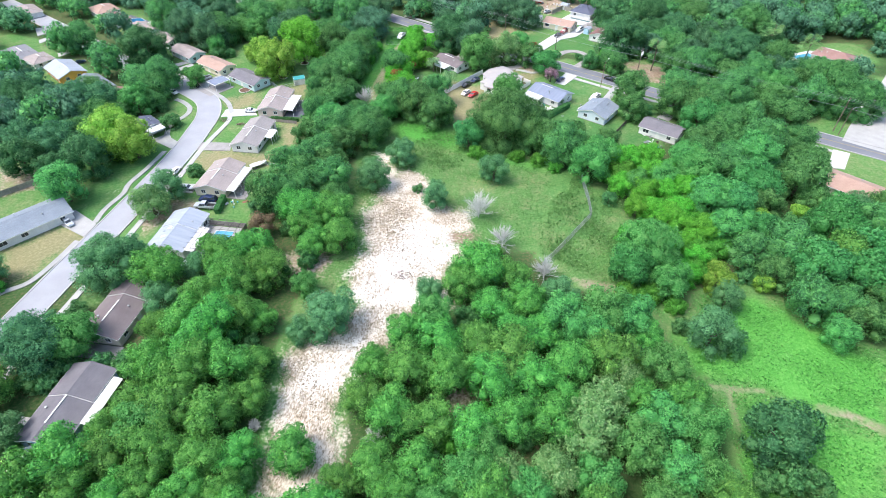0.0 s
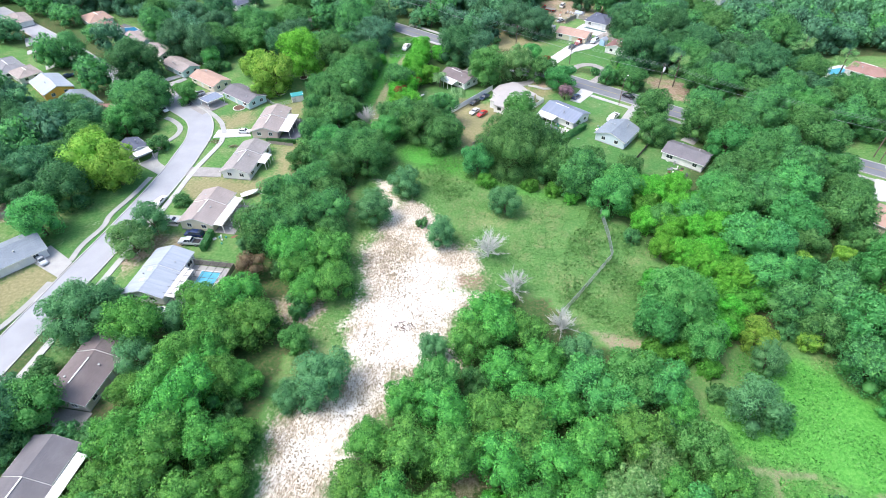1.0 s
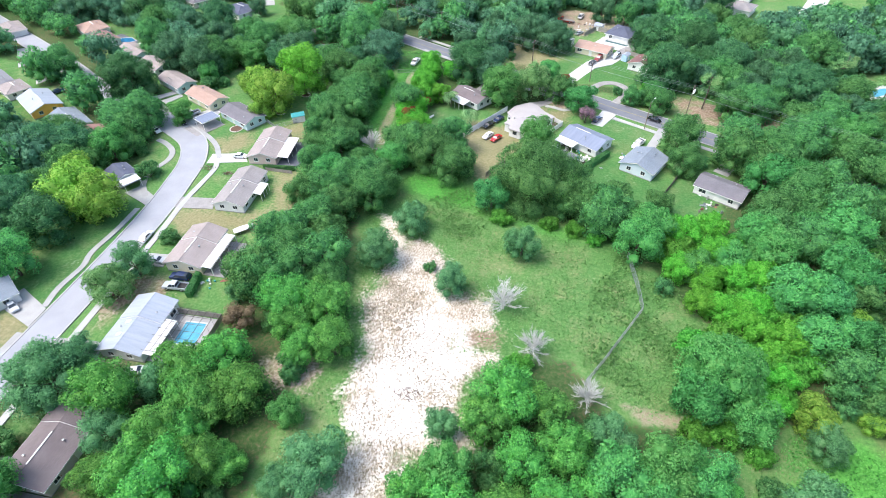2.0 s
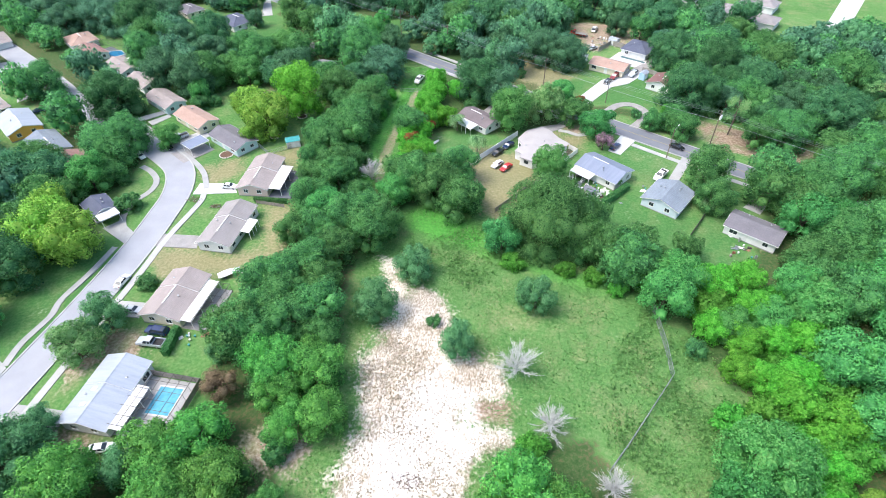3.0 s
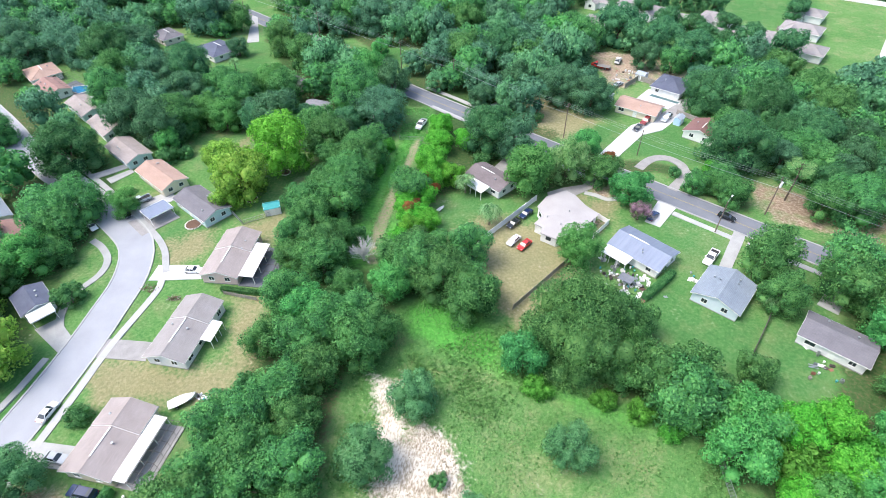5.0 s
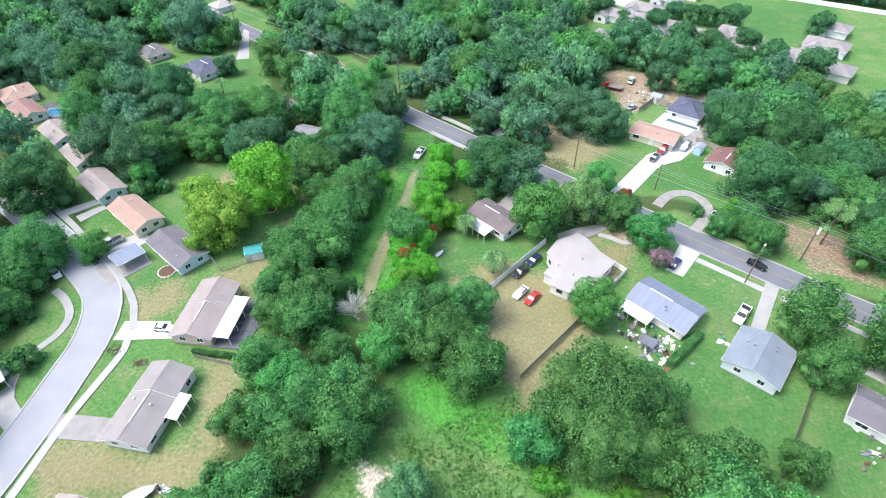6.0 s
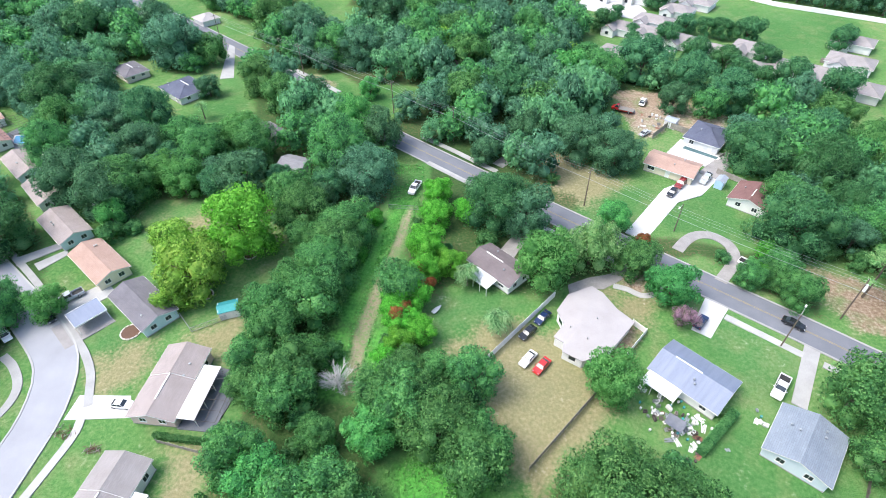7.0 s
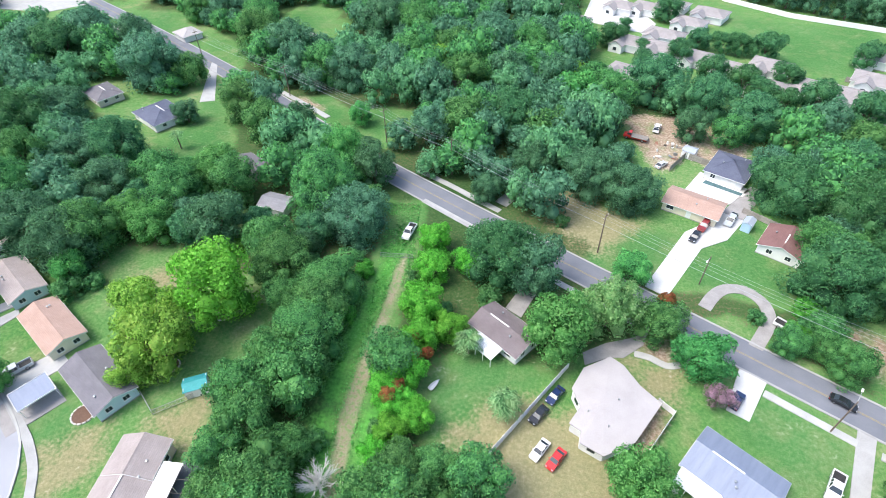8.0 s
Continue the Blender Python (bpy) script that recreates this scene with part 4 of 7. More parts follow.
def outline_house(pts, eave, rise, roof, wall, label):
    """A low house on an angled outline: walls set in under a shallow roof that rises to its middle."""
    cx, cy = (sum(p[i] for p in pts) / len(pts) for i in (0, 1))
    h = root("house", pose(cx, cy, 0), label, "house", "houses")
    rim = [(x - cx, y - cy) for x, y in pts]
    n = len(rim)
    for i in range(n):
        (ax, ay), (bx, by) = rim[i], rim[(i + 1) % n]
        part("roof_slope", slab(bmesh.new(), [(bx, by, eave), (ax, ay, eave), (ax * 0.12, ay * 0.12, eave + rise), (bx * 0.12, by * 0.12, eave + rise)], 0.14), ROOFS[roof], h)
        a, b = Vector((ax, ay)) * 0.93, Vector((bx, by)) * 0.93
        L, turn = (b - a).length, math.degrees(math.atan2(b.y - a.y, b.x - a.x))
        w = part("wall", boxed(0, L, -0.1, 0.1, -0.15, eave - 0.05), WALLS[wall], h, "", pose(a.x, a.y, 0, 0, 0, turn))
        if L > 3.2:
            for k in range(int(L // 3)):
                u = (k + 0.5) * L / int(L // 3)
                win = part("window", boxed(u - 0.75, u + 0.75, 0.08, 0.14, 0.95, 2.15), TRIM, h, "", pose(a.x, a.y, 0, 0, 0, turn))
                part("pane", boxed(u - 0.66, u + 0.66, 0.13, 0.16, 1.03, 2.07), GLASS, win)
    part("roof_crown", slab(bmesh.new(), [(x * 0.13, y * 0.13, eave + rise + 0.004) for x, y in rim][::-1], 0.1), ROOFS[roof], h)
    for x, y in ((2.4, 1.0), (-2.6, -2.0), (0.6, -4.2)):
        part("roof_vent", tube(bmesh.new(), [(x, y, eave), (x, y, eave + rise + 0.35)], [0.11, 0.11], 8), GALVANISED, h)
    return h


outline_house([(-8.2, 195.6), (-6.0, 194.1), (-3.3, 190.2), (-0.1, 187.4), (-4.9, 179.5), (-9.8, 176.3), (-13.5, 177.9), (-13.3, 180.0), (-15.2, 181.0), (-13.4, 184.5), (-14.9, 187.7), (-12.9, 192.3)], 2.75, 0.5, "white", "white", "house with a bright white roof in a fenced lot")
house(-27.6, 198.8, 12.3, 7.8, -35, "brown", "white", "white house with mauve-brown shingle roof by a round tree", streak=True)
r2_porch = root("porch_roof", pose(-30.8, 194.4, 0, 0, 0, -35), "white ribbed metal porch roof on posts", "porch")
awning(r2_porch, -3, 3, 1.6, -1.7, 2.5, 2.2, WHITE_METAL, True)
r3 = house(9.4, 177.3, 13.0, 9.2, -35, "steel", "white", "house with blue-grey metal roof and cluttered yard", streak=True)
awning(r3, -6.0, 0.2, -4.5, -7.4, 2.5, 2.2, WHITE_METAL)
house(24.8, 167.4, 10.6, 10.0, 60, "blue", "pale_blue", "pale blue house with blue-grey shingle gable roof", streak=False, vents=4)
house(43.3, 158.0, 12.2, 8.0, -30, "dark_grey", "white", "white house with dark purplish grey shingle roof", streak=False)
house(13.1, 245.6, 13.4, 8.2, -25, "orange", "cream", "long cream house with orange-brown roof and white driveway", streak=False)
house(24.7, 263.2, 10.5, 12.2, -28, "navy", "white", "white house with dark navy hip roof by a pool", hip=True, streak=False)
house(30.7, 234.1, 9.5, 9.5, 60, "maroon", "white", "house with maroon shingle roof and front porch")
house(87.4, 133.7, 13.5, 9.7, -38, "orange", "beige", "house with pinkish terracotta roof behind trees", streak=False)
house(115.4, 222.8, 14.0, 10.0, -40, "red", "white", "house with brick-red roof beside a pool", hip=True)
house(144.8, 278.8, 10.0, 14.0, -28, "red", "white", "distant house with brown-red roof", detail=False)
house(-144.4, 266.2, 14.7, 11.5, 150, "navy", "white", "house with dark slate-blue hip roof beyond a lawn", hip=True)
house(-172.7, 276.4, 13.0, 9.0, 150, "dark_grey", "beige", "house with grey hip roof deep in trees", hip=True)
house(-173.0, 330.3, 10.0, 8.5, 147, "white", "white", "small house with a white roof near the road", hip=True, detail=False)
house(-122.5, 333.6, 10.5, 7.0, 152, "white", "white", "white house with pale roof beyond the wooded road", detail=False)
house(-87.9, 228.9, 8.0, 6.0, 170, "grey", "white", "small white outbuilding with grey roof in the trees", streak=False, detail=False)
house(-102.1, 243.5, 10.0, 7.0, 150, "dark_grey", "beige", "house with grey roof mostly hidden by trees", detail=False)
house(-52.7, 297.0, 10.0, 8.0, 150, "brown", "beige", "brown-roofed house in dark shade of trees", detail=False)
def front_wing(h, x, w, y0, depth, eave, rise):
    """A gabled wing in front of a house, its ridge square to the main one."""
    part("wall", boxed(x - w / 2, x + w / 2, y0 - depth, y0 + 0.5, -0.1, eave), WALLS["white"], h)
    bm = bmesh.new()
    y = y0 - depth
    a, b, c = [[bm.verts.new((px, yy, z)) for yy in (y, y + 0.2)] for px, z in ((x - w / 2, eave), (x + w / 2, eave), (x, eave + rise))]
    bm.faces.new((a[0], b[0], c[0]))
    bm.faces.new((a[1], c[1], b[1]))
    for p, q in ((a, b), (b, c), (c, a)):
        bm.faces.new((p[0], p[1], q[1], q[0]))
    part("gable", bm, WALLS["white"], h)
    for k in (-1, 1):
        pts = [(x + k * (w / 2 + 0.35), y - 0.4, eave - 0.1), (x + k * (w / 2 + 0.35), y0 + 2.5, eave - 0.1), (x, y0 + 2.5, eave + rise + 0.1), (x, y - 0.4, eave + rise + 0.1)]
        part("roof_slope", slab(bmesh.new(), pts[::-k], 0.14), ROOFS["beige"], h)
    win = part("window", boxed(x - 0.7, x + 0.7, y - 0.06, y + 0.02, 0.9, 2.1), GLASS, h)
    part("window_frame", boxed(x - 0.8, x + 0.8, y - 0.04, y + 0.01, 0.8, 2.2), TRIM, win)


for sx, sy, sl, sw in ((17, 354.1, 15, 10), (28.2, 368.4, 13, 10), (37.8, 380.2, 14, 11), (3.6, 345.3, 12, 10), (15, 340.4, 13, 10),
                              (26.6, 333.8, 14, 10), (37.6, 324.5, 15, 11), (49.5, 329.4, 13, 11), (45, 313.8, 13, 9), (59.8, 313.6, 15, 11),
                              (68.6, 309.1, 17, 12), (80.4, 322.1, 15, 11), (75.4, 301, 15, 11), (0.3, 319, 11, 9),
                              (-24.1, 378.5, 13, 10), (13.1, 384.7, 13, 10), (2.3, 384.8, 13, 10), (24, 389, 13, 10), (87.7, 341.7, 14, 10),
                              (-16.8, 365.6, 11, 9)):
    sa = -28
    tract = house(sx, sy, sl, sw, sa, "beige", "white", "white stucco tract house with greyish beige hip roof", hip=True, detail=False, eave=2.9)
    front_wing(tract, -sl * 0.2, 5.2, -sw / 2, 2.6, 2.9, 1.5)

# ---- trees ----
ICO = bmesh.new()
bmesh.ops.create_icosphere(ICO, subdivisions=1, radius=1)
ICO_V = np.array([v.co[:] for v in ICO.verts])
ICO_F = np.array([[v.index for v in f.verts] for f in ICO.faces])
ICO.free()


def unit(v):
    return v / np.maximum(np.linalg.norm(v, axis=-1, keepdims=True), 1e-9)


def crown_arrays(rng, R, centre, flat, blobs, leaf, count, skirt=True, ring=6):
    """Leaf clumps over a crown of several boughs that reach low, round a core that closes it: points and triangles."""
    boughs = [(0.0, 0.0, 0.34 * flat * R, 0.5 * R)]
    turn = rng.uniform(0, 6.283)
    if ring > 6:
        for k in range(5):
            a, e = turn + 6.283 * (k + rng.uniform(-0.3, 0.3)) / 5, R * rng.uniform(0.26, 0.4)
            boughs.append((math.cos(a) * e, math.sin(a) * e, R * flat * rng.uniform(0.3, 0.62), R * rng.uniform(0.26, 0.36)))
    for k in range(ring):
        a, e = turn + 6.283 * (k + rng.uniform(-0.3, 0.3)) / ring, R * rng.uniform(0.42, 0.62) * (1.14 if ring > 6 else 1)
        boughs.append((math.cos(a) * e, math.sin(a) * e, R * flat * rng.uniform(-0.12, 0.4), R * rng.uniform(0.36, 0.5) * (0.78 if ring > 6 else 1)))
    for k in range(ring if skirt else 4):
        a, e = turn + 6.283 * (k + 0.5 + rng.uniform(-0.3, 0.3)) / (ring if skirt else 4), R * rng.uniform(0.48, 0.66)
        boughs.append((math.cos(a) * e, math.sin(a) * e, R * rng.uniform(-0.72, -0.34) if skirt else R * rng.uniform(-0.42, -0.12), R * rng.uniform(0.32, 0.44)))
    B = np.array(boughs)
    B[:, 3] = B[:, 3] * (0.75 + 0.25 * min(1, flat))
    w = B[:, 3] ** 2
    home = rng.choice(len(B), blobs, p=w / w.sum())
    d = unit(rng.normal(size=(blobs, 3)) + 0.7 * unit(B[home, :3]) + np.array([0, 0, 0.25]))
    c = B[home, :3] + d * (B[home, 3] * rng.uniform(0.6, 0.95, blobs))[:, None]
    r = B[home, 3] * rng.uniform(0.28, 0.52, blobs)
    c, r, out = np.vstack([B[:, :3], c]), np.append(B[:, 3], r), np.vstack([unit(B[:, :3]), d])
    share = r ** 2 * np.append(np.full(len(B), 0.8), np.ones(blobs))
    which = rng.choice(len(r), count * 4, p=share / share.sum())
    n = unit(rng.normal(size=(count * 4, 3)) + 0.5 * out[which] + np.array([0, 0, 0.3]))
    p = c[which] + n * (r[which] * rng.uniform(0.72, 1.22, count * 4))[:, None]
    deep = np.zeros(len(p), bool)
    for k in range(len(r)):
        deep |= (np.linalg.norm(p - c[k], axis=1) < 0.72 * r[k]) & (which != k)
    deep |= (p[:, 2] < -0.3 * R) & (rng.random(len(p)) < 0.4)
    p, n = p[~deep][:count], n[~deep][:count]
    m = len(p)
    nn = unit(n + 0.58 * rng.normal(size=(m, 3)))
    t = unit(np.cross(nn, rng.normal(size=(m, 3))))
    b = np.cross(nn, t)
    s = leaf * rng.uniform(0.55, 1.35, (m, 1))
    q = s * rng.uniform(0.55, 0.95, (m, 1))
    V = np.stack([p - t * s * 0.5 - nn * s * 0.1, p + t * s * 0.45, p + b * q * 0.8 - t * s * rng.uniform(-0.3, 0.3, (m, 1)) - nn * q * 0.15], 1).reshape(-1, 3)
    F = np.arange(3 * m).reshape(-1, 3)
    soft = unit(0.52 * n + 0.64 * nn)
    cores, faces, at = [], [], len(V)
    for k in range(len(B)):
        cores.append(c[k] + ICO_V * r[k] * 0.7)
        faces.append(ICO_F + at)
        at += len(ICO_V)
    V = np.vstack([V, *cores]) + np.asarray(centre)
    return V, np.vstack([F, *faces]), np.vstack([np.repeat(soft, 3, axis=0)] + [ICO_V] * len(B))


def mesh_from(name, V, F, material, N=None):
    me = bpy.data.meshes.new(name)
    me.from_pydata(V.tolist(), [], F.tolist())
    me.materials.append(material)
    if N is not None:
        me.polygons.foreach_set("use_smooth", [True] * len(me.polygons))
        me.normals_split_custom_set_from_vertices(N.tolist())
    return me


def trunk_mesh(name, rng, R, height, spread, limbs, material, base=0.3):
    bm = bmesh.new()
    fork = height * 0.35
    tube(bm, [(0, 0, -0.3), (0.05, 0, fork * 0.5), (0.1, 0.05, fork)], [base * 1.25, base, base * 0.8], 7)
    for k in range(limbs):
        a = 6.283 * (k + rng.uniform(0, 0.5)) / limbs
        u = np.array([math.cos(a), math.sin(a)])
        e = R * spread * rng.uniform(0.6, 1.0)
        top = height * rng.uniform(0.7, 0.92)
        p1 = (u[0] * e * 0.45, u[1] * e * 0.45, fork + (top - fork) * 0.5)
        tube(bm, [(0.1, 0.05, fork * 0.92), p1, (u[0] * e, u[1] * e, top)], [base * 0.6, base * 0.38, base * 0.1], 5)
    return mesh_of(name, bm, material, True)


KINDS = {  # crown flatness, lumps, clump size, clumps, variants, name, label, category
    "oak": (0.78, 60, 0.385, 4900, 5, "oak_tree", "mid-green broadleaf oak with a dense lumpy crown", "tree"),
    "grove": (0.8, 70, 0.37, 5000, 4, "oak_tree", "fresh mid-green young oak with a loose lumpy crown", "tree"),
    # far oaks, their leaf colour greyed in place of haze
    "moss": (0.78, 50, 0.42, 4400, 4, "mossy_oak", "grey-green oak with distance haze in its leaf colour", "tree"),
    "dark": (0.72, 70, 0.385, 5200, 2, "oak_tree", "large dark green broadleaf tree with spreading crown", "tree"),
    "great": (0.5, 190, 0.4, 30000, 1, "spreading_oak", "huge dome-shaped broadleaf tree at the edge of a field", "tree"),
    "live": (0.66, 50, 0.36, 4600, 3, "live_oak", "grey-green live oak with fine rounded crown", "tree"),
    "light": (0.8, 60, 0.4, 4700, 4, "broadleaf_tree", "fresh green broadleaf tree in full leaf", "tree"),
    "pale": (0.75, 70, 0.42, 4400, 2, "broadleaf_tree", "pale olive-green broadleaf tree with bunched leaves", "tree"),
    "lime": (0.7, 50, 0.46, 3600, 3, "vine_covered_tree", "lime green tree smothered in leafy vines", "tree"),
    "yellow": (0.85, 56, 0.46, 4000, 2, "broadleaf_tree", "yellow-green broadleaf tree with loose crown", "tree"),
    "blue": (0.7, 56, 0.42, 5000, 2, "broadleaf_tree", "bluish green tree with large drooping leaves", "tree"),
    "bright": (1.12, 64, 0.44, 5200, 1, "sycamore_tree", "tall bright green tree in a backyard", "tree"),
    "rust": (0.85, 40, 0.4, 2200, 1, "dying_tree", "half-dead tree with rusty brown leaves", "tree"),
    "shrub": (0.75, 20, 0.32, 1100, 3, "shrub", "rounded dark green garden shrub", "shrub"),
    "vine": (0.5, 34, 0.44, 2000, 3, "vine_thicket", "low bright green thicket covered in vines", "thicket"),
    "redtip": (0.9, 14, 0.36, 900, 2, "flowering_shrub", "shrub with rusty red tips among green hedge", "shrub"),
    "blossom": (0.7, 16, 0.34, 1000, 1, "bougainvillea", "low bush covered in red blossom by a house", "shrub"),
    "myrtle": (0.8, 30, 0.34, 2400, 1, "crape_myrtle", "crape myrtle covered in dusty pink blossom", "tree"),
}
FAR_FROM = 262.0        # beyond this the crowns are built of fewer, larger clumps
SMALL = {"great": 13.0, "shrub": 2.0, "vine": 3.5, "redtip": 1.5, "blossom": 1.6}
WIDER = {"oak": 1.03, "grove": 1.03, "moss": 1.05, "light": 1.04, "pale": 1.06, "blue": 1.04, "dark": 1.03}
BIG_R, BIG_FROM = 8.0, 6.3      # wide crowns have more boughs, not larger leaves
PROTOS = {}


def make_protos():
    for key, (flat, blobs, leaf, count, variants, name, label, category) in KINDS.items():
        sorts = [("near", 1.0, 1.0, 1.3, variants), ("far", 0.5, 1.28, 0.7, variants)]
        if key in ("oak", "moss", "dark", "live", "light"):
            sorts += [("near_big", 2.1, 1.1, 2.6, 3), ("far_big", 1.3, 1.4, 1.4, 3)]
        for sort, k_blobs, k_leaf, k_count, n in sorts:
            for v in range(n):
                rng = np.random.default_rng(1000 * len(PROTOS) + v)
                R = SMALL.get(key, BIG_R if "big" in sort else 5.0)
                zc = R * (3.3 if key == "redtip" else 0.56 if key == "great" else 0.6 if key in SMALL else 0.84 if "big" in sort else 1.05 if flat < 1 else 1.14)
                f = flat * rng.uniform(0.92, 1.1)
                V, F, N = crown_arrays(rng, R, (0, 0, zc), f, int(blobs * k_blobs), leaf * k_leaf, int(count * k_count), key not in ("rust", "redtip", "myrtle"), 10 if "big" in sort or key == "great" else 6)
                crown = mesh_from("crown", V, F, LEAVES["oak" if key == "great" else key], N)
                trunk = trunk_mesh("trunk", rng, R, zc + R * f * 0.6, 0.6, 5, BARK, 0.1 if R < 4 else 0.32)
                PROTOS.setdefault((key, sort), []).append((crown, trunk))


def place_tree(key, x, y, r, rng, group="trees"):
    flat, blobs, leaf, count, variants, name, label, category = KINDS[key]
    sort = ("far" if y > FAR_FROM else "near") + ("_big" if r > BIG_FROM and (key, "near_big") in PROTOS else "")
    crown, trunk = rng.choice(PROTOS[key, sort])
    s = WIDER.get(key, 0.97) * r / SMALL.get(key, BIG_R if "big" in sort else 5.0)
    m = pose(x, y, 0, 0, 0, rng.uniform(0, 360)) @ Matrix.Diagonal((s * rng.uniform(0.95, 1.08), s * rng.uniform(0.95, 1.08), s * rng.uniform(0.9, 1.1), 1))
    t = root(name, m, label, category, group)
    for n, me in (("crown", crown), ("trunk", trunk)):
        o = new(n, me)
        o.parent = t
    PLACED.append((x, y, r))


def dead_tree(x, y, r, rng, variant):
    """A bare bleached tree: a short trunk and limbs, each with its own spray of fine twigs."""
    t = root("dead_tree", pose(x, y, 0, 0, 0, variant * 70), "bare grey dead tree with bleached branches", "tree", "dead trees")
    h = r * 1.35
    bm = bmesh.new()
    tube(bm, [(0, 0, -0.2), (0.06, 0, h * 0.4), (0, 0.08, h * 0.85)], [0.2, 0.14, 0.05], 6)
    part("trunk", bm, DEADWOOD, t)
    for k in range(12):
        bm = bmesh.new()
        for f in range(4):
            a, lift, up = 6.283 * (k + rng.uniform(-0.5, 0.5)) / 12, rng.uniform(0.1, 1.25), rng.uniform(0.05, 0.55)
            d = np.array([math.cos(a) * math.cos(lift), math.sin(a) * math.cos(lift), math.sin(lift)])
            L = r * rng.uniform(0.6, 1.0) * (1.12 - 0.4 * up)
            p0 = np.array([0, 0, h * up])
            p1 = p0 + d * L * 0.5 + np.array([rng.uniform(-0.2, 0.2), rng.uniform(-0.2, 0.2), rng.uniform(0, 0.3)])
            p2 = p0 + d * L + np.array([rng.uniform(-0.3, 0.3), rng.uniform(-0.3, 0.3), rng.uniform(0.1, 0.6)])
            tube(bm, [p0, p1, p2], [0.055, 0.035, 0.018], 4)
            for j in range(20):
                q = p1 + (p2 - p1) * rng.uniform(-0.5, 0.95)
                e = q + (d * 0.9 + np.array([rng.uniform(-0.8, 0.8), rng.uniform(-0.8, 0.8), rng.uniform(-0.2, 0.9)])) * r * rng.uniform(0.1, 0.26)
                tube(bm, [q, e], [0.028, 0.014], 3)
        part("limb", bm, DEADWOOD, t)


make_protos()
PLACED = []
TREE_RNG = random.Random(5)


def plant(key, spots):
    for i, (x, y, r) in enumerate(spots):
        if key == "dead":
            dead_tree(x, y, r, TREE_RNG, i)
        else:
            place_tree(key, x, y, r, TREE_RNG)


plant("dead", [(-39.4, 45.6, 1.275), (-18.6, 46.2, 2.04), (-58.3, 78.1, 2.89), (8.8, 90.1, 3.2), (-1.1, 98.9, 3.7), (-7.8, 109.3, 4.5), (-52.1, 164.3, 3.72), (-66.9, 224.4, 4.2)])
plant("redtip", [(-45.2, 179.6, 1.5), (-44, 181.9, 1.3), (-42.4, 187.6, 1.4), (-40.6, 189.8, 1.2), (-43.8, 192.4, 1.4), (2.2, 208.5, 1.8), (-5.5, 209.5, 1.2)])
plant("blossom", [(-74.6, 61.4, 1.6)])
plant("myrtle", [(9.4, 190.5, 2.8)])
plant("bright", [(-84.6, 194.4, 7.9)])
plant("yellow", [(45.4, 91.9, 3.4), (55.2, 92.9, 2.2), (58.9, 114.6, 3), (70.3, 119.6, 2.2), (-109.6, 122.8, 6), (-116.4, 123.4, 6.8), (-124, 132.1, 5.2), (-92, 176.6, 3.6), (-89.4, 181.8, 7), (-95.5, 188.2, 6), (-103, 193.4, 4.2)])
plant("dark", [(-85.2, 53.2, 6.8), (46.2, 54.8, 5.2), (-125.2, 109.2, 4.6), (-135.8, 110.6, 6.2), (-117.1, 113.3, 6.2), (-130.7, 120, 6.5), (-142.7, 121.4, 6.6), (-147.6, 137.5, 7.1), (-159.2, 139.5, 7.2), (-141.1, 142, 7.2), (-134, 145.3, 6.2), (-143.5, 185.2, 8.6), (74.5, 211, 9), (-30.5, 215.5, 8.4), (36, 219.5, 8.6), (58, 231, 7.4), (-140.2, 241.5, 8), (46.2, 242.6, 7.5), (49, 246, 8.2), (-175.2, 246.5, 9.6), (35.1, 251, 8.3), (53, 265.5, 6.5), (-34.4, 275.6, 8.6), (34.1, 286.3, 8), (65.8, 292.8, 5.8), (23, 294, 7.8), (-203.6, 298.9, 9.8), (46.1, 299.1, 4.5), (55.5, 300.6, 5.5), (8.4, 302.1, 8.8)])
plant("dark", [(40.6, 303.3, 4.6), (36.8, 312.1, 5), (27.7, 316.4, 5.2), (51.1, 317, 5), (6.4, 324, 3.9), (19.4, 332.5, 4.7), (81.8, 338.2, 4.9), (50, 340.3, 5.6), (7.7, 341.3, 3), (41.7, 343.3, 4), (36.1, 344.6, 3.7), (-3.2, 345.4, 5.2), (28.6, 347.9, 4.2), (-21.3, 359.1, 6.4), (2.6, 362.3, 2.9), (-31.5, 364.3, 4.6), (-39.7, 367.8, 2.5), (20, 375.6, 5.6)])
plant("rust", [(-58.8, 95, 3.6)])
plant("pale", [(3.8, 42.2, 3.8), (10.6, 44.1, 3.8), (15.8, 50.9, 4.9), (18, 56.2, 4.4), (22.5, 63.6, 3.8), (-89.6, 98.2, 4.6), (-8.4, 205.2, 5.9)])
plant("blue", [(27, 90.9, 4.8), (73.3, 94.7, 6), (64.7, 95, 6.1), (79.3, 103.4, 5.4), (73.3, 109.6, 5.9), (53.7, 117.8, 5), (60.6, 125.6, 6), (58.1, 142.2, 4.4), (-14.2, 142.6, 4.6), (53.5, 160.2, 6.1), (60, 161.5, 5.4), (7.6, 197.4, 5)])
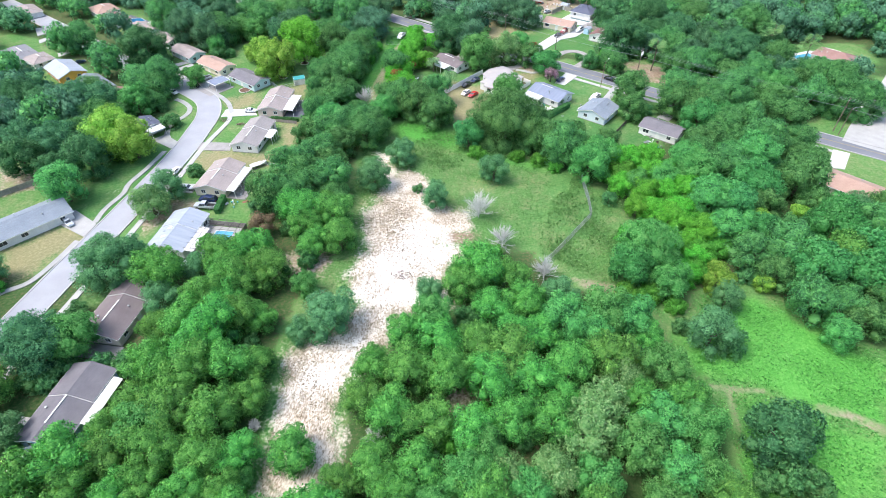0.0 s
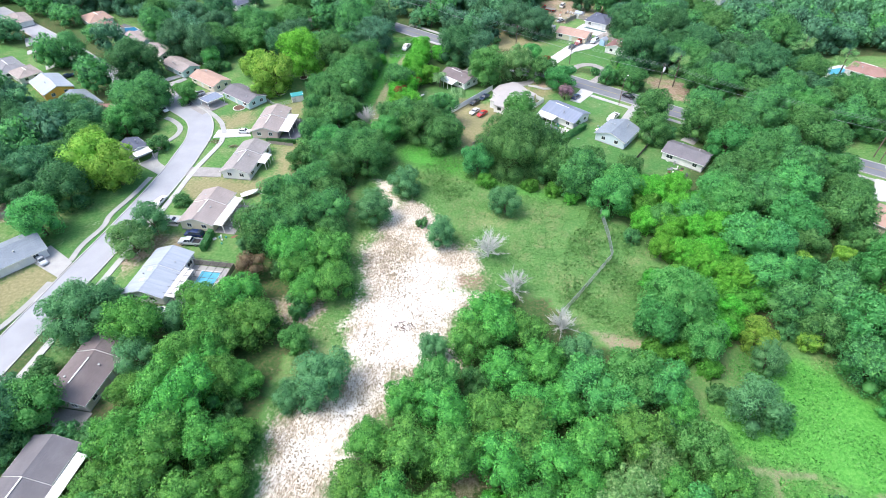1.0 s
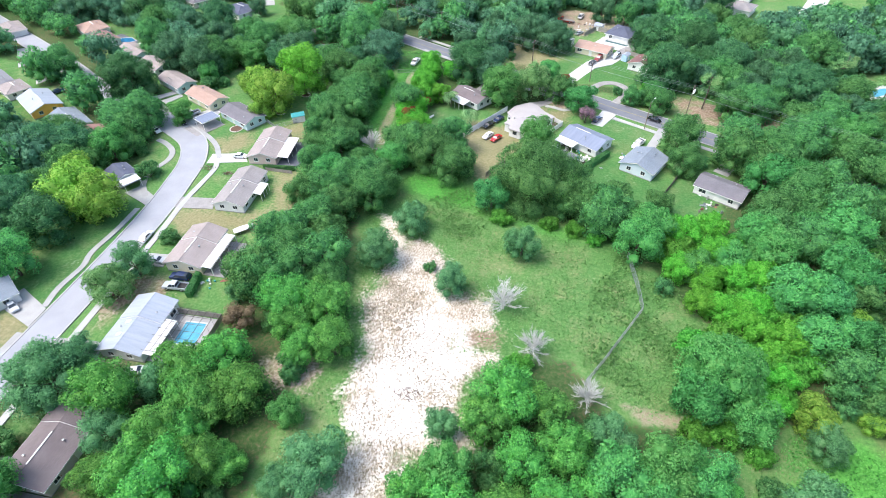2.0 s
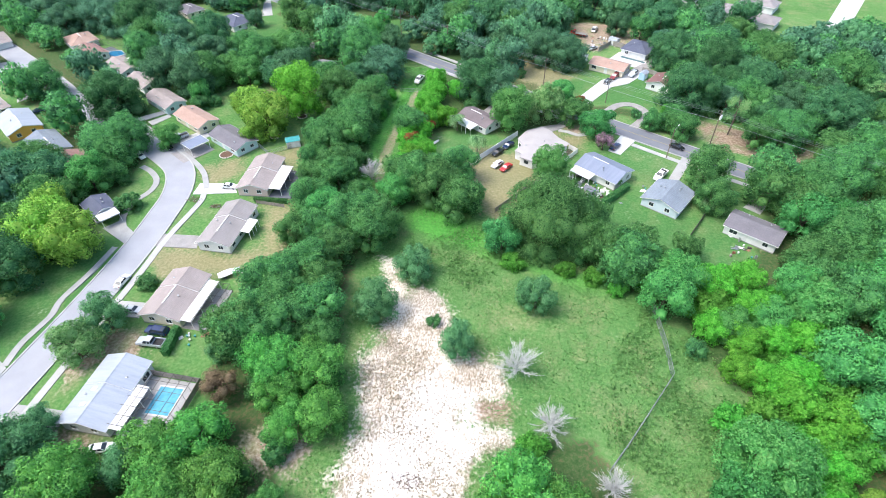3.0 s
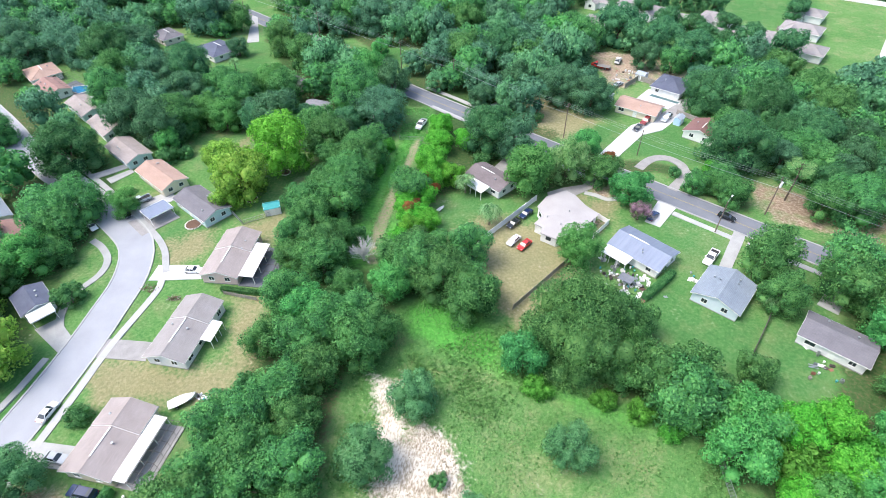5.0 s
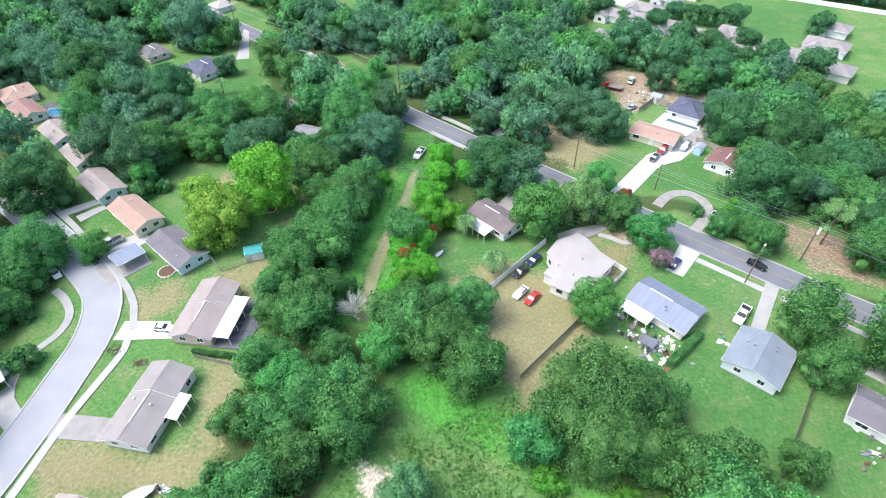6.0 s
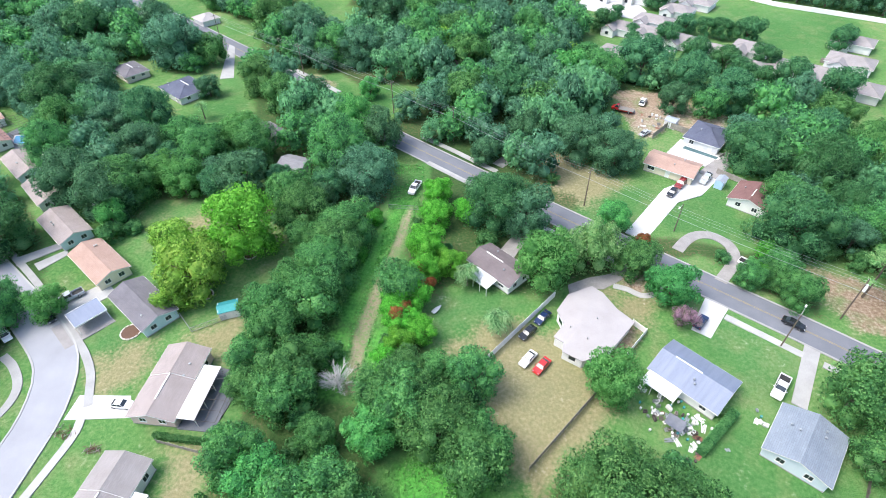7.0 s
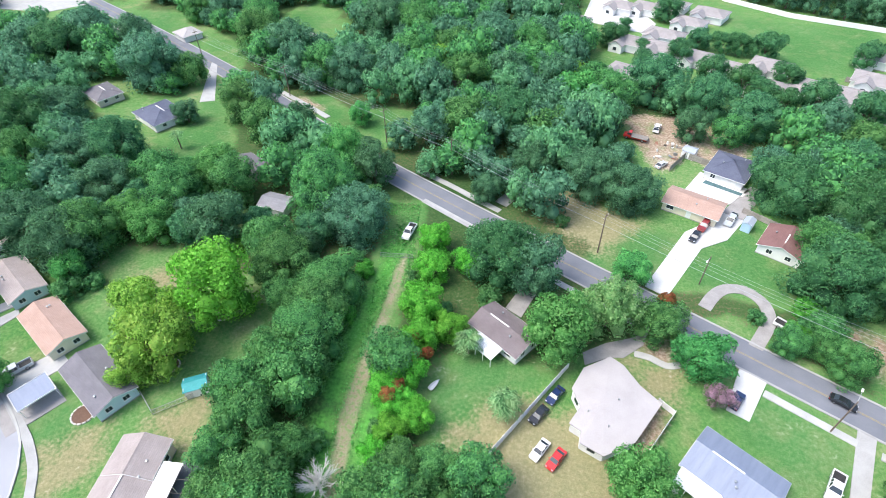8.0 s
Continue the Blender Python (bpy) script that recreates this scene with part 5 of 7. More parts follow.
plant("lime", [(39.5, 93.2, 2.9), (42.3, 98.9, 3), (41.9, 104.3, 3.4), (44.1, 106.9, 3.9), (38.1, 109.8, 4.3), (35.5, 113.4, 3.8), (31.1, 115.3, 3.6), (41.2, 115.7, 3.6), (33.2, 121.5, 3.7), (38.9, 123.1, 4), (44, 124.2, 3.8), (27.9, 124.8, 3.5), (36.3, 130.2, 4.2), (26.5, 136.1, 4.1), (30.2, 136.2, 4.4), (36.7, 139, 4.1), (-45.1, 170.3, 2.7), (-43.4, 174.2, 3.3), (-40.1, 177.9, 3.2), (-44.1, 180.2, 3.4), (-43.4, 185.7, 4), (-43.2, 193.3, 4), (-44.4, 201.2, 4.4), (-44.3, 211.3, 4), (-45.8, 221.1, 4)])
plant("live", [(-38.4, 65.6, 3.1), (-33.3, 69.1, 5.5), (-84.3, 74.9, 7.5), (40.7, 75.9, 5.5), (-15.1, 79.7, 3.2), (-84.8, 82.3, 3.5), (46, 86.9, 3.5), (-63, 102.5, 2.6), (-88.5, 105, 4.4), (-19.3, 112, 3.9), (-37, 118.3, 5.1), (-5.4, 126, 4), (-32, 130.1, 4.4)])
plant("light", [(-37, 36.1, 1.8), (-6.7, 37.3, 3.4), (7.3, 40.2, 3.7), (-2.9, 40.6, 3.9), (27.2, 42.6, 3.4), (17.4, 43.3, 3.9), (0.1, 45.2, 3.9), (29.4, 46.9, 4), (34.4, 47, 3.6), (23.7, 49.5, 4.4), (34, 54.2, 4), (28.9, 55.3, 4.3), (12.6, 74.5, 4.8), (20.2, 77, 4.9), (25.7, 77, 4.2), (-41.6, 77.7, 2.9), (64.9, 79.5, 3.2), (34.3, 87.8, 4), (30.5, 96.4, 7.0), (-115.5, 100.5, 5.5), (50.3, 107.8, 4.7), (48.4, 118.5, 5.5), (32.1, 124.6, 3.6), (38.4, 127.9, 4.1), (46.6, 129.9, 5.3), (19.9, 130.4, 5.2), (22.1, 135.9, 5.5), (45.6, 137.1, 4.3), (-123.8, 146.9, 5.1), (-116, 170, 3.6)])
plant("light", [(-5.1, 172.3, 4.9), (-18.2, 197.4, 6.3), (-121.5, 197.5, 3.6), (-111.4, 212.9, 5), (-119, 216, 5), (-3.3, 218.6, 4), (-107.7, 236.5, 5.6), (-76.7, 248, 7.6), (-80, 273.2, 3.6)])
plant("oak", [(70.8, 83.6, 4.4), (61.6, 86.5, 4.5), (68.2, 87.5, 4.5), (75.5, 90.1, 4.5), (57.6, 94.3, 4.3), (53.6, 99.8, 5.2), (61.6, 102.3, 5.7), (-58.2, 104.5, 5.2), (-61.1, 105.7, 5.2), (-45.2, 109.9, 3.7), (-52.8, 110.1, 5.2), (77.9, 110.2, 4.4), (-59.9, 111.4, 4.8), (-47.3, 114.5, 5), (-61.6, 118.9, 5.2), (-58.3, 120.1, 4.9), (-49.7, 122.1, 4.4), (-55, 125.6, 5.2), (72.5, 129.8, 6), (-50.5, 132.1, 5.2), (52.5, 132.6, 4.7), (-55.5, 137.2, 4.9), (13.1, 137.6, 6.3), (-44.7, 138.1, 5.2), (58.3, 138.1, 5.5), (18.3, 139.9, 3.9), (49.2, 140.2, 4.8), (8.6, 141.2, 5.6), (-51.8, 141.5, 5), (13.8, 142.9, 4.9)])
plant("oak", [(-43.5, 143.6, 5), (-47.4, 145.3, 5.2), (-62.1, 146.7, 5.2), (26.5, 147, 3.3), (67.9, 148.4, 6.3), (-142.5, 150.3, 6.4), (54.7, 150.7, 4.6), (61.4, 152, 4.6), (-26.3, 153.8, 5.6), (60.3, 156, 6.9), (-25, 157, 4.8), (-32.6, 158.7, 6.5), (-59.4, 158.9, 5.2), (-128.7, 159.8, 5.5), (-64.3, 159.9, 3.8), (-38.1, 160.4, 5.5), (-67.5, 160.4, 3.4), (-60.4, 162.7, 5.2), (-42.8, 162.7, 5.2), (-124.5, 158.6, 5.2), (80.1, 164, 6.1), (-38.2, 164.7, 3.3), (-68.7, 165, 4.4), (54.3, 165.8, 5.8), (34.8, 166.3, 4.6), (-126, 166.5, 6.9), (-28.3, 168.1, 4.9), (-58.5, 168.5, 3.5), (-40.9, 168.6, 3.9), (-34.8, 168.9, 3.9)])
plant("oak", [(48.4, 170.7, 6), (-66.6, 170.7, 5.1), (56.7, 171.2, 8.1), (49.3, 174.8, 6.2), (78.5, 175.1, 6.1), (-70.2, 176, 5.2), (65.9, 176.3, 5.8), (34.6, 177, 6.1), (107.6, 178.4, 6.4), (100.8, 178.9, 7.1), (91.5, 179.1, 6.1), (-62.3, 179.5, 6.2), (-67.6, 183.2, 4.6), (-60.9, 183.5, 4.2), (70.5, 184.8, 6.7), (100, 186, 8.6), (-46.5, 187.2, 4.9), (-63.9, 189.7, 7), (-67.7, 193.1, 3.9), (-177.1, 193.6, 6.7), (-64.1, 197.1, 6.8), (52.4, 199.4, 4.6), (59, 200.7, 7.2), (32.4, 200.8, 3.9), (-63, 201.6, 6.9), (23.7, 204.3, 3.1), (0.8, 204.4, 5), (29.5, 204.7, 3.1), (-75.7, 206.3, 6.7), (-124.6, 207.9, 7.5)])
plant("oak", [(-81, 212, 6), (-155.6, 219.5, 7), (-112.9, 224.6, 6.7), (-75.6, 230.8, 8.6), (36.4, 231.6, 5), (-163, 232, 7.4), (88, 238, 8.5), (67, 245, 7.6), (64, 258.5, 7.5), (-105.2, 262.1, 6.8), (-24.1, 268.4, 6.3), (-46.8, 269.1, 8.4), (-117.5, 273.2, 7.8), (60, 275, 7.2), (26.2, 277.4, 5.1), (-146.8, 290.5, 5.8), (-5.2, 294.7, 7), (-101.8, 300.3, 8), (-52.2, 301.5, 7.6), (-10.2, 307.7, 5.5), (-73.3, 310.9, 8.1), (-136.5, 322, 9), (-58.6, 323.2, 8.3), (-33, 330.4, 7.6), (-143, 337, 8), (-77.3, 339.5, 9.5), (-178.2, 350, 7)])
plant("moss", [(-126, 203, 7.5), (-139.6, 206.7, 7.2), (-95.7, 215.6, 6.2), (-65.4, 223.6, 7.6), (-133.2, 226.1, 6.9), (-150.3, 237.9, 6.4), (-37.2, 241.6, 3.7), (-67, 244, 5.9), (-2, 244.8, 6.6), (-212, 246, 7), (-11.8, 249.7, 7.1), (-190, 250, 7), (-26, 250.8, 5.4), (-200, 252, 7), (-225, 256, 7), (-170.5, 256.6, 7.6), (-94.5, 259.4, 6.2), (33.6, 260.5, 5.6), (-134.8, 265.9, 4), (-56.5, 266.5, 6.2), (16.5, 279.5, 4.8), (-6.3, 281.5, 5.6), (50.9, 282.5, 6.1), (-158.9, 288.7, 10), (-62.8, 294.1, 7.4), (-215.4, 297.2, 8.9), (-91.6, 298.7, 7.8), (-38.5, 303.5, 6.3), (-22.5, 305.9, 6.3), (-119.1, 311, 9.5)])
plant("moss", [(-203.8, 314, 9.5), (-186.9, 316.4, 8), (-49.1, 335.5, 8.6), (-91, 340, 9), (-19.7, 343.5, 7.1), (-161.7, 349, 9), (132, 371, 6), (122, 376, 6), (112, 380, 6), (102, 384, 6), (130, 384, 6), (92, 388, 6), (118, 389, 6), (82, 393, 6), (106, 394, 6), (72, 398, 6), (94, 399, 6), (62, 405, 6), (82, 405, 6), (52, 412, 6), (70, 412, 6), (58, 420, 6)])
plant("vine", [(35.7, 84.5, 2.6), (30.9, 86.8, 3.1), (41.6, 95.4, 3.5), (38.1, 96.3, 3.5), (43.8, 101.1, 3.9), (48.1, 103.7, 3.9), (38.4, 104.5, 3.4), (28.9, 105.4, 3.5), (34.2, 107.2, 3.9), (48.2, 111.4, 4.1), (44.5, 114.1, 3.7), (33.8, 115.3, 2.9), (39.9, 118.5, 3.3), (45.2, 121.7, 3.5), (40.9, 125.6, 3.5), (28.7, 130.2, 4.3), (33.3, 130.6, 3.6), (25.4, 130.7, 2.8), (11.1, 133.1, 2.2), (40.2, 134.6, 3.7), (6.4, 135.8, 2.5), (0.4, 137.2, 2.3), (-11.2, 137.5, 2.8), (-59.5, 197.7, 2.7), (-59.3, 210.6, 2.5)])
plant("shrub", [(43.4, 48.2, 2.3), (50.7, 48.9, 2.9), (47.4, 49.5, 3.5), (44.4, 75.1, 3.2), (36.1, 79, 2.2), (-59.5, 88.2, 2.7), (-88.3, 116.8, 2.5), (-25.1, 118.1, 1.5), (24.9, 120, 2.3), (-109.1, 140.7, 3.3), (39.9, 170.6, 2.7), (-119.7, 193.5, 3.5), (-99.5, 195.1, 2.3), (-135.1, 195.6, 2.2), (-116.3, 197, 2.4)])
plant("great", [(-4, 148.2, 12.4)])
plant("grove", [(-62.1, 30.5, 3.9), (-54.8, 30.9, 3.6), (-44.8, 32.6, 3.6), (-51.6, 33, 3.5), (-38.8, 33.5, 3.1), (-58.9, 36, 4.3), (-12.7, 37.1, 3.7), (-21.7, 37.7, 3.1), (-52.3, 37.9, 4.3), (-44.7, 38.2, 4.3), (-39, 39.5, 3.4), (-17.1, 40.8, 3.9), (-30.7, 41.5, 3.8), (-10.1, 41.7, 4), (-61, 44.2, 3.7), (-53.2, 44.8, 4.6), (-46.1, 44.8, 4.5), (-2.1, 48.6, 4.2), (-16.4, 49.4, 4.3), (-9.7, 49.4, 4.3), (-41.6, 49.6, 3.3), (4.1, 51.7, 4.1), (-53.8, 51.8, 5), (-22.1, 52.3, 3.7), (-60.9, 52.4, 4.7), (10.6, 52.6, 4.1), (-48, 54.9, 4.5), (-43, 56.4, 3.5), (12.6, 57.7, 3.5), (-15.4, 58.5, 4.6)])
plant("grove", [(-8.2, 58.5, 4.4), (-0.2, 58.6, 4.4), (-21.9, 59.4, 3.7), (25, 59.4, 3.7), (6.6, 60.8, 4.4), (-54.3, 61.3, 5.2), (-60.4, 62.9, 5.1), (13.5, 64, 4.7), (20.5, 66.3, 4.7), (-50.1, 66.4, 4.2), (-10.5, 66.4, 4.5), (-3.1, 66.7, 4.6), (-47, 66.9, 3.4), (-17.4, 67.9, 3.9), (4.1, 69.3, 4.5), (-60.3, 69.6, 4.6), (28.9, 74.3, 3), (-1.8, 75.8, 4.3), (-55.7, 76.1, 4.8), (-58.6, 77.2, 5.1), (4.8, 78.3, 4.3), (-7.6, 81.3, 4.2), (-61.6, 81.6, 5), (-57.3, 84.8, 5.1), (1, 85.1, 4.3), (-5.1, 85.4, 5.5), (-43.9, 90.1, 3.9), (-38.4, 92.3, 4.3), (-47.8, 94.8, 4), (-40.8, 96.1, 2.7)])
plant("grove", [(-48.1, 98.8, 4.8), (-42.9, 100.5, 4.9), (-53.1, 101.9, 4.4), (-44.5, 103, 3.7)])


# trees that close the gaps in the woods
HOUSE_SPOTS = [(o.location.x, o.location.y) for o in scene.objects if o.parent is None and o.name.startswith("house")]


def is_wood(x, y, margin):
    """Which of the points x, y lie in the woods, margin metres or more from open ground, roads and houses."""
    ok = inside(VIEWED, x, y)
    for p in CLEAR:
        ok &= ~inside(p, x, y) & (edge_distance(p, x, y) > margin)
    for line, w in ((LEFT_ROAD, 8.0), (MAIN_ROAD, 5.0), (CROSS_ROAD, 11.0)):
        d = np.full(len(x), 1e9)
        for p in line:
            d = np.minimum(d, np.hypot(p.x - x, p.y - y))
        ok &= d > w + np.where((line is MAIN_ROAD) & (x > -50), 3.5, 0.0) + 0.4 * margin
    for hx, hy in HOUSE_SPOTS:
        ok &= np.hypot(hx - x, hy - y) > 7.0 + 0.5 * margin
    return ok


VIEWED = [(-90, 8), (-310, 240), (-360, 380), (-90, 455), (160, 455), (215, 300), (85, 8)]      # the land that the flight looks on


def fill_woods(x0, x1, y0, y1, tries, spacing, seed, limit, small=3.6, large=5.8, far=False):
    rng = np.random.default_rng(seed)
    x, y, r = rng.uniform(x0, x1, tries), rng.uniform(y0, y1, tries), rng.uniform(small, large, tries)
    ok = is_wood(x, y, r * 0.75)
    if far:
        ok &= (y > 232) | (x < -128) | (x > 104)
    taken = np.zeros((len(PLACED) + limit, 3))
    taken[:len(PLACED)] = PLACED
    n = first = len(PLACED)
    for a, b, c in zip(x[ok], y[ok], r[ok]):
        if n < len(taken) and (((taken[:n, 0] - a) ** 2 + (taken[:n, 1] - b) ** 2) > (spacing * (taken[:n, 2] + c)) ** 2).all():
            taken[n] = a, b, c
            n += 1
    return [tuple(float(q) for q in t) for t in taken[first:n]]


for x, y, r in fill_woods(-130, 106, 12, 234, 14000, 0.5, 3, 230):
    if -50 < x < -37 and 160 < y < 226:
        place_tree("lime", x, y, min(r, 3.6), TREE_RNG)
    else:
        place_tree(TREE_RNG.choice(("grove", "grove", "grove", "light", "live") if y < 104 else ("oak", "oak", "oak", "blue", "live") if y < 130 else ("oak", "oak", "oak", "oak", "light") if y < 200 else ("moss", "oak", "oak", "dark")), x, y, r, TREE_RNG)
for x, y, r in fill_woods(-125, 105, 22, 235, 14000, 0.44, 7, 200, 1.8, 3.0):
    place_tree(TREE_RNG.choice(("shrub", "shrub", "vine")), x, y, r, TREE_RNG, "undergrowth")


def far_woods():
    """The woods towards the horizon, crown by crown, as one growth."""
    rng = np.random.default_rng(9)
    protos = [crown_arrays(rng, 5.0, (0, 0, 5.2), 0.85, 24, 0.8, 950) for _ in range(6)]
    spots = fill_woods(-360, 240, 60, 480, 40000, 0.5, 11, 1100, 3.6, 6.4, True)
    rnd = random.Random(4)
    # mix leans to greyed leaves, so the haze sits in the leaf colours
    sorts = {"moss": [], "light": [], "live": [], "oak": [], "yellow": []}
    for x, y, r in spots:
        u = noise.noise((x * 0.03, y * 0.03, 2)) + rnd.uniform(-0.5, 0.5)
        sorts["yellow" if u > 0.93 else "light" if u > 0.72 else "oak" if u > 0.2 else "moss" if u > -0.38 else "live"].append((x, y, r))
    for key, few in sorts.items():
        V, F, N, at = [], [], [], 0
        for x, y, r in few:
            v, f, nv = rnd.choice(protos)
            a, s = rnd.uniform(0, 6.283), r * 1.08 / 5
            c, sn = math.cos(a) * s, math.sin(a) * s
            V.append(np.stack([v[:, 0] * c - v[:, 1] * sn + x, v[:, 0] * sn + v[:, 1] * c + y, v[:, 2] * s * rnd.uniform(0.8, 1.3)], 1))
            N.append(np.stack([(nv[:, 0] * c - nv[:, 1] * sn) / s, (nv[:, 0] * sn + nv[:, 1] * c) / s, nv[:, 2]], 1))
            F.append(f + at)
            at += len(v)
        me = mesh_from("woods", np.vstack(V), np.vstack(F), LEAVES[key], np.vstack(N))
        tagged(new("woods", me), "distant woods of " + {"oak": "mid-green oaks", "moss": "grey-green oaks with haze in their leaf colour", "light": "fresh green broadleaf trees", "live": "live oaks whose grey-green stands in for haze", "yellow": "yellow-green broadleaf trees"}[key], "woods", kind="stuff")


far_woods()

# ---- paving ----
def pave(name, pts, material, label, category="driveway", z=0.06):
    return tagged(part(name, slab(bmesh.new(), [(x, y, z) for x, y in pts], 0.3), material), label, category, kind="structure")


def walkway(pts, width, label, material=CONCRETE, z=0.07, step=1.0):
    line = smooth_line(pts, step)
    return strip("sidewalk", line, -width / 2, width / 2, z, material, label, "sidewalk")


walkway([(-90.9, 10), (-91.0, 40), (-91.2, 73), (-92, 100), (-92.8, 120), (-93.6, 132), (-93.2, 146), (-94.2, 150.3)], 1.5, "straight concrete sidewalk along the pale street")
walkway([(-94.6, 152.5), (-96.3, 155), (-98.9, 158.7), (-102.7, 162.2), (-106.8, 165), (-120, 173.2), (-132.2, 180.3), (-150.8, 190)], 1.5, "curved concrete sidewalk round the street bend")
walkway([(-112, 60), (-108.2, 67.5), (-104.4, 71.5), (-103.2, 78.4), (-103, 86)], 1.4, "winding concrete sidewalk on the west verge")
walkway([(-103.2, 93), (-104.1, 98.5), (-103.5, 105.3), (-104.6, 110), (-104, 118), (-104, 127)], 1.4, "winding concrete sidewalk on the west verge")
walkway([(-105, 132), (-109, 137), (-110.4, 142.9), (-109, 149), (-110.3, 153.6), (-114.5, 157.2), (-118.5, 159)], 1.6, "worn concrete sidewalk curving round the lawn")
pave("driveway", [(-97.6, 154.2), (-88.4, 155.9), (-85.6, 152), (-97, 149.4)], WHITE_CONCRETE, "bright white concrete driveway by the street bend")
pave("driveway", [(-95.6, 133.4), (-86.0, 134.3), (-84.6, 130.0), (-95.0, 128.9)], OLD_CONCRETE, "stained concrete driveway with a dark patch")
pave("driveway", [(-94.2, 111.8), (-85.4, 112.4), (-85.2, 108.4), (-94, 107.8)], CONCRETE, "concrete driveway beside the cream house")
pave("driveway", [(-94.2, 86.3), (-84, 86.8), (-83.6, 82.8), (-94.2, 82.4)], CONCRETE, "concrete driveway beside the metal-roofed house")
pave("driveway", [(-94.2, 62.6), (-82.6, 63.0), (-82.2, 58.6), (-94.2, 58.4)], CONCRETE, "concrete driveway of the brown-roofed house")
pave("driveway", [(-82.4, 58.2), (-72.5, 58.2), (-72.5, 54.8), (-83, 54.8)], OLD_CONCRETE, "cracked concrete pad between two houses")
pave("driveway", [(-94.2, 41.6), (-78, 41.6), (-78, 36.4), (-94.2, 36.4)], CONCRETE, "concrete driveway of the grey-roofed house")
pave("driveway", [(-114.2, 92.0), (-111.6, 97.0), (-102.4, 92.6), (-102.4, 87.6)], CONCRETE, "concrete driveway in front of a garage")
pave("driveway", [(-111.5, 132.6), (-109.0, 136.2), (-102.6, 132.4), (-102.8, 128.6)], CONCRETE, "concrete driveway under a white carport")
pave("driveway", [(-120.0, 169.6), (-111.6, 180.4), (-107.4, 178.0), (-114.4, 166.8)], CONCRETE, "concrete driveway between two houses")
pave("driveway", [(-114.2, 166.6), (-109.2, 174.6), (-102.4, 170.8), (-107.6, 162.6)], OLD_CONCRETE, "concrete pad under the carport")
pave("driveway", [(-138, 183.2), (-131.4, 190), (-129.4, 188.4), (-135.6, 181.0)], CONCRETE, "narrow concrete front walk")
pave("driveway", [(-22.8, 218.8), (-18.6, 221.2), (-24.8, 204.2), (-28.2, 206.2)], OLD_CONCRETE, "grey driveway beside the brown-roofed house")
pave("driveway", [(15.2, 199.4), (19.4, 197.2), (14.6, 188.4), (11.2, 190)], WHITE_CONCRETE, "pale concrete driveway beside a pink myrtle")
pave("driveway", [(31.6, 190.2), (34.0, 188.9), (28.0, 175.2), (25.8, 176.4)], CONCRETE, "narrow concrete driveway of the blue house")
pave("driveway", [(52.6, 181.6), (55.6, 180.0), (47.0, 166.6), (43.6, 168.8)], CONCRETE, "concrete driveway of the white house")
pave("driveway", [(0.0, 217.4), (4.2, 215.0), (13.4, 231.6), (19.6, 235.6), (24.6, 243.4), (20.0, 246), (17.2, 242.4), (10.4, 236.8)], WHITE_CONCRETE, "broad white concrete driveway to the orange-roofed house")
pave("driveway", [(20.2, 246.2), (24.4, 243.6), (32.4, 256.2), (29.2, 258.2)], OLD_CONCRETE, "grey concrete strip past the pool")
pave("patio", [(12.6, 254.2), (17.6, 263.0), (28.8, 256.6), (22.4, 249.4)], WHITE_CONCRETE, "white concrete pool deck behind the house", "patio")
walkway([(11.2, 213.2), (13.6, 217.0), (16.4, 219.4), (20.0, 219.6), (23.0, 216.6), (22.9, 211.6), (19.0, 204.6)], 2.6, "looping grey gravel drive", OLD_CONCRETE)
walkway([(-22.4, 217.6), (-10.6, 211.2), (-2, 206.4)], 1.5, "concrete sidewalk along the asphalt road")
walkway([(18.2, 194.6), (28.5, 188.6), (30.6, 187.4)], 1.5, "concrete sidewalk along the asphalt road")
walkway([(33.6, 185.8), (44, 180.2), (52, 175.6)], 1.5, "concrete sidewalk along the asphalt road")
walkway([(-57, 251.6), (-47, 246.0), (-38.4, 240.6), (-33, 237.4)], 1.6, "concrete sidewalk on the far side of the road")
walkway([(-118, 292.4), (-104, 283.6), (-92, 275.6)], 1.8, "concrete sidewalk on the far side of the road")
walkway([(-52.6, 238.6), (-44, 233.4), (-36, 228.6)], 1.5, "concrete sidewalk beside the grass lane")
pave("driveway", [(-34.6, 241.2), (-31.6, 239.4), (-27, 247.4), (-30, 249.2)], CONCRETE, "short pale driveway apron")
pave("patio", [(-12.7, 197.7), (-8.6, 200.6), (-3.8, 202.7), (-1.5, 207.3), (0.1, 205.8), (-1.5, 201.4), (-5.3, 197.8), (-8.0, 197.4), (-12.3, 194.9)], OLD_CONCRETE, "bluish grey gravel yard beside the white-roofed house", "yard")
walkway([(-3.3, 199.2), (-0.4, 198.7), (2.3, 197.4), (5.4, 198.6), (6.4, 201.2)], 1.4, "curving sandy garden path", CONCRETE)
pave("driveway", [(-151, 309), (-147.6, 307), (-134.0, 280.4), (-138.6, 278.6)], CONCRETE, "pale lane turning off the road")
pave("parking_lot", [(-310, 352), (-258, 350), (-246, 362), (-262, 396), (-310, 404)], CONCRETE, "pale concrete parking lot of a far building", "parking lot")
pave("road", [(-214, 352), (-205, 347), (-180, 322), (-192, 314), (-214, 330)], CONCRETE, "pale concrete side street", "road")
pave("road", [(-14, 372), (12, 360), (16, 372), (6, 400), (-10, 400)], WHITE_CONCRETE, "white concrete cul-de-sac among tract houses", "road")
pave("road", [(97, 292), (104, 289), (140, 360), (132, 364)], WHITE_CONCRETE, "white concrete street of the tract houses", "road")
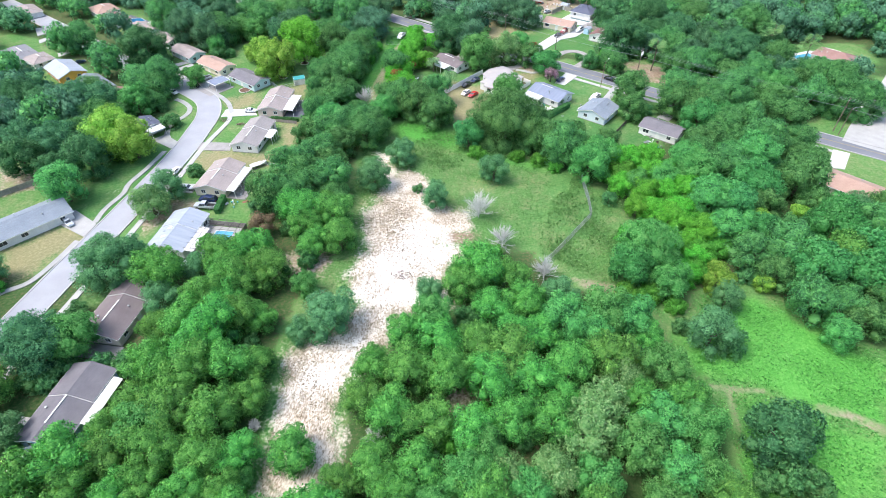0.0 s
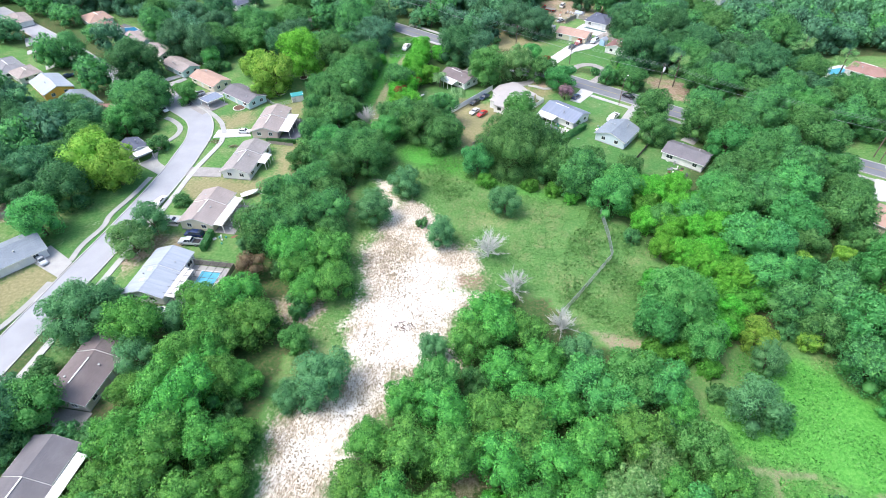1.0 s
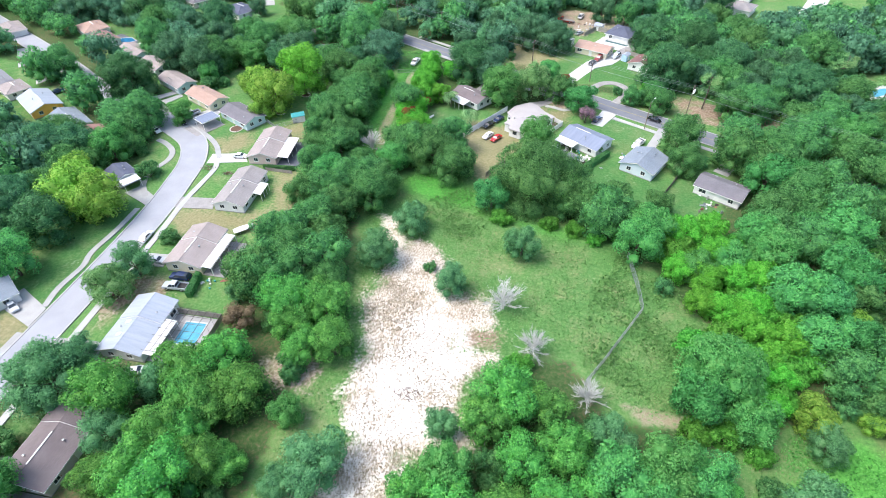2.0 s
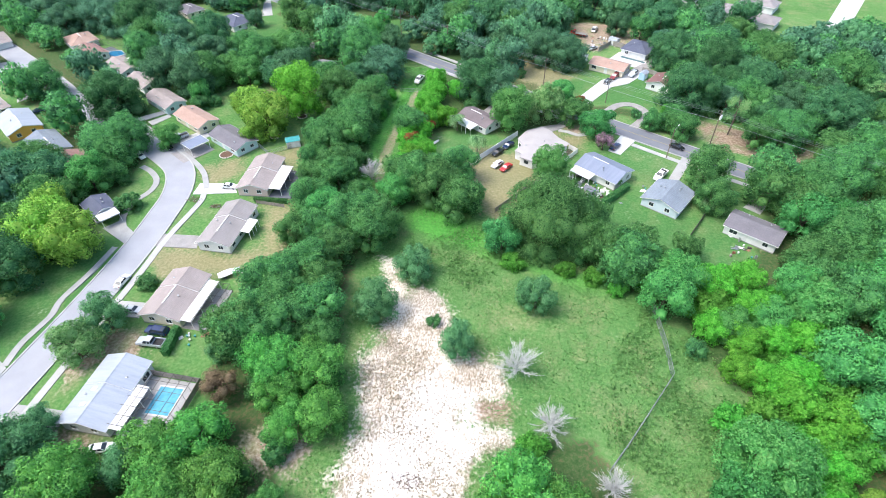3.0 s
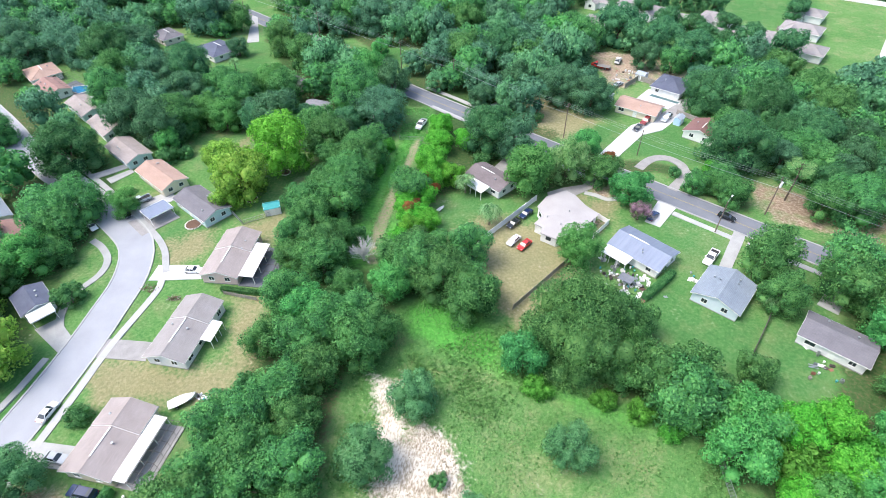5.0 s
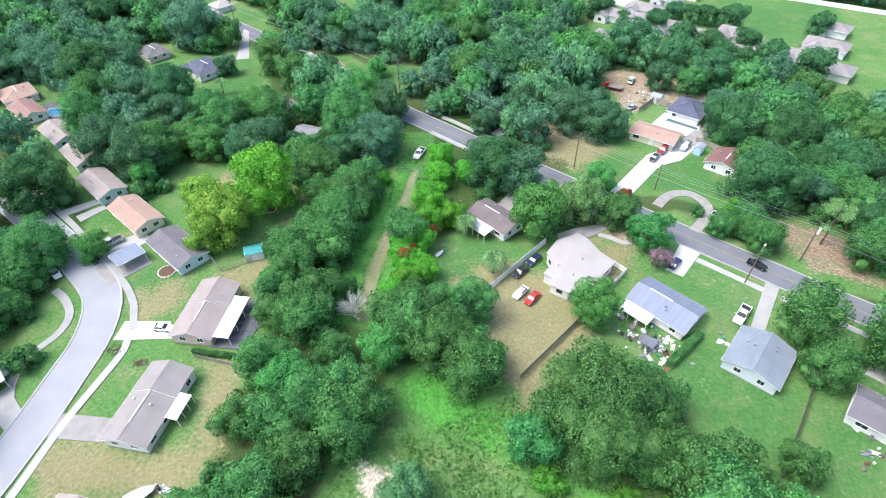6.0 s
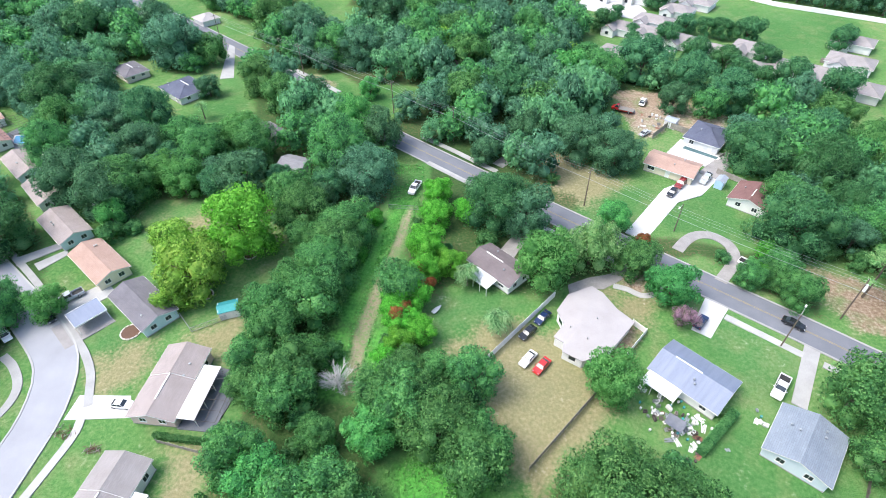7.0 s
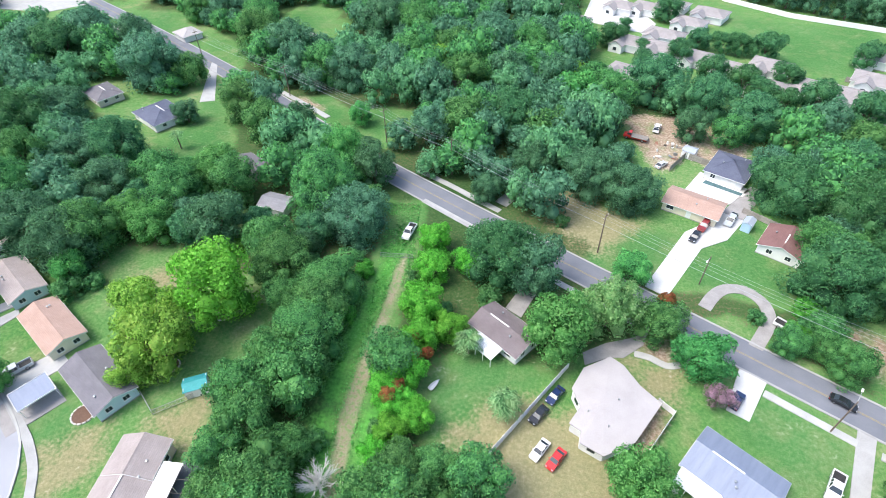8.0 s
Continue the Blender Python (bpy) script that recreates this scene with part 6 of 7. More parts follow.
pave("patio", [(-74.4, 84.4), (-64.2, 84.4), (-64.2, 96.2), (-74.4, 96.2)], CONCRETE, "pale concrete pool deck behind the house", "patio", 0.05)
pave("patio", [(-76.6, 151.6), (-70.4, 152.2), (-69.6, 163.8), (-75.6, 164.6)], DARK_DECK, "bluish grey floor of a screened patio", "patio", 0.05)
pave("patio", [(-74.8, 107.6), (-69.6, 107.6), (-69.6, 119.0), (-74.8, 119.0)], OLD_CONCRETE, "brownish floor of a screened patio", "patio", 0.05)
pave("patio", [(101, 218), (98.5, 226), (111, 233), (115, 226)], WHITE_CONCRETE, "white pool deck beside a red-roofed house", "patio")

pave("driveway", [(-217.1, 214.2), (-213.2, 216.9), (-206.8, 210.6), (-209.6, 206.1)], CONCRETE, "pale concrete driveway beside the street")
pave("driveway", [(-205.7, 201.9), (-203.1, 208.2), (-200.4, 205.7), (-202.6, 198.6)], CONCRETE, "pale concrete driveway beside the street")
pave("driveway", [(-188.0, 190.4), (-185.0, 197.9), (-181.0, 195.4), (-184.7, 186.7)], CONCRETE, "pale concrete driveway beside the street")
pave("driveway", [(-132.1, 182.4), (-128.0, 188.0), (-126.4, 186.7), (-129.3, 180.7)], CONCRETE, "pale concrete driveway beside the street")

# shade under the cage is put into the deck colour
pave("patio", [(-186.5, 229.5), (-184.5, 236), (-171, 229.5), (-173.5, 223.5)], DARK_DECK, "dark deck inside a pool cage, shade in its colour", "patio", 0.05)
pave("driveway", [(92.0, 155.8), (96.0, 154.2), (91.2, 145.2), (87.0, 145.7)], WHITE_CONCRETE, "white concrete driveway off the main road")
pave("sidewalk", [(87.3, 158.0), (91.8, 155.4), (91.3, 154.1), (86.9, 156.7)], CONCRETE, "pale concrete sidewalk along the main road", "sidewalk")


def pool(pts, label, water=None):
    p = root("pool", pose(0, 0, 0), label, "pool", "pools")
    c = [sum(q[i] for q in pts) / len(pts) for i in (0, 1)]
    rim = [(c[0] + (x - c[0]) * 1.12, c[1] + (y - c[1]) * 1.12) for x, y in pts]
    bm = bmesh.new()
    n = len(pts)
    inner, outer = [bm.verts.new((x, y, 0.13)) for x, y in pts], [bm.verts.new((x, y, 0.13)) for x, y in rim]
    low = [bm.verts.new((x, y, 0.0)) for x, y in rim]
    for i in range(n):
        k = (i + 1) % n
        bm.faces.new((inner[i], inner[k], outer[k], outer[i]))
        bm.faces.new((outer[i], outer[k], low[k], low[i]))
    part("coping", bm, WHITE_CONCRETE, p)
    part("water", slab(bmesh.new(), [(x, y, 0.1) for x, y in pts], 0.05), water or WATER, p, "still pool water")


pool([(-70.8, 89.0), (-66.4, 89.2), (-66.6, 94.6), (-71.0, 94.4)], "rectangular turquoise swimming pool under a screen cage")
pool([(-181.6, 231.0), (-177.4, 232.6), (-173.4, 229.6), (-176, 226.8), (-179.4, 227.6)], "blue kidney-shaped pool inside a dark cage", DARK_WATER)
pool([(103.4, 222.2), (102.2, 226.2), (109.2, 229.8), (110.6, 226.4)], "turquoise pool on a white deck")
pool([(-100.5, 331), (-99.5, 334.5), (-93.5, 333.6), (-94.5, 330)], "round turquoise above-ground pool")
pool([(17.4, 257.8), (18.4, 259.2), (26.6, 254.6), (25.8, 253.4)], "narrow pool with dark edge in a white deck", MURKY_WATER)


def cage(x, y, w, d, angle, h, label):
    c = root("pool_cage", pose(x, y, 0, 0, 0, angle), label, "pool cage")
    n, k = max(2, round(w / 2)), max(2, round(d / 2))
    for i in range(n + 1):
        px = -w / 2 + w * i / n
        part("frame_bar", tube(bmesh.new(), [(px, -d / 2, -0.1), (px, -d / 2, h), (px, d / 2, h), (px, d / 2, -0.1)], [0.045] * 4, 4), BRONZE, c)
    for i in range(k + 1):
        py = -d / 2 + d * i / k
        part("frame_bar", tube(bmesh.new(), [(-w / 2, py, -0.1), (-w / 2, py, h), (w / 2, py, h), (w / 2, py, -0.1)], [0.045] * 4, 4), BRONZE, c)


cage(-69.3, 90.4, 9.6, 11, 0, 2.6, "bronze-framed screen cage over the pool")
cage(-182, 232.6, 14, 9, 150, 3.0, "dark screen cage round a blue pool")


# ---- fences ----
def fence_line(pts, gap):
    for (ax, ay), (bx, by) in zip(pts, pts[1:]):
        L = math.hypot(bx - ax, by - ay)
        n = max(1, round(L / gap))
        for i in range(n):
            yield ax + (bx - ax) * i / n, ay + (by - ay) * i / n, L / n, math.degrees(math.atan2(by - ay, bx - ax))


def chain_fence(pts, label, h=1.5, gap=3.0):
    f = root("chain_link_fence", pose(0, 0, 0), label, "fence", "fences")
    post = None
    wires = {}
    for x, y, L, a in list(fence_line(pts, gap)) + [(*pts[-1], 0, 0)]:
        m = pose(x, y, 0, 0, 0, a)
        post = again(post, m, f) if post else part("post", tube(bmesh.new(), [(0, 0, -0.2), (0, 0, h + 0.06)], [0.05, 0.05], 6), GALVANISED, f, "", m)
        if L:
            key = round(L, 2)
            if key not in wires:
                bm = bmesh.new()
                for z in (0.08, h):
                    tube(bm, [(0, 0, z), (L, 0, z)], [0.045, 0.045], 4)
                k = int(L / 0.22)
                for j in range(k):
                    u = L * j / k
                    v = min(u + h * 0.45, L)
                    tube(bm, [(u, 0, 0.08), (v, 0, 0.08 + (v - u) / 0.45)], [0.014, 0.014], 3)
                    tube(bm, [(L - u, 0, 0.08), (L - v, 0, 0.08 + (v - u) / 0.45)], [0.014, 0.014], 3)
                wires[key] = part("mesh_panel", bm, GALVANISED, f, "", m)
            else:
                again(wires[key], m, f)


def board_fence(pts, material, label, h=1.8, gap=2.4, rails=True):
    f = root("board_fence", pose(0, 0, 0), label, "fence", "fences")
    post, panels = None, {}
    for x, y, L, a in list(fence_line(pts, gap)) + [(*pts[-1], 0, 0)]:
        m = pose(x, y, 0, 0, 0, a)
        post = again(post, m, f) if post else part("post", boxed(-0.07, 0.07, -0.07, 0.07, -0.2, h + 0.12), material, f, "", m)
        if L:
            key = round(L, 2)
            if key not in panels:
                bm = bmesh.new()
                n = max(3, int(L / 0.3)) * 2
                rows = []
                for j in range(n + 1):
                    u, e = 0.07 + (L - 0.14) * j / n, 0.025 if (j // 2) % 2 else 0.0
                    top = h - 0.015 * ((j // 2 * 7) % 3)
                    rows.append([bm.verts.new(q) for q in ((u, -0.03 - e, 0.05), (u, 0.03 - e, 0.05), (u, 0.03 - e, top), (u, -0.03 - e, top))])
                for a1, b1 in zip(rows, rows[1:]):
                    for k in range(4):
                        bm.faces.new((a1[k], a1[(k + 1) % 4], b1[(k + 1) % 4], b1[k]))
                bm.faces.new(rows[0])
                bm.faces.new(rows[-1][::-1])
                panels[key] = part("panel", bm, material, f, "", m)
            else:
                again(panels[key], m, f)


chain_fence([(18.3, 129.4), (19.7, 120), (20.2, 113.2), (12.0, 98.9), (8.6, 93.4)], "galvanised chain-link fence crossing the weedy field", 1.9)
chain_fence([(-90.9, 175.2), (-85.5, 171.2), (-78.6, 176.8)], "low chain-link fence round a backyard", 1.2)
chain_fence([(-57.6, 216.6), (-54.6, 216.8), (-50.2, 217.2)], "chain-link gate line across the grass lane", 1.2)
board_fence([(-29.3, 171.2), (-15.3, 193.8)], VINYL, "white weathered board fence beside parked cars")
board_fence([(-6.6, 172.4), (-8.7, 169.2), (-17.4, 155.8)], WOOD_GREY, "grey weathered board fence along a dry yard", 1.5)
board_fence([(36.6, 170.2), (32.5, 161.6), (24.2, 145.6)], WOOD_DARK, "dark board fence between two lawns", 1.1)
board_fence([(0.0, 189.2), (2.4, 187.2), (-2.4, 179.4)], VINYL, "white board fence beside the white-roofed house", 1.5)
board_fence([(-74.4, 96.4), (-64, 96.5), (-63.8, 84)], WOOD_GREY, "grey board fence round the pool deck", 1.6)
board_fence([(-138, 96), (-129.5, 106.4)], WOOD_GREY, "grey board fence behind the long house", 1.7)
board_fence([(9.6, 262.0), (14.4, 269.4), (20.4, 266)], WOOD_GREY, "grey board fence round a work yard", 1.8)
board_fence([(24.8, 246.6), (31.6, 241.6)], WOOD_GREY, "grey board fence between two yards", 1.6)
board_fence([(-78.4, 148.8), (-70.6, 148.4)], WOOD_GREY, "low wooden fence with a clipped hedge", 1.0)
board_fence([(47.5, 404.5), (71, 386.0), (102, 373.4), (150, 352)], VINYL, "long white wall behind a green field", 2.0, 5.0)
board_fence([(72.6, 326), (80, 322)], WOOD_GREY, "grey board fence behind tract houses", 1.8)


# ---- vehicles ----
def paint(name, c, rough=0.25):
    m, nodes, links, bsdf = node_material(name)
    bsdf.inputs["Base Color"].default_value = (*c, 1)
    bsdf.inputs["Roughness"].default_value = rough
    bsdf.inputs["Coat Weight"].default_value = 0.5
    return m


PAINT = {"red": paint("red_car_paint", (0.5, 0.03, 0.03)), "white": paint("white_car_paint", (0.75, 0.75, 0.76)), "blue": paint("blue_car_paint", (0.014, 0.028, 0.085)),
         "black": paint("black_car_paint", (0.015, 0.017, 0.02)), "silver": paint("silver_car_paint", (0.42, 0.45, 0.48)), "grey": paint("grey_car_paint", (0.2, 0.2, 0.2)), "maroon": paint("maroon_car_paint", (0.22, 0.03, 0.03))}


def prism(profile, low, high, z0, z1):
    """A side profile (x, z) drawn out across y, narrower towards the top."""
    bm = bmesh.new()
    def half(z):
        t = min(1, max(0, (z - z0) / (z1 - z0)))
        return low + (high - low) * t
    a = [bm.verts.new((x, -half(z), z)) for x, z in profile]
    b = [bm.verts.new((x, half(z), z)) for x, z in profile]
    bm.faces.new(a)
    bm.faces.new(b[::-1])
    n = len(profile)
    for i in range(n):
        bm.faces.new((a[i], b[i], b[(i + 1) % n], a[(i + 1) % n]))
    return bm


def wheel(v, x, y, r):
    bm = tube(bmesh.new(), [(x, y - 0.11, r), (x, y - 0.08, r), (x, y + 0.08, r), (x, y + 0.11, r)], [r * 0.86, r, r, r * 0.86], 14)
    w = part("wheel", bm, RUBBER, v)
    s = 1 if y > 0 else -1
    part("rim", tube(bmesh.new(), [(x, y + s * 0.06, r), (x, y + s * 0.125, r)], [r * 0.62, r * 0.55], 10), RIM, w)


def vehicle(kind, colour, x, y, angle, label, size=1.0):
    v = root("pickup_truck" if kind == "pickup" else "car", pose(x, y, 0.06, 0, 0, angle) @ Matrix.Scale(size, 4), label, "truck" if kind == "pickup" else "car", "vehicles")
    p = PAINT[colour]
    if kind == "pickup":
        L, w, r = 5.6, 0.97, 0.38
        body = [(-2.8, 0.45), (2.7, 0.42), (2.8, 0.7), (2.72, 1.02), (1.45, 1.14), (-0.55, 1.14), (-0.55, 0.75), (-2.8, 0.75)]
        cab = [(1.35, 1.12), (0.75, 1.78), (-0.45, 1.8), (-0.55, 1.12)]
    elif kind == "suv":
        L, w, r = 4.7, 0.93, 0.36
        body = [(-2.35, 0.42), (2.3, 0.4), (2.38, 0.7), (2.25, 0.98), (1.2, 1.1), (-2.3, 1.1), (-2.38, 0.8)]
        cab = [(1.2, 1.08), (0.55, 1.68), (-1.95, 1.72), (-2.28, 1.08)]
    else:
        L, w, r = 4.6, 0.9, 0.33
        body = [(-2.3, 0.36), (2.25, 0.34), (2.32, 0.58), (2.15, 0.8), (1.0, 0.95), (-1.55, 0.98), (-2.25, 0.93), (-2.32, 0.62)]
        cab = [(1.05, 0.93), (0.35, 1.4), (-0.95, 1.42), (-1.75, 0.95)]
    bm = prism(body, w, w * 0.95, 0.4, 1.15)
    bmesh.ops.bevel(bm, geom=list(bm.edges), offset=0.07, segments=2, affect="EDGES")
    part("body", bm, p, v, smooth=False)
    z0, z1 = cab[0][1], cab[1][1]
    bm = prism(cab, w * 0.92, w * 0.72, z0, z1)
    bmesh.ops.bevel(bm, geom=list(bm.edges), offset=0.04, segments=1, affect="EDGES")
    part("cabin_glass", bm, GLASS, v, "dark tinted glass")
    (x1, _), (x2, _) = cab[1], cab[2]
    part("roof", boxed(x2 - 0.06, x1 + 0.04, -w * 0.73, w * 0.73, z1 - 0.06, z1 + 0.03, bevel=0.03), p, v)
    for s in (-1, 1):
        xm = 0.5 * (x1 + x2)
        part("pillar", tube(bmesh.new(), [(xm, s * w * 0.925, z0), (xm, s * w * 0.735, z1)], [0.05, 0.05], 4), p, v)
        part("pillar", tube(bmesh.new(), [(cab[0][0] - 0.02, s * w * 0.9, z0), (x1, s * w * 0.72, z1)], [0.045, 0.045], 4), p, v)
        part("pillar", tube(bmesh.new(), [(cab[3][0] + 0.04, s * w * 0.9, z0), (x2, s * w * 0.72, z1)], [0.05, 0.05], 4), p, v)
        part("mirror", boxed(cab[0][0] - 0.35, cab[0][0] - 0.2, s * (w + 0.08) - 0.09, s * (w + 0.08) + 0.09, z0, z0 + 0.15, bevel=0.02), p, v)
        part("headlight", boxed(L / 2 - 0.14, L / 2 - 0.02, s * w * 0.7 - 0.18, s * w * 0.7 + 0.18, 0.62, 0.78, bevel=0.02), LAMP_CLEAR, v)
        part("taillight", boxed(-L / 2 - 0.02, -L / 2 + 0.08, s * w * 0.75 - 0.15, s * w * 0.75 + 0.15, 0.68, 0.86, bevel=0.02), LAMP_RED, v)
        for wx in (-L * 0.29, L * 0.31):
            wheel(v, wx, s * (w - 0.1), r)
    part("bumper", boxed(L / 2 - 0.1, L / 2 + 0.06, -w * 0.9, w * 0.9, 0.36, 0.55, bevel=0.04), p, v)
    part("bumper", boxed(-L / 2 - 0.06, -L / 2 + 0.1, -w * 0.9, w * 0.9, 0.38, 0.58, bevel=0.04), RIM if kind == "pickup" else p, v)
    if kind == "pickup":
        part("bed_floor", boxed(-2.7, -0.6, -w * 0.85, w * 0.85, 0.74, 0.8), RUBBER, v)
        for s in (-1, 1):
            part("bed_side", boxed(-2.78, -0.55, s * w * 0.93 - 0.06, s * w * 0.93 + 0.06, 0.7, 1.14, bevel=0.02), p, v)
        part("tailgate", boxed(-2.8, -2.7, -w * 0.88, w * 0.88, 0.7, 1.12, bevel=0.02), p, v)
    return v


for kind, colour, x, y, a, label in (
        ("sedan", "red", -16.8, 175.6, 239, "red compact car parked on dry grass"),
        ("sedan", "white", -19.4, 176.7, 240, "white sedan parked on dry grass"),
        ("sedan", "blue", -17.4, 187.2, 238, "dark blue sedan parked along a white fence"),
        ("sedan", "black", -20.0, 182.9, 236, "black sedan parked along a white fence"),
        ("pickup", "white", -53.0, 225.4, 262, "white pickup parked at the end of the grass lane"),
        ("pickup", "white", 24.5, 178.9, 240, "white pickup parked on a lawn by the blue house"),
        ("sedan", "black", 30.6, 194.6, -30, "black sedan on the main road"),
        ("sedan", "blue", 13.1, 191.8, 58, "dark blue car parked under a pink myrtle"),
        ("pickup", "white", 26.0, 210.0, -36, "white pickup in the looping drive"),
        ("suv", "maroon", 14.9, 239.3, 240, "maroon car parked on a white driveway"),
        ("sedan", "black", 12.2, 234.9, 241, "black car parked on a white driveway"),
        ("suv", "silver", 21.3, 242.3, 240, "silver van parked beside the house"),
        ("sedan", "silver", 7.6, 264.0, 50, "pale blue car in a dirt work yard"),
        ("suv", "white", 8.3, 283.6, 74, "white van among trees in a dirt yard"),
        ("pickup", "silver", -78.3, 102.8, 183, "silver pickup with open bed on a dirt lawn"),
        ("suv", "blue", -78.8, 105.6, 180, "dark blue car parked beside a pickup"),
        ("sedan", "white", -94.6, 116.8, 90, "white car parked at the street edge"),
        ("sedan", "silver", -87.2, 109.8, 0, "light car in the driveway of the cream house"),
        ("sedan", "black", -86.4, 81.6, 70, "dark car parked in the shade of an oak"),
        ("sedan", "white", -73.6, 81.6, 20, "white car beside the metal-roofed house"),
        ("sedan", "silver", -109.4, 91.6, -31, "silver car parked before a garage"),
        ("pickup", "silver", -115.9, 174.5, 235, "silver pickup in a driveway between houses"),
        ("sedan", "white", -121.6, 163.2, -30, "white car parked in the shaded street"),
        ("sedan", "black", -116.2, 169.0, -32, "dark car parked at the street edge"),
        ("sedan", "blue", -171.7, 182.2, 52, "blue car in a driveway"),
        ("sedan", "white", -88.6, 153.8, 5, "white car at the end of a white driveway")):
    vehicle(kind, colour, x, y, a, label, 0.9 if kind == "sedan" else 1.0)


def flatbed(x, y, angle):
    v = root("flatbed_truck", pose(x, y, 0.06, 0, 0, angle), "red flatbed truck standing in a dirt yard", "truck", "vehicles")
    bm = prism([(-3.4, 0.6), (3.3, 0.55), (3.4, 1.2), (2.6, 1.35), (1.4, 1.4), (1.3, 0.9), (-3.4, 0.9)], 1.0, 0.95, 0.5, 1.5)
    part("body", bm, PAINT["red"], v)
    part("cabin_glass", prism([(2.5, 1.32), (2.0, 2.0), (1.3, 2.05), (1.2, 1.32)], 0.92, 0.78, 1.3, 2.05), GLASS, v)
    part("roof", boxed(1.2, 2.05, -0.8, 0.8, 2.0, 2.1, bevel=0.03), PAINT["red"], v)
    part("bed_floor", boxed(-3.5, 1.1, -1.15, 1.15, 0.95, 1.1), WOOD_GREY, v)
    for s in (-1, 1):
        for wx in (-2.2, 2.3):
            wheel(v, wx, s * 0.9, 0.45)


flatbed(1.7, 277.3, 161)

# ---- power line and lamps ----
POLES = [(-156, 311.5, 11), (-110, 287.6, 11), (-69.5, 264.2, 11), (-47.6, 251.0, 11), (-9.6, 226.4, 11), (40.2, 198.2, 11), (96, 167.4, 11), (146, 141.0, 11)]


def power_pole(x, y, h, transformer):
    p = root("power_pole", pose(x, y, 0, 0, 0, -30), "tall brown wooden power pole with a crossarm", "power pole", "power poles")
    part("pole", tube(bmesh.new(), [(0, 0, -0.3), (0, 0, h)], [0.17, 0.11], 8), WOOD_POLE, p)
    part("crossarm", boxed(-0.06, 0.06, -1.1, 1.1, h - 0.9, h - 0.76), WOOD_POLE, p)
    for yy in (-1.0, 0.0, 1.0):
        part("insulator", tube(bmesh.new(), [(0, yy, h - 0.76), (0, yy, h - 0.55)], [0.05, 0.04], 6), TRIM, p)
    if transformer:
        for s in (-0.38, 0.38):
            part("transformer", tube(bmesh.new(), [(0.3, s, h - 2.6), (0.3, s, h - 1.5), (0.3, s, h - 1.42)], [0.26, 0.26, 0.12], 10), TRIM, p, "pale grey transformer can")


for i, (x, y, h) in enumerate(POLES):
    power_pole(x, y, h, i == 5)
bm = bmesh.new()
for (ax, ay, ah), (bx, by, bh) in zip(POLES, POLES[1:]):
    for off, dz, rad in ((-1.0, -0.55, 0.022), (0.0, -0.55, 0.022), (1.0, -0.55, 0.022), (0.1, -3.2, 0.045)):
        ox, oy = 0.5 * off, 0.866 * off
        pts = []
        for k in range(9):
            t = k / 8
            pts.append((ax + (bx - ax) * t + ox, ay + (by - ay) * t + oy, ah + (bh - ah) * t + dz - 1.1 * 4 * t * (1 - t) * (0.6 if rad > 0.03 else 1)))
        tube(bm, pts, [rad] * 9, 3)
tagged(part("power_lines", bm, GALVANISED), "sagging electric wires along the road", "power line", kind="stuff")


def street_lamp(x, y, angle, h=9.0):
    p = root("street_lamp", pose(x, y, 0, 0, 0, angle), "street lamp on a dark pole with a bracket arm", "street lamp", "street lamps")
    part("pole", tube(bmesh.new(), [(0, 0, -0.2), (0, 0, h)], [0.14, 0.1], 8), WOOD_POLE, p)
    part("arm", tube(bmesh.new(), [(0, 0, h - 0.5), (0.9, 0, h + 0.1), (2.2, 0, h + 0.3)], [0.05, 0.045, 0.04], 6), GALVANISED, p)
    part("lamp_head", boxed(2.0, 2.75, -0.16, 0.16, h + 0.22, h + 0.4, bevel=0.06), TRIM, p, "pale grey lamp head")


street_lamp(27.1, 188.9, 60)
street_lamp(96.6, 165.0, 5)
street_lamp(11.2, 220.0, 240, 8)


# ---- sheds and small structures ----
def shed(x, y, w, d, angle, roof_material, wall_material, label, h=2.1, rise=0.6):
    s = root("shed", pose(x, y, 0, 0, 0, angle), label, "shed", "sheds")
    for k in (-1, 1):
        part("wall", boxed(-w / 2, w / 2, k * d / 2 - 0.05, k * d / 2 + 0.05, -0.1, h), wall_material, s)
        part("wall", boxed(k * w / 2 - 0.05, k * w / 2 + 0.05, -d / 2 + 0.05, d / 2 - 0.05, -0.1, h + rise * 0.5), wall_material, s)
    for k in (-1, 1):
        part("roof_slope", slab(bmesh.new(), [(-w / 2 - 0.2, k * (d / 2 + 0.2), h), (w / 2 + 0.2, k * (d / 2 + 0.2), h), (w / 2 + 0.2, 0, h + rise), (-w / 2 - 0.2, 0, h + rise)][::k], 0.08), roof_material, s)
    part("door", boxed(-0.6, 0.6, -d / 2 - 0.09, -d / 2 - 0.05, 0.05, 1.9), TRIM, s)


TEAL = surface("teal_roof_sheet", (0.03, 0.25, 0.26), (0.06, 0.34, 0.34), 1, 8, 0.6)
RUSTY = surface("rusty_red_sheet", (0.22, 0.09, 0.06), (0.34, 0.16, 0.12), 1, 8, 0.8)
shed(-80.2, 177.2, 3.8, 2.8, 30, TEAL, WALLS["white"], "small white shed with a teal roof")
shed(-71.8, 209.0, 5.0, 3.0, 20, RUSTY, WALLS["beige"], "low shed with a rusty red roof under trees")
shed(15.6, 270.6, 3.2, 3.2, -30, ROOFS["metal"], WALLS["white"], "small white shed in a work yard")
shed(-128.4, 202.6, 4.6, 3.2, 150, WHITE_METAL, WALLS["white"], "white flat-roofed shed behind a house")
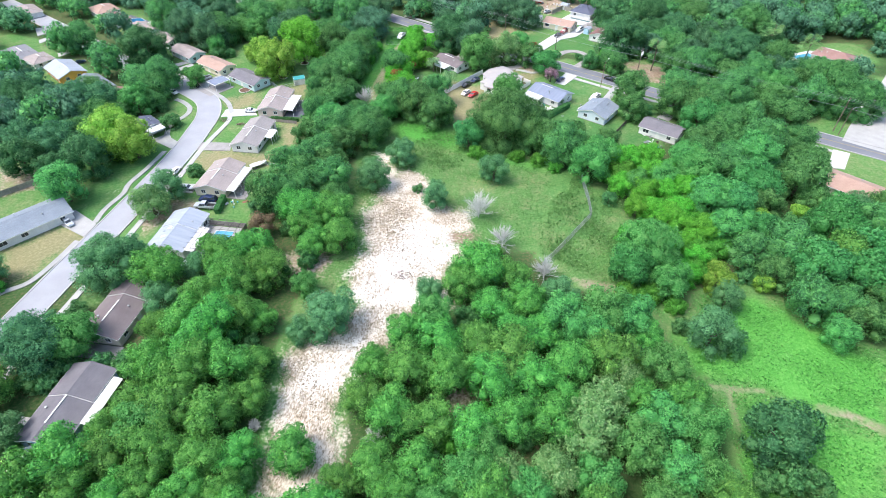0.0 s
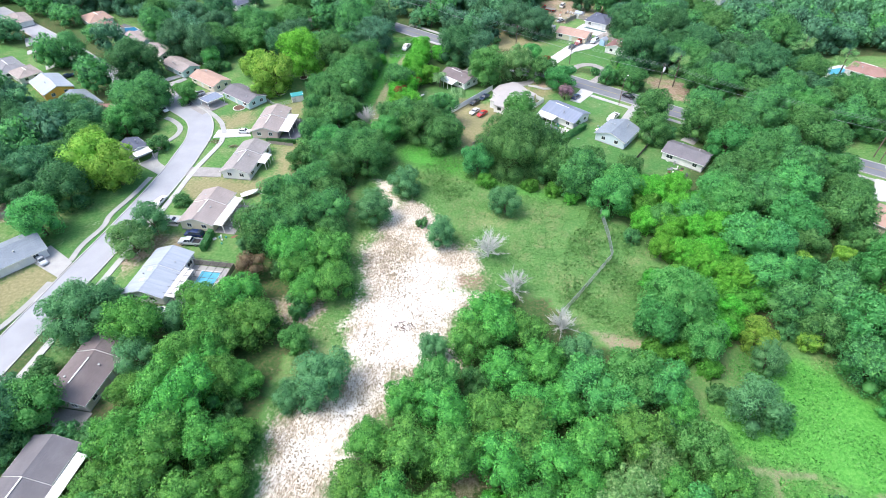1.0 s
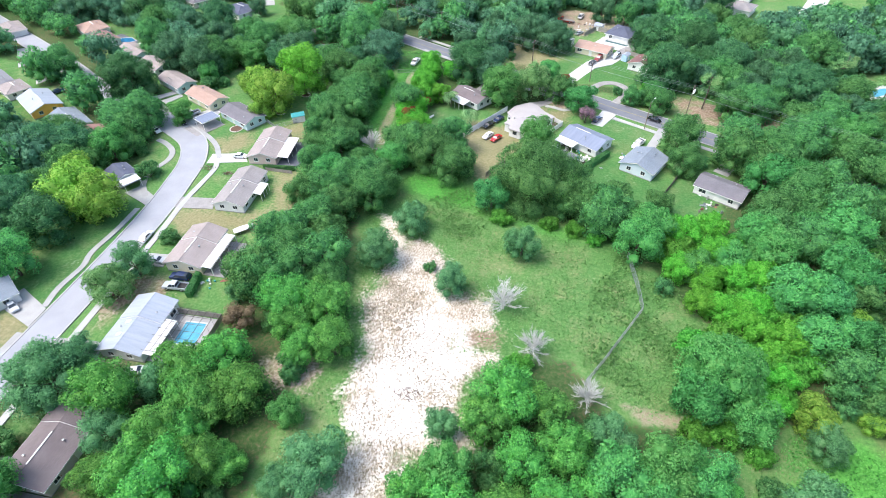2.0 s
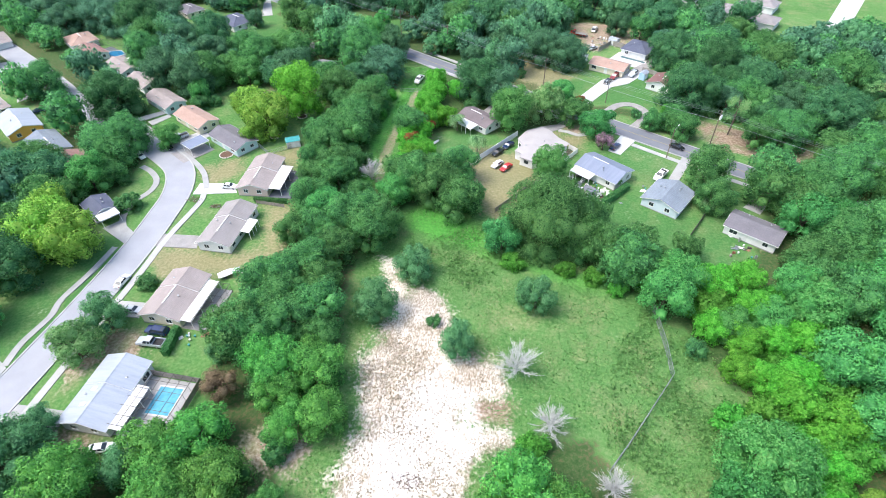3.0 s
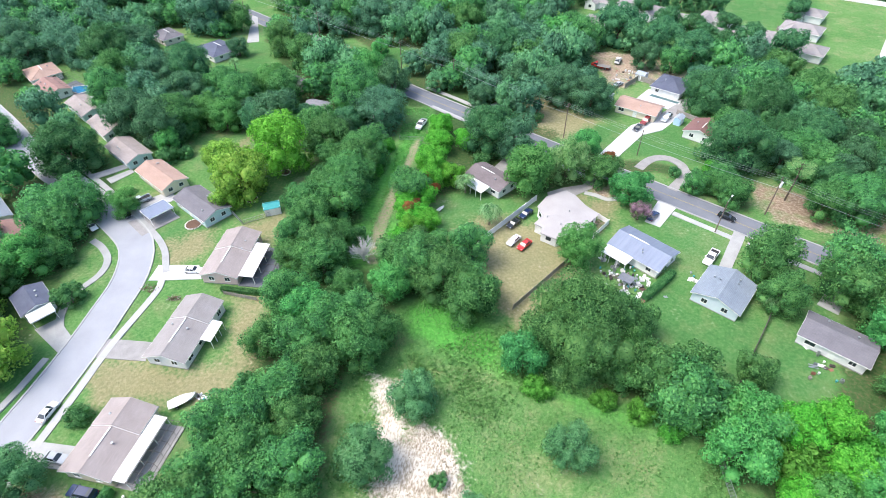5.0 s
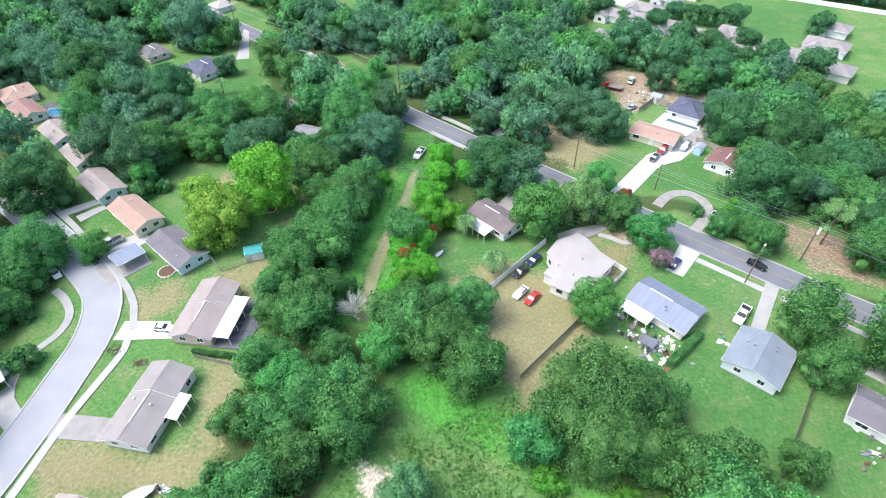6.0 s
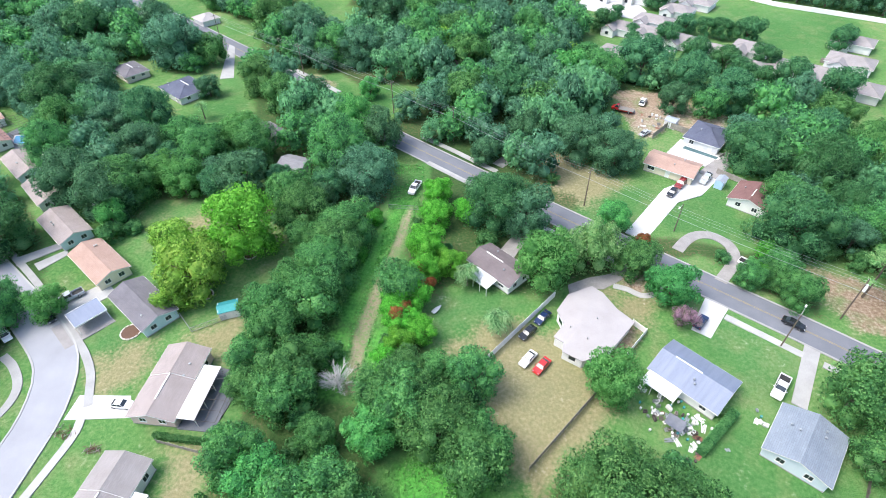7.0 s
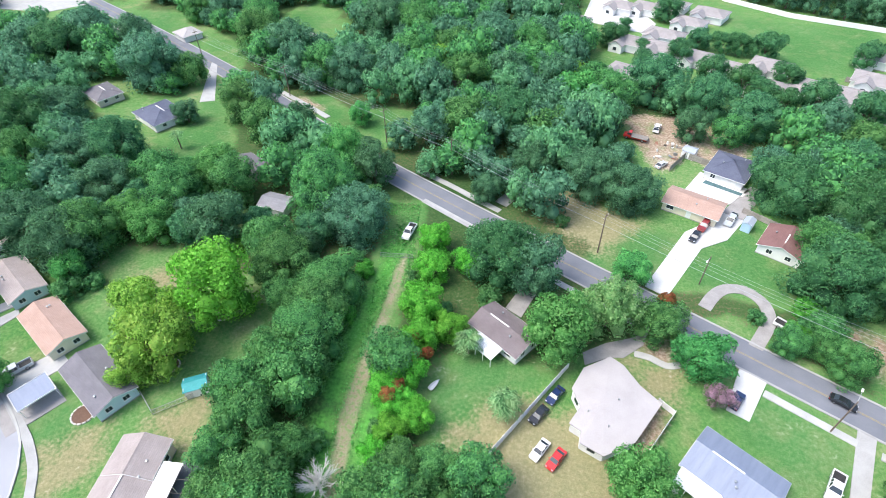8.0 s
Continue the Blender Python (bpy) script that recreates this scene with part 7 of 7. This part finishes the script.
shed(-163, 220.5, 5.0, 3.6, 150, WHITE_METAL, WALLS["white"], "white flat-roofed shed near pool cage")
shed(3.6, 252.6, 3.0, 2.6, -25, ROOFS["metal"], WALLS["white"], "pale blue canopy beside the orange-roofed house")
shed(24.6, 240.6, 3.0, 2.0, 60, ROOFS["metal"], WALLS["blue"], "pale blue storage box on a lawn")
shed(57, 232, 3.4, 3.0, -30, ROOFS["metal"], WALLS["white"], "small white shed among trees")
shed(-29, 277, 4.0, 3.0, -30, ROOFS["white"], WALLS["white"], "small white outbuilding beside oaks")


def carport(x, y, w, d, angle, material, label, h=2.4):
    c = root("carport", pose(x, y, 0, 0, 0, angle), label, "carport", "carports")
    part("roof", boxed(-w / 2, w / 2, -d / 2, d / 2, h, h + 0.12, bevel=0.02), material, c)
    for s, m in (((-w / 2, w / 2, -d / 2 - 0.06, -d / 2), 0), ((-w / 2, w / 2, d / 2, d / 2 + 0.06), 0), ((-w / 2 - 0.06, -w / 2, -d / 2, d / 2), 0), ((w / 2, w / 2 + 0.06, -d / 2, d / 2), 0)):
        part("fascia", boxed(*s, h - 0.08, h + 0.18), TRIM, c)
    for px in (-w / 2 + 0.2, w / 2 - 0.2):
        for py in (-d / 2 + 0.2, d / 2 - 0.2):
            part("post", boxed(px - 0.05, px + 0.05, py - 0.05, py + 0.05, -0.1, h), TRIM, c)


carport(-107.5, 170.1, 6.2, 5.0, 60, ROOFS["steel"], "flat carport with a pale blue metal roof")
carport(-111.2, 135.4, 4.6, 4.2, 58, WHITE_METAL, "white flat carport beside a small house")


# ---- palms ----
def palm(x, y, h, r, fronds, label, seed):
    rng = random.Random(seed)
    p = root("palm_tree", pose(x, y, 0), label, "palm", "palms")
    part("trunk", tube(bmesh.new(), [(0, 0, -0.2), (0.08, 0.03, h * 0.5), (0.05, 0, h)], [0.2, 0.15, 0.17], 8), BARK, p)
    for k in range(fronds):
        a, lift = 6.283 * k / fronds + rng.uniform(-0.2, 0.2), rng.uniform(0.1, 1.15)
        bm = bmesh.new()
        side = Vector((-math.sin(a), math.cos(a), 0))

        def at(t):
            d = r * t * math.cos(lift * (1 - 0.4 * t))
            return Vector((math.cos(a) * d, math.sin(a) * d, h + r * (t * math.sin(lift) - 0.75 * t * t)))
        tube(bm, [at(0), at(0.35), at(0.7), at(1)], [0.05, 0.04, 0.03, 0.01], 4)
        for j in range(15):
            t = 0.12 + 0.86 * j / 14
            c, ahead = at(t), (at(min(1, t + 0.05)) - at(t - 0.05)).normalized()
            w = 0.34 * r * math.sin(3.1 * min(1, t * 0.85 + 0.14)) + 0.08
            for e in (-1, 1):
                tip = c + side * e * w + ahead * w * 0.55 - Vector((0, 0, w * rng.uniform(0.35, 0.75)))
                bm.faces.new([bm.verts.new(q) for q in (c - ahead * 0.06, c + ahead * 0.1, tip)])
        part("frond", bm, LEAVES["palm"], p)


palm(-25.9, 182.0, 4.6, 3.4, 22, "feathery queen palm on a lawn", 1)
palm(-33.8, 193.8, 4.2, 3.2, 22, "feathery queen palm beside a porch", 2)
palm(33.8, 165.6, 3.0, 2.2, 22, "cabbage palm with pale fronds by a fence", 3)
palm(12.4, 172.6, 2.4, 1.9, 16, "small bright green palm beside the house", 4)
palm(-128.5, 251, 5, 2.6, 14, "tall slim palm in a backyard", 5)


def pine(x, y, h, r, seed):
    """A tall bare-stemmed pine: whorls of limbs near the top, each ending in tufts of needles."""
    rng = random.Random(seed)
    p = root("pine_tree", pose(x, y, 0), "tall open pine with a bare reddish trunk", "tree", "trees")
    part("trunk", tube(bmesh.new(), [(0, 0, -0.3), (0.15, 0.05, h * 0.5), (0, 0.1, h)], [0.26, 0.2, 0.07], 8), BARK, p)
    for k in range(16):
        a, z = k * 2.4 + rng.uniform(-0.3, 0.3), h * rng.uniform(0.58, 0.99)
        L = r * (1.15 - 0.75 * (z / h - 0.55) / 0.45) * rng.uniform(0.75, 1.1)
        tip = Vector((math.cos(a) * L, math.sin(a) * L, z + L * rng.uniform(0.05, 0.4)))
        part("limb", tube(bmesh.new(), [(0, 0, z), tip * 0.55 + Vector((0, 0, z * 0.45)), tip], [0.07, 0.05, 0.02], 5), BARK, p)
        bm = bmesh.new()
        for j in range(90):
            c = tip + Vector((rng.gauss(0, 0.5), rng.gauss(0, 0.5), rng.gauss(0, 0.28)))
            d = Vector((rng.uniform(-1, 1), rng.uniform(-1, 1), rng.uniform(-0.2, 0.9))).normalized() * 0.42
            e = d.orthogonal().normalized() * 0.1
            bm.faces.new([bm.verts.new(q) for q in (c - e, c + e, c + d)])
        part("needles", bm, LEAVES["pale"], p)


pine(46.4, 205.2, 11.5, 3.4, 1)
pine(101, 214, 12.5, 3.2, 2)
pine(92, 226, 12, 3.0, 3)


# ---- yard things ----
STONE = surface("pale_edging_stone", (0.5, 0.46, 0.42), (0.68, 0.63, 0.58), 2, 14, 0.9, vary=0.1)
MULCH = surface("brown_mulch", (0.09, 0.05, 0.035), (0.16, 0.1, 0.07), 3, 20, 0.95, bump=0.6)


def ring_bed(x, y, r, label):
    b = root("tree_ring", pose(x, y, 0), label, "flower bed", "tree rings")
    part("mulch", tube(bmesh.new(), [(0, 0, -0.15), (0, 0, 0.06)], [r, r * 0.96], 16), MULCH, b)
    stone = None
    for k in range(int(r * 8)):
        a = 6.283 * k / int(r * 8)
        m = pose(r * math.cos(a), r * math.sin(a), 0, 0, 0, math.degrees(a))
        stone = again(stone, m, b) if stone else part("stone", boxed(-0.14, 0.14, -0.3, 0.3, -0.1, 0.17, bevel=0.03), STONE, b, "", m)


ring_bed(-87.9, 181.0, 1.4, "round tree bed edged with pale stones")
ring_bed(-84.4, 194.1, 1.4, "round tree bed edged with pale stones")
ring_bed(-97.6, 168.9, 1.9, "mulched shrub bed edged with pale stones")
ring_bed(-90.4, 98.4, 1.3, "square-ish mulch bed round a street tree")


def junk(x, y, seed, count, spread, label):
    """A scatter of discarded household things, each lying on the ground."""
    rng = random.Random(seed)
    mats = [WHITE_METAL, WHITE_METAL, TRIM, GALVANISED, GALVANISED, WOOD_GREY, WOOD_DARK, VINYL, RUSTY]
    for k in range(count):
        px, py = x + rng.gauss(0, spread), y + rng.gauss(0, spread)
        w, d, h = rng.uniform(0.25, 1.0), rng.uniform(0.2, 0.7), rng.uniform(0.15, 0.8)
        shape = rng.random()
        name, lab = ("crate", "weathered crate standing in the yard") if shape < 0.4 else ("bucket", "pale plastic bucket on the grass") if shape < 0.7 else ("board_pile", "short pile of weathered boards")
        t = root(name, pose(px, py, 0, 0, 0, rng.uniform(0, 180)), lab, "yard clutter", label)
        m = rng.choice(mats)
        if name == "crate":
            part("bottom", boxed(-w / 2, w / 2, -d / 2, d / 2, -0.05, 0.06), m, t)
            for s in (-1, 1):
                part("side", boxed(-w / 2, w / 2, s * d / 2 - 0.03, s * d / 2 + 0.03, -0.05, h), m, t)
                part("end", boxed(s * w / 2 - 0.03, s * w / 2 + 0.03, -d / 2 + 0.03, d / 2 - 0.03, -0.05, h * 0.96), m, t)
        elif name == "bucket":
            part("pail", tube(bmesh.new(), [(0, 0, -0.05), (0, 0, 0.4), (0, 0, 0.36)], [0.16, 0.22, 0.18], 10), rng.choice((TRIM, TEAL, WHITE_METAL)), t)
            part("handle", tube(bmesh.new(), [(-0.21, 0, 0.38), (0, 0.1, 0.46), (0.21, 0, 0.38)], [0.012] * 3, 4), GALVANISED, t)
        else:
            for j in range(4):
                part("board", boxed(-w, w, -0.08, 0.08, -0.02, 0.02), m, t, "", pose(rng.uniform(-0.1, 0.1), (j - 1.5) * 0.2, 0.03 + 0.03 * (j % 2), 0, 0, rng.uniform(-14, 14)))


junk(4.4, 170.0, 1, 44, 1.9, "clutter behind the metal-roofed house")
junk(8.2, 166.8, 2, 46, 2.3, "clutter behind the metal-roofed house")
junk(2.6, 175.6, 3, 12, 1.0, "clutter behind the metal-roofed house")
junk(40.4, 152.6, 4, 16, 2.2, "clutter behind the white house")
junk(10.6, 272.0, 5, 18, 2.6, "clutter in the dirt yard")
junk(-71.6, 106.0, 6, 10, 1.2, "clutter beside the screened patio")
junk(-63.6, 46.0, 7, 8, 1.2, "clutter beside the blue house")
junk(19.4, 171.4, 8, 6, 0.9, "clutter between two houses")
junk(-70.4, 124.6, 9, 10, 1.0, "clutter at the edge of the trees")


def trampoline_tarp(x, y, angle):
    t = root("tarp_shelter", pose(x, y, 0, 0, 0, angle), "dark grey sagging tarp shelter on poles", "shelter")
    bm = bmesh.new()
    n = 5
    g = [[bm.verts.new((-1.5 + 3 * i / n, -1.2 + 2.4 * j / n, 1.8 - 0.35 * math.sin(3.14 * i / n) * math.sin(3.14 * j / n))) for j in range(n + 1)] for i in range(n + 1)]
    for i in range(n):
        for j in range(n):
            bm.faces.new((g[i][j], g[i + 1][j], g[i + 1][j + 1], g[i][j + 1]))
    part("tarp", bm, surface("grey_tarp", (0.12, 0.13, 0.15), (0.2, 0.21, 0.24), 1, 8, 0.7), t)
    for sx in (-1.45, 1.45):
        for sy in (-1.15, 1.15):
            part("pole", tube(bmesh.new(), [(sx, sy, -0.1), (sx, sy, 1.82)], [0.03, 0.03], 5), GALVANISED, t)


trampoline_tarp(5.4, 167.6, -30)


def brush_pile(x, y, r, seed, label):
    rng = random.Random(seed)
    t = root("brush_pile", pose(x, y, 0), label, "brush pile")
    for k in range(46):
        a, d, L = rng.uniform(0, 6.283), r * rng.random() ** 0.6, rng.uniform(0.5, 1.3)
        c = Vector((math.cos(a) * d * 1.5, math.sin(a) * d * 0.8, rng.uniform(0, 0.6) * (1 - d / r) + 0.03))
        u = Vector((rng.uniform(-1, 1), rng.uniform(-1, 1), rng.uniform(-0.1, 0.35))).normalized() * L * 0.5
        part("branch", tube(bmesh.new(), [c - u, c + u * 0.2 + Vector((0, 0, 0.06)), c + u], [0.05, 0.04, 0.015], 4), MULCH if k % 3 else WOOD_GREY, t)


brush_pile(-22.9, 86.0, 1.7, 6, "weathered grey branches strewn on bare sand")
brush_pile(-95.4, 147.3, 1.5, 4, "brown heap of cut branches on a verge")
brush_pile(-88.3, 145.6, 1.1, 5, "low heap of cut branches beside a driveway")


def covered_boat(x, y, angle, label, size=1.0):
    b = root("boat", pose(x, y, 0, 0, 0, angle) @ Matrix.Scale(size, 4), label, "boat")
    bm = bmesh.new()
    rings = []
    for px, w, z in ((-2.4, 0.9, 0.9), (-1.0, 1.05, 1.0), (0.6, 0.95, 1.05), (1.8, 0.55, 1.1), (2.5, 0.06, 1.12)):
        rings.append([bm.verts.new(q) for q in ((px, -w * 0.4, 0.35), (px, -w, z - 0.15), (px, 0, z + 0.25), (px, w, z - 0.15), (px, w * 0.4, 0.35))])
    for r, q in zip(rings, rings[1:]):
        for i in range(5):
            bm.faces.new((r[i], r[(i + 1) % 5], q[(i + 1) % 5], q[i]))
    bm.faces.new(rings[0][::-1])
    bm.faces.new(rings[-1])
    part("hull", bm, WHITE_METAL, b, "white covered hull")
    part("trailer", box(boxed(-2.2, 3.2, -0.06, 0.06, 0.28, 0.4), -1.2, -1.05, -0.95, 0.95, 0.26, 0.38), GALVANISED, b)
    for k in (-0.95, 0.95):
        wheel(b, -1.1, k, 0.3)


covered_boat(-74.8, 31.4, 120, "white boat under a cover on a trailer")
covered_boat(-38.7, 185.6, 60, "small white boat on a backyard lawn", 0.5)
covered_boat(-72.6, 123.4, 40, "white boat with red trim on a trailer")
carport(-73.0, 35.0, 4.2, 2.6, 25, ROOFS["metal"], "pale blue metal canopy behind the blue house", 1.9)
shed(-83.6, 219.0, 3.4, 3.0, 20, WHITE_METAL, WALLS["white"], "small white shed among trees")
shed(-74.2, 70.4, 2.4, 2.0, 0, WHITE_METAL, WALLS["white"], "small white shed behind the brown-roofed house", 1.7, 0.3)


def hedge(x0, y0, x1, y1, width, high, label, seed):
    """A clipped hedge: one run of leaves over a closed core."""
    rng = np.random.default_rng(seed)
    L = math.hypot(x1 - x0, y1 - y0)
    n = int(L * 160)
    u, v = rng.uniform(0, L, n), rng.uniform(-0.5, 0.5, n) * width
    z = high * np.where(np.abs(v) > width * 0.42, rng.uniform(0.1, 1, n), rng.uniform(0.94, 1.06, n))
    p = np.stack([u, v, z], 1)
    nn = unit(rng.normal(size=(n, 3)) + np.array([0, 0, 0.8]))
    t = unit(np.cross(nn, rng.normal(size=(n, 3))))
    b = np.cross(nn, t)
    V = np.stack([p - t * 0.15, p + t * 0.15, p + b * 0.22], 1).reshape(-1, 3)
    F = np.arange(3 * n).reshape(-1, 3)
    h = root("hedge", pose(x0, y0, 0, 0, 0, math.degrees(math.atan2(y1 - y0, x1 - x0))), label, "hedge")
    o = new("leaves", mesh_from("leaves", V, F, LEAVES["shrub"]))
    o.parent = h
    part("stems", boxed(0.05, L - 0.05, -width * 0.4, width * 0.4, -0.1, high * 0.92), LEAVES["shrub"], h)


hedge(-79.4, 149.6, -70.4, 150.2, 1.0, 1.1, "clipped green hedge behind the white house", 1)
hedge(-74.0, 100.6, -75.0, 107.0, 1.4, 1.6, "tall green hedge beside parked cars", 2)
hedge(9.0, 163.6, 15.6, 172.0, 1.6, 1.6, "rough green hedge between two backyards", 3)


# ---- low growth ----
def growth(name, polys, avoid, count, size, tall, key, label, seed, category="weeds"):
    """Tufts of leaves strewn over open ground, as one growth."""
    rng = np.random.default_rng(seed)
    V, F, at = [], [], 0
    for poly in polys:
        xs, ys = [p[0] for p in poly], [p[1] for p in poly]
        x = rng.uniform(min(xs), max(xs), count)
        y = rng.uniform(min(ys), max(ys), count)
        keep = inside(poly, x, y)
        for a in avoid:
            keep &= ~inside(a, x, y)
        x, y = x[keep], y[keep]
        patch = np.array([noise.noise((px * 0.12, py * 0.12, seed)) for px, py in zip(x, y)])
        keep = patch > rng.uniform(-0.55, 0.35, len(x))
        x, y = x[keep], y[keep]
        n = len(x)
        p = np.stack([x, y, rng.uniform(-0.08, tall, n)], 1)
        nn = unit(rng.normal(size=(n, 3)) * 0.7 + np.array([0, 0, 1.0]))
        t = unit(np.cross(nn, rng.normal(size=(n, 3))))
        b = np.cross(nn, t)
        s = size * rng.uniform(0.5, 1.5, (n, 1))
        q = s * rng.uniform(0.4, 0.9, (n, 1))
        V.append(np.stack([p - t * s * 0.5, p + b * q * 0.5 - nn * q * 0.2, p + t * s * 0.5, p - b * q * 0.5 - nn * q * 0.2], 1).reshape(-1, 3))
        base = np.arange(n)[:, None] * 4 + at
        F += [base + np.array([0, 2, 1]), base + np.array([0, 3, 2])]
        at += 4 * n
    me = mesh_from(name, np.vstack(V), np.vstack(F), LEAVES[key])
    tagged(new(name, me), label, category, kind="stuff")


growth("field_weeds", [CLEAR[0]], ZONES["sand"], 90000, 0.32, 0.22, "weeds", "knee-high green weeds over the open field", 1)
growth("lush_grass", [CLEAR[1]], ZONES["track"], 50000, 0.32, 0.16, "lush", "thick bright green grass of the clearing", 2, "grass")
growth("dry_stalks", ZONES["sand"][:1], [], 60000, 0.3, 0.08, "straw", "dead pale stalks lying over the bare sand", 3, "dead grass")
growth("lane_grass", [CLEAR[2]], ZONES["track"], 14000, 0.4, 0.2, "lush", "rank green grass beside the worn lane", 4, "grass")
growth("tall_weeds", [[(8, 98), (22, 90), (31, 96), (33, 110), (27, 122), (17, 130), (10, 118)], [(-36, 140), (-18, 152), (-6, 142), (-20, 128)]], ZONES["sand"], 7000, 0.5, 0.8, "weeds", "waist-high rank weeds at the edge of the field", 6)
growth("weed_clumps", [CLEAR[0]], ZONES["sand"], 1500, 0.5, 0.5, "weeds", "dull green weed clumps dotted over the field", 8)
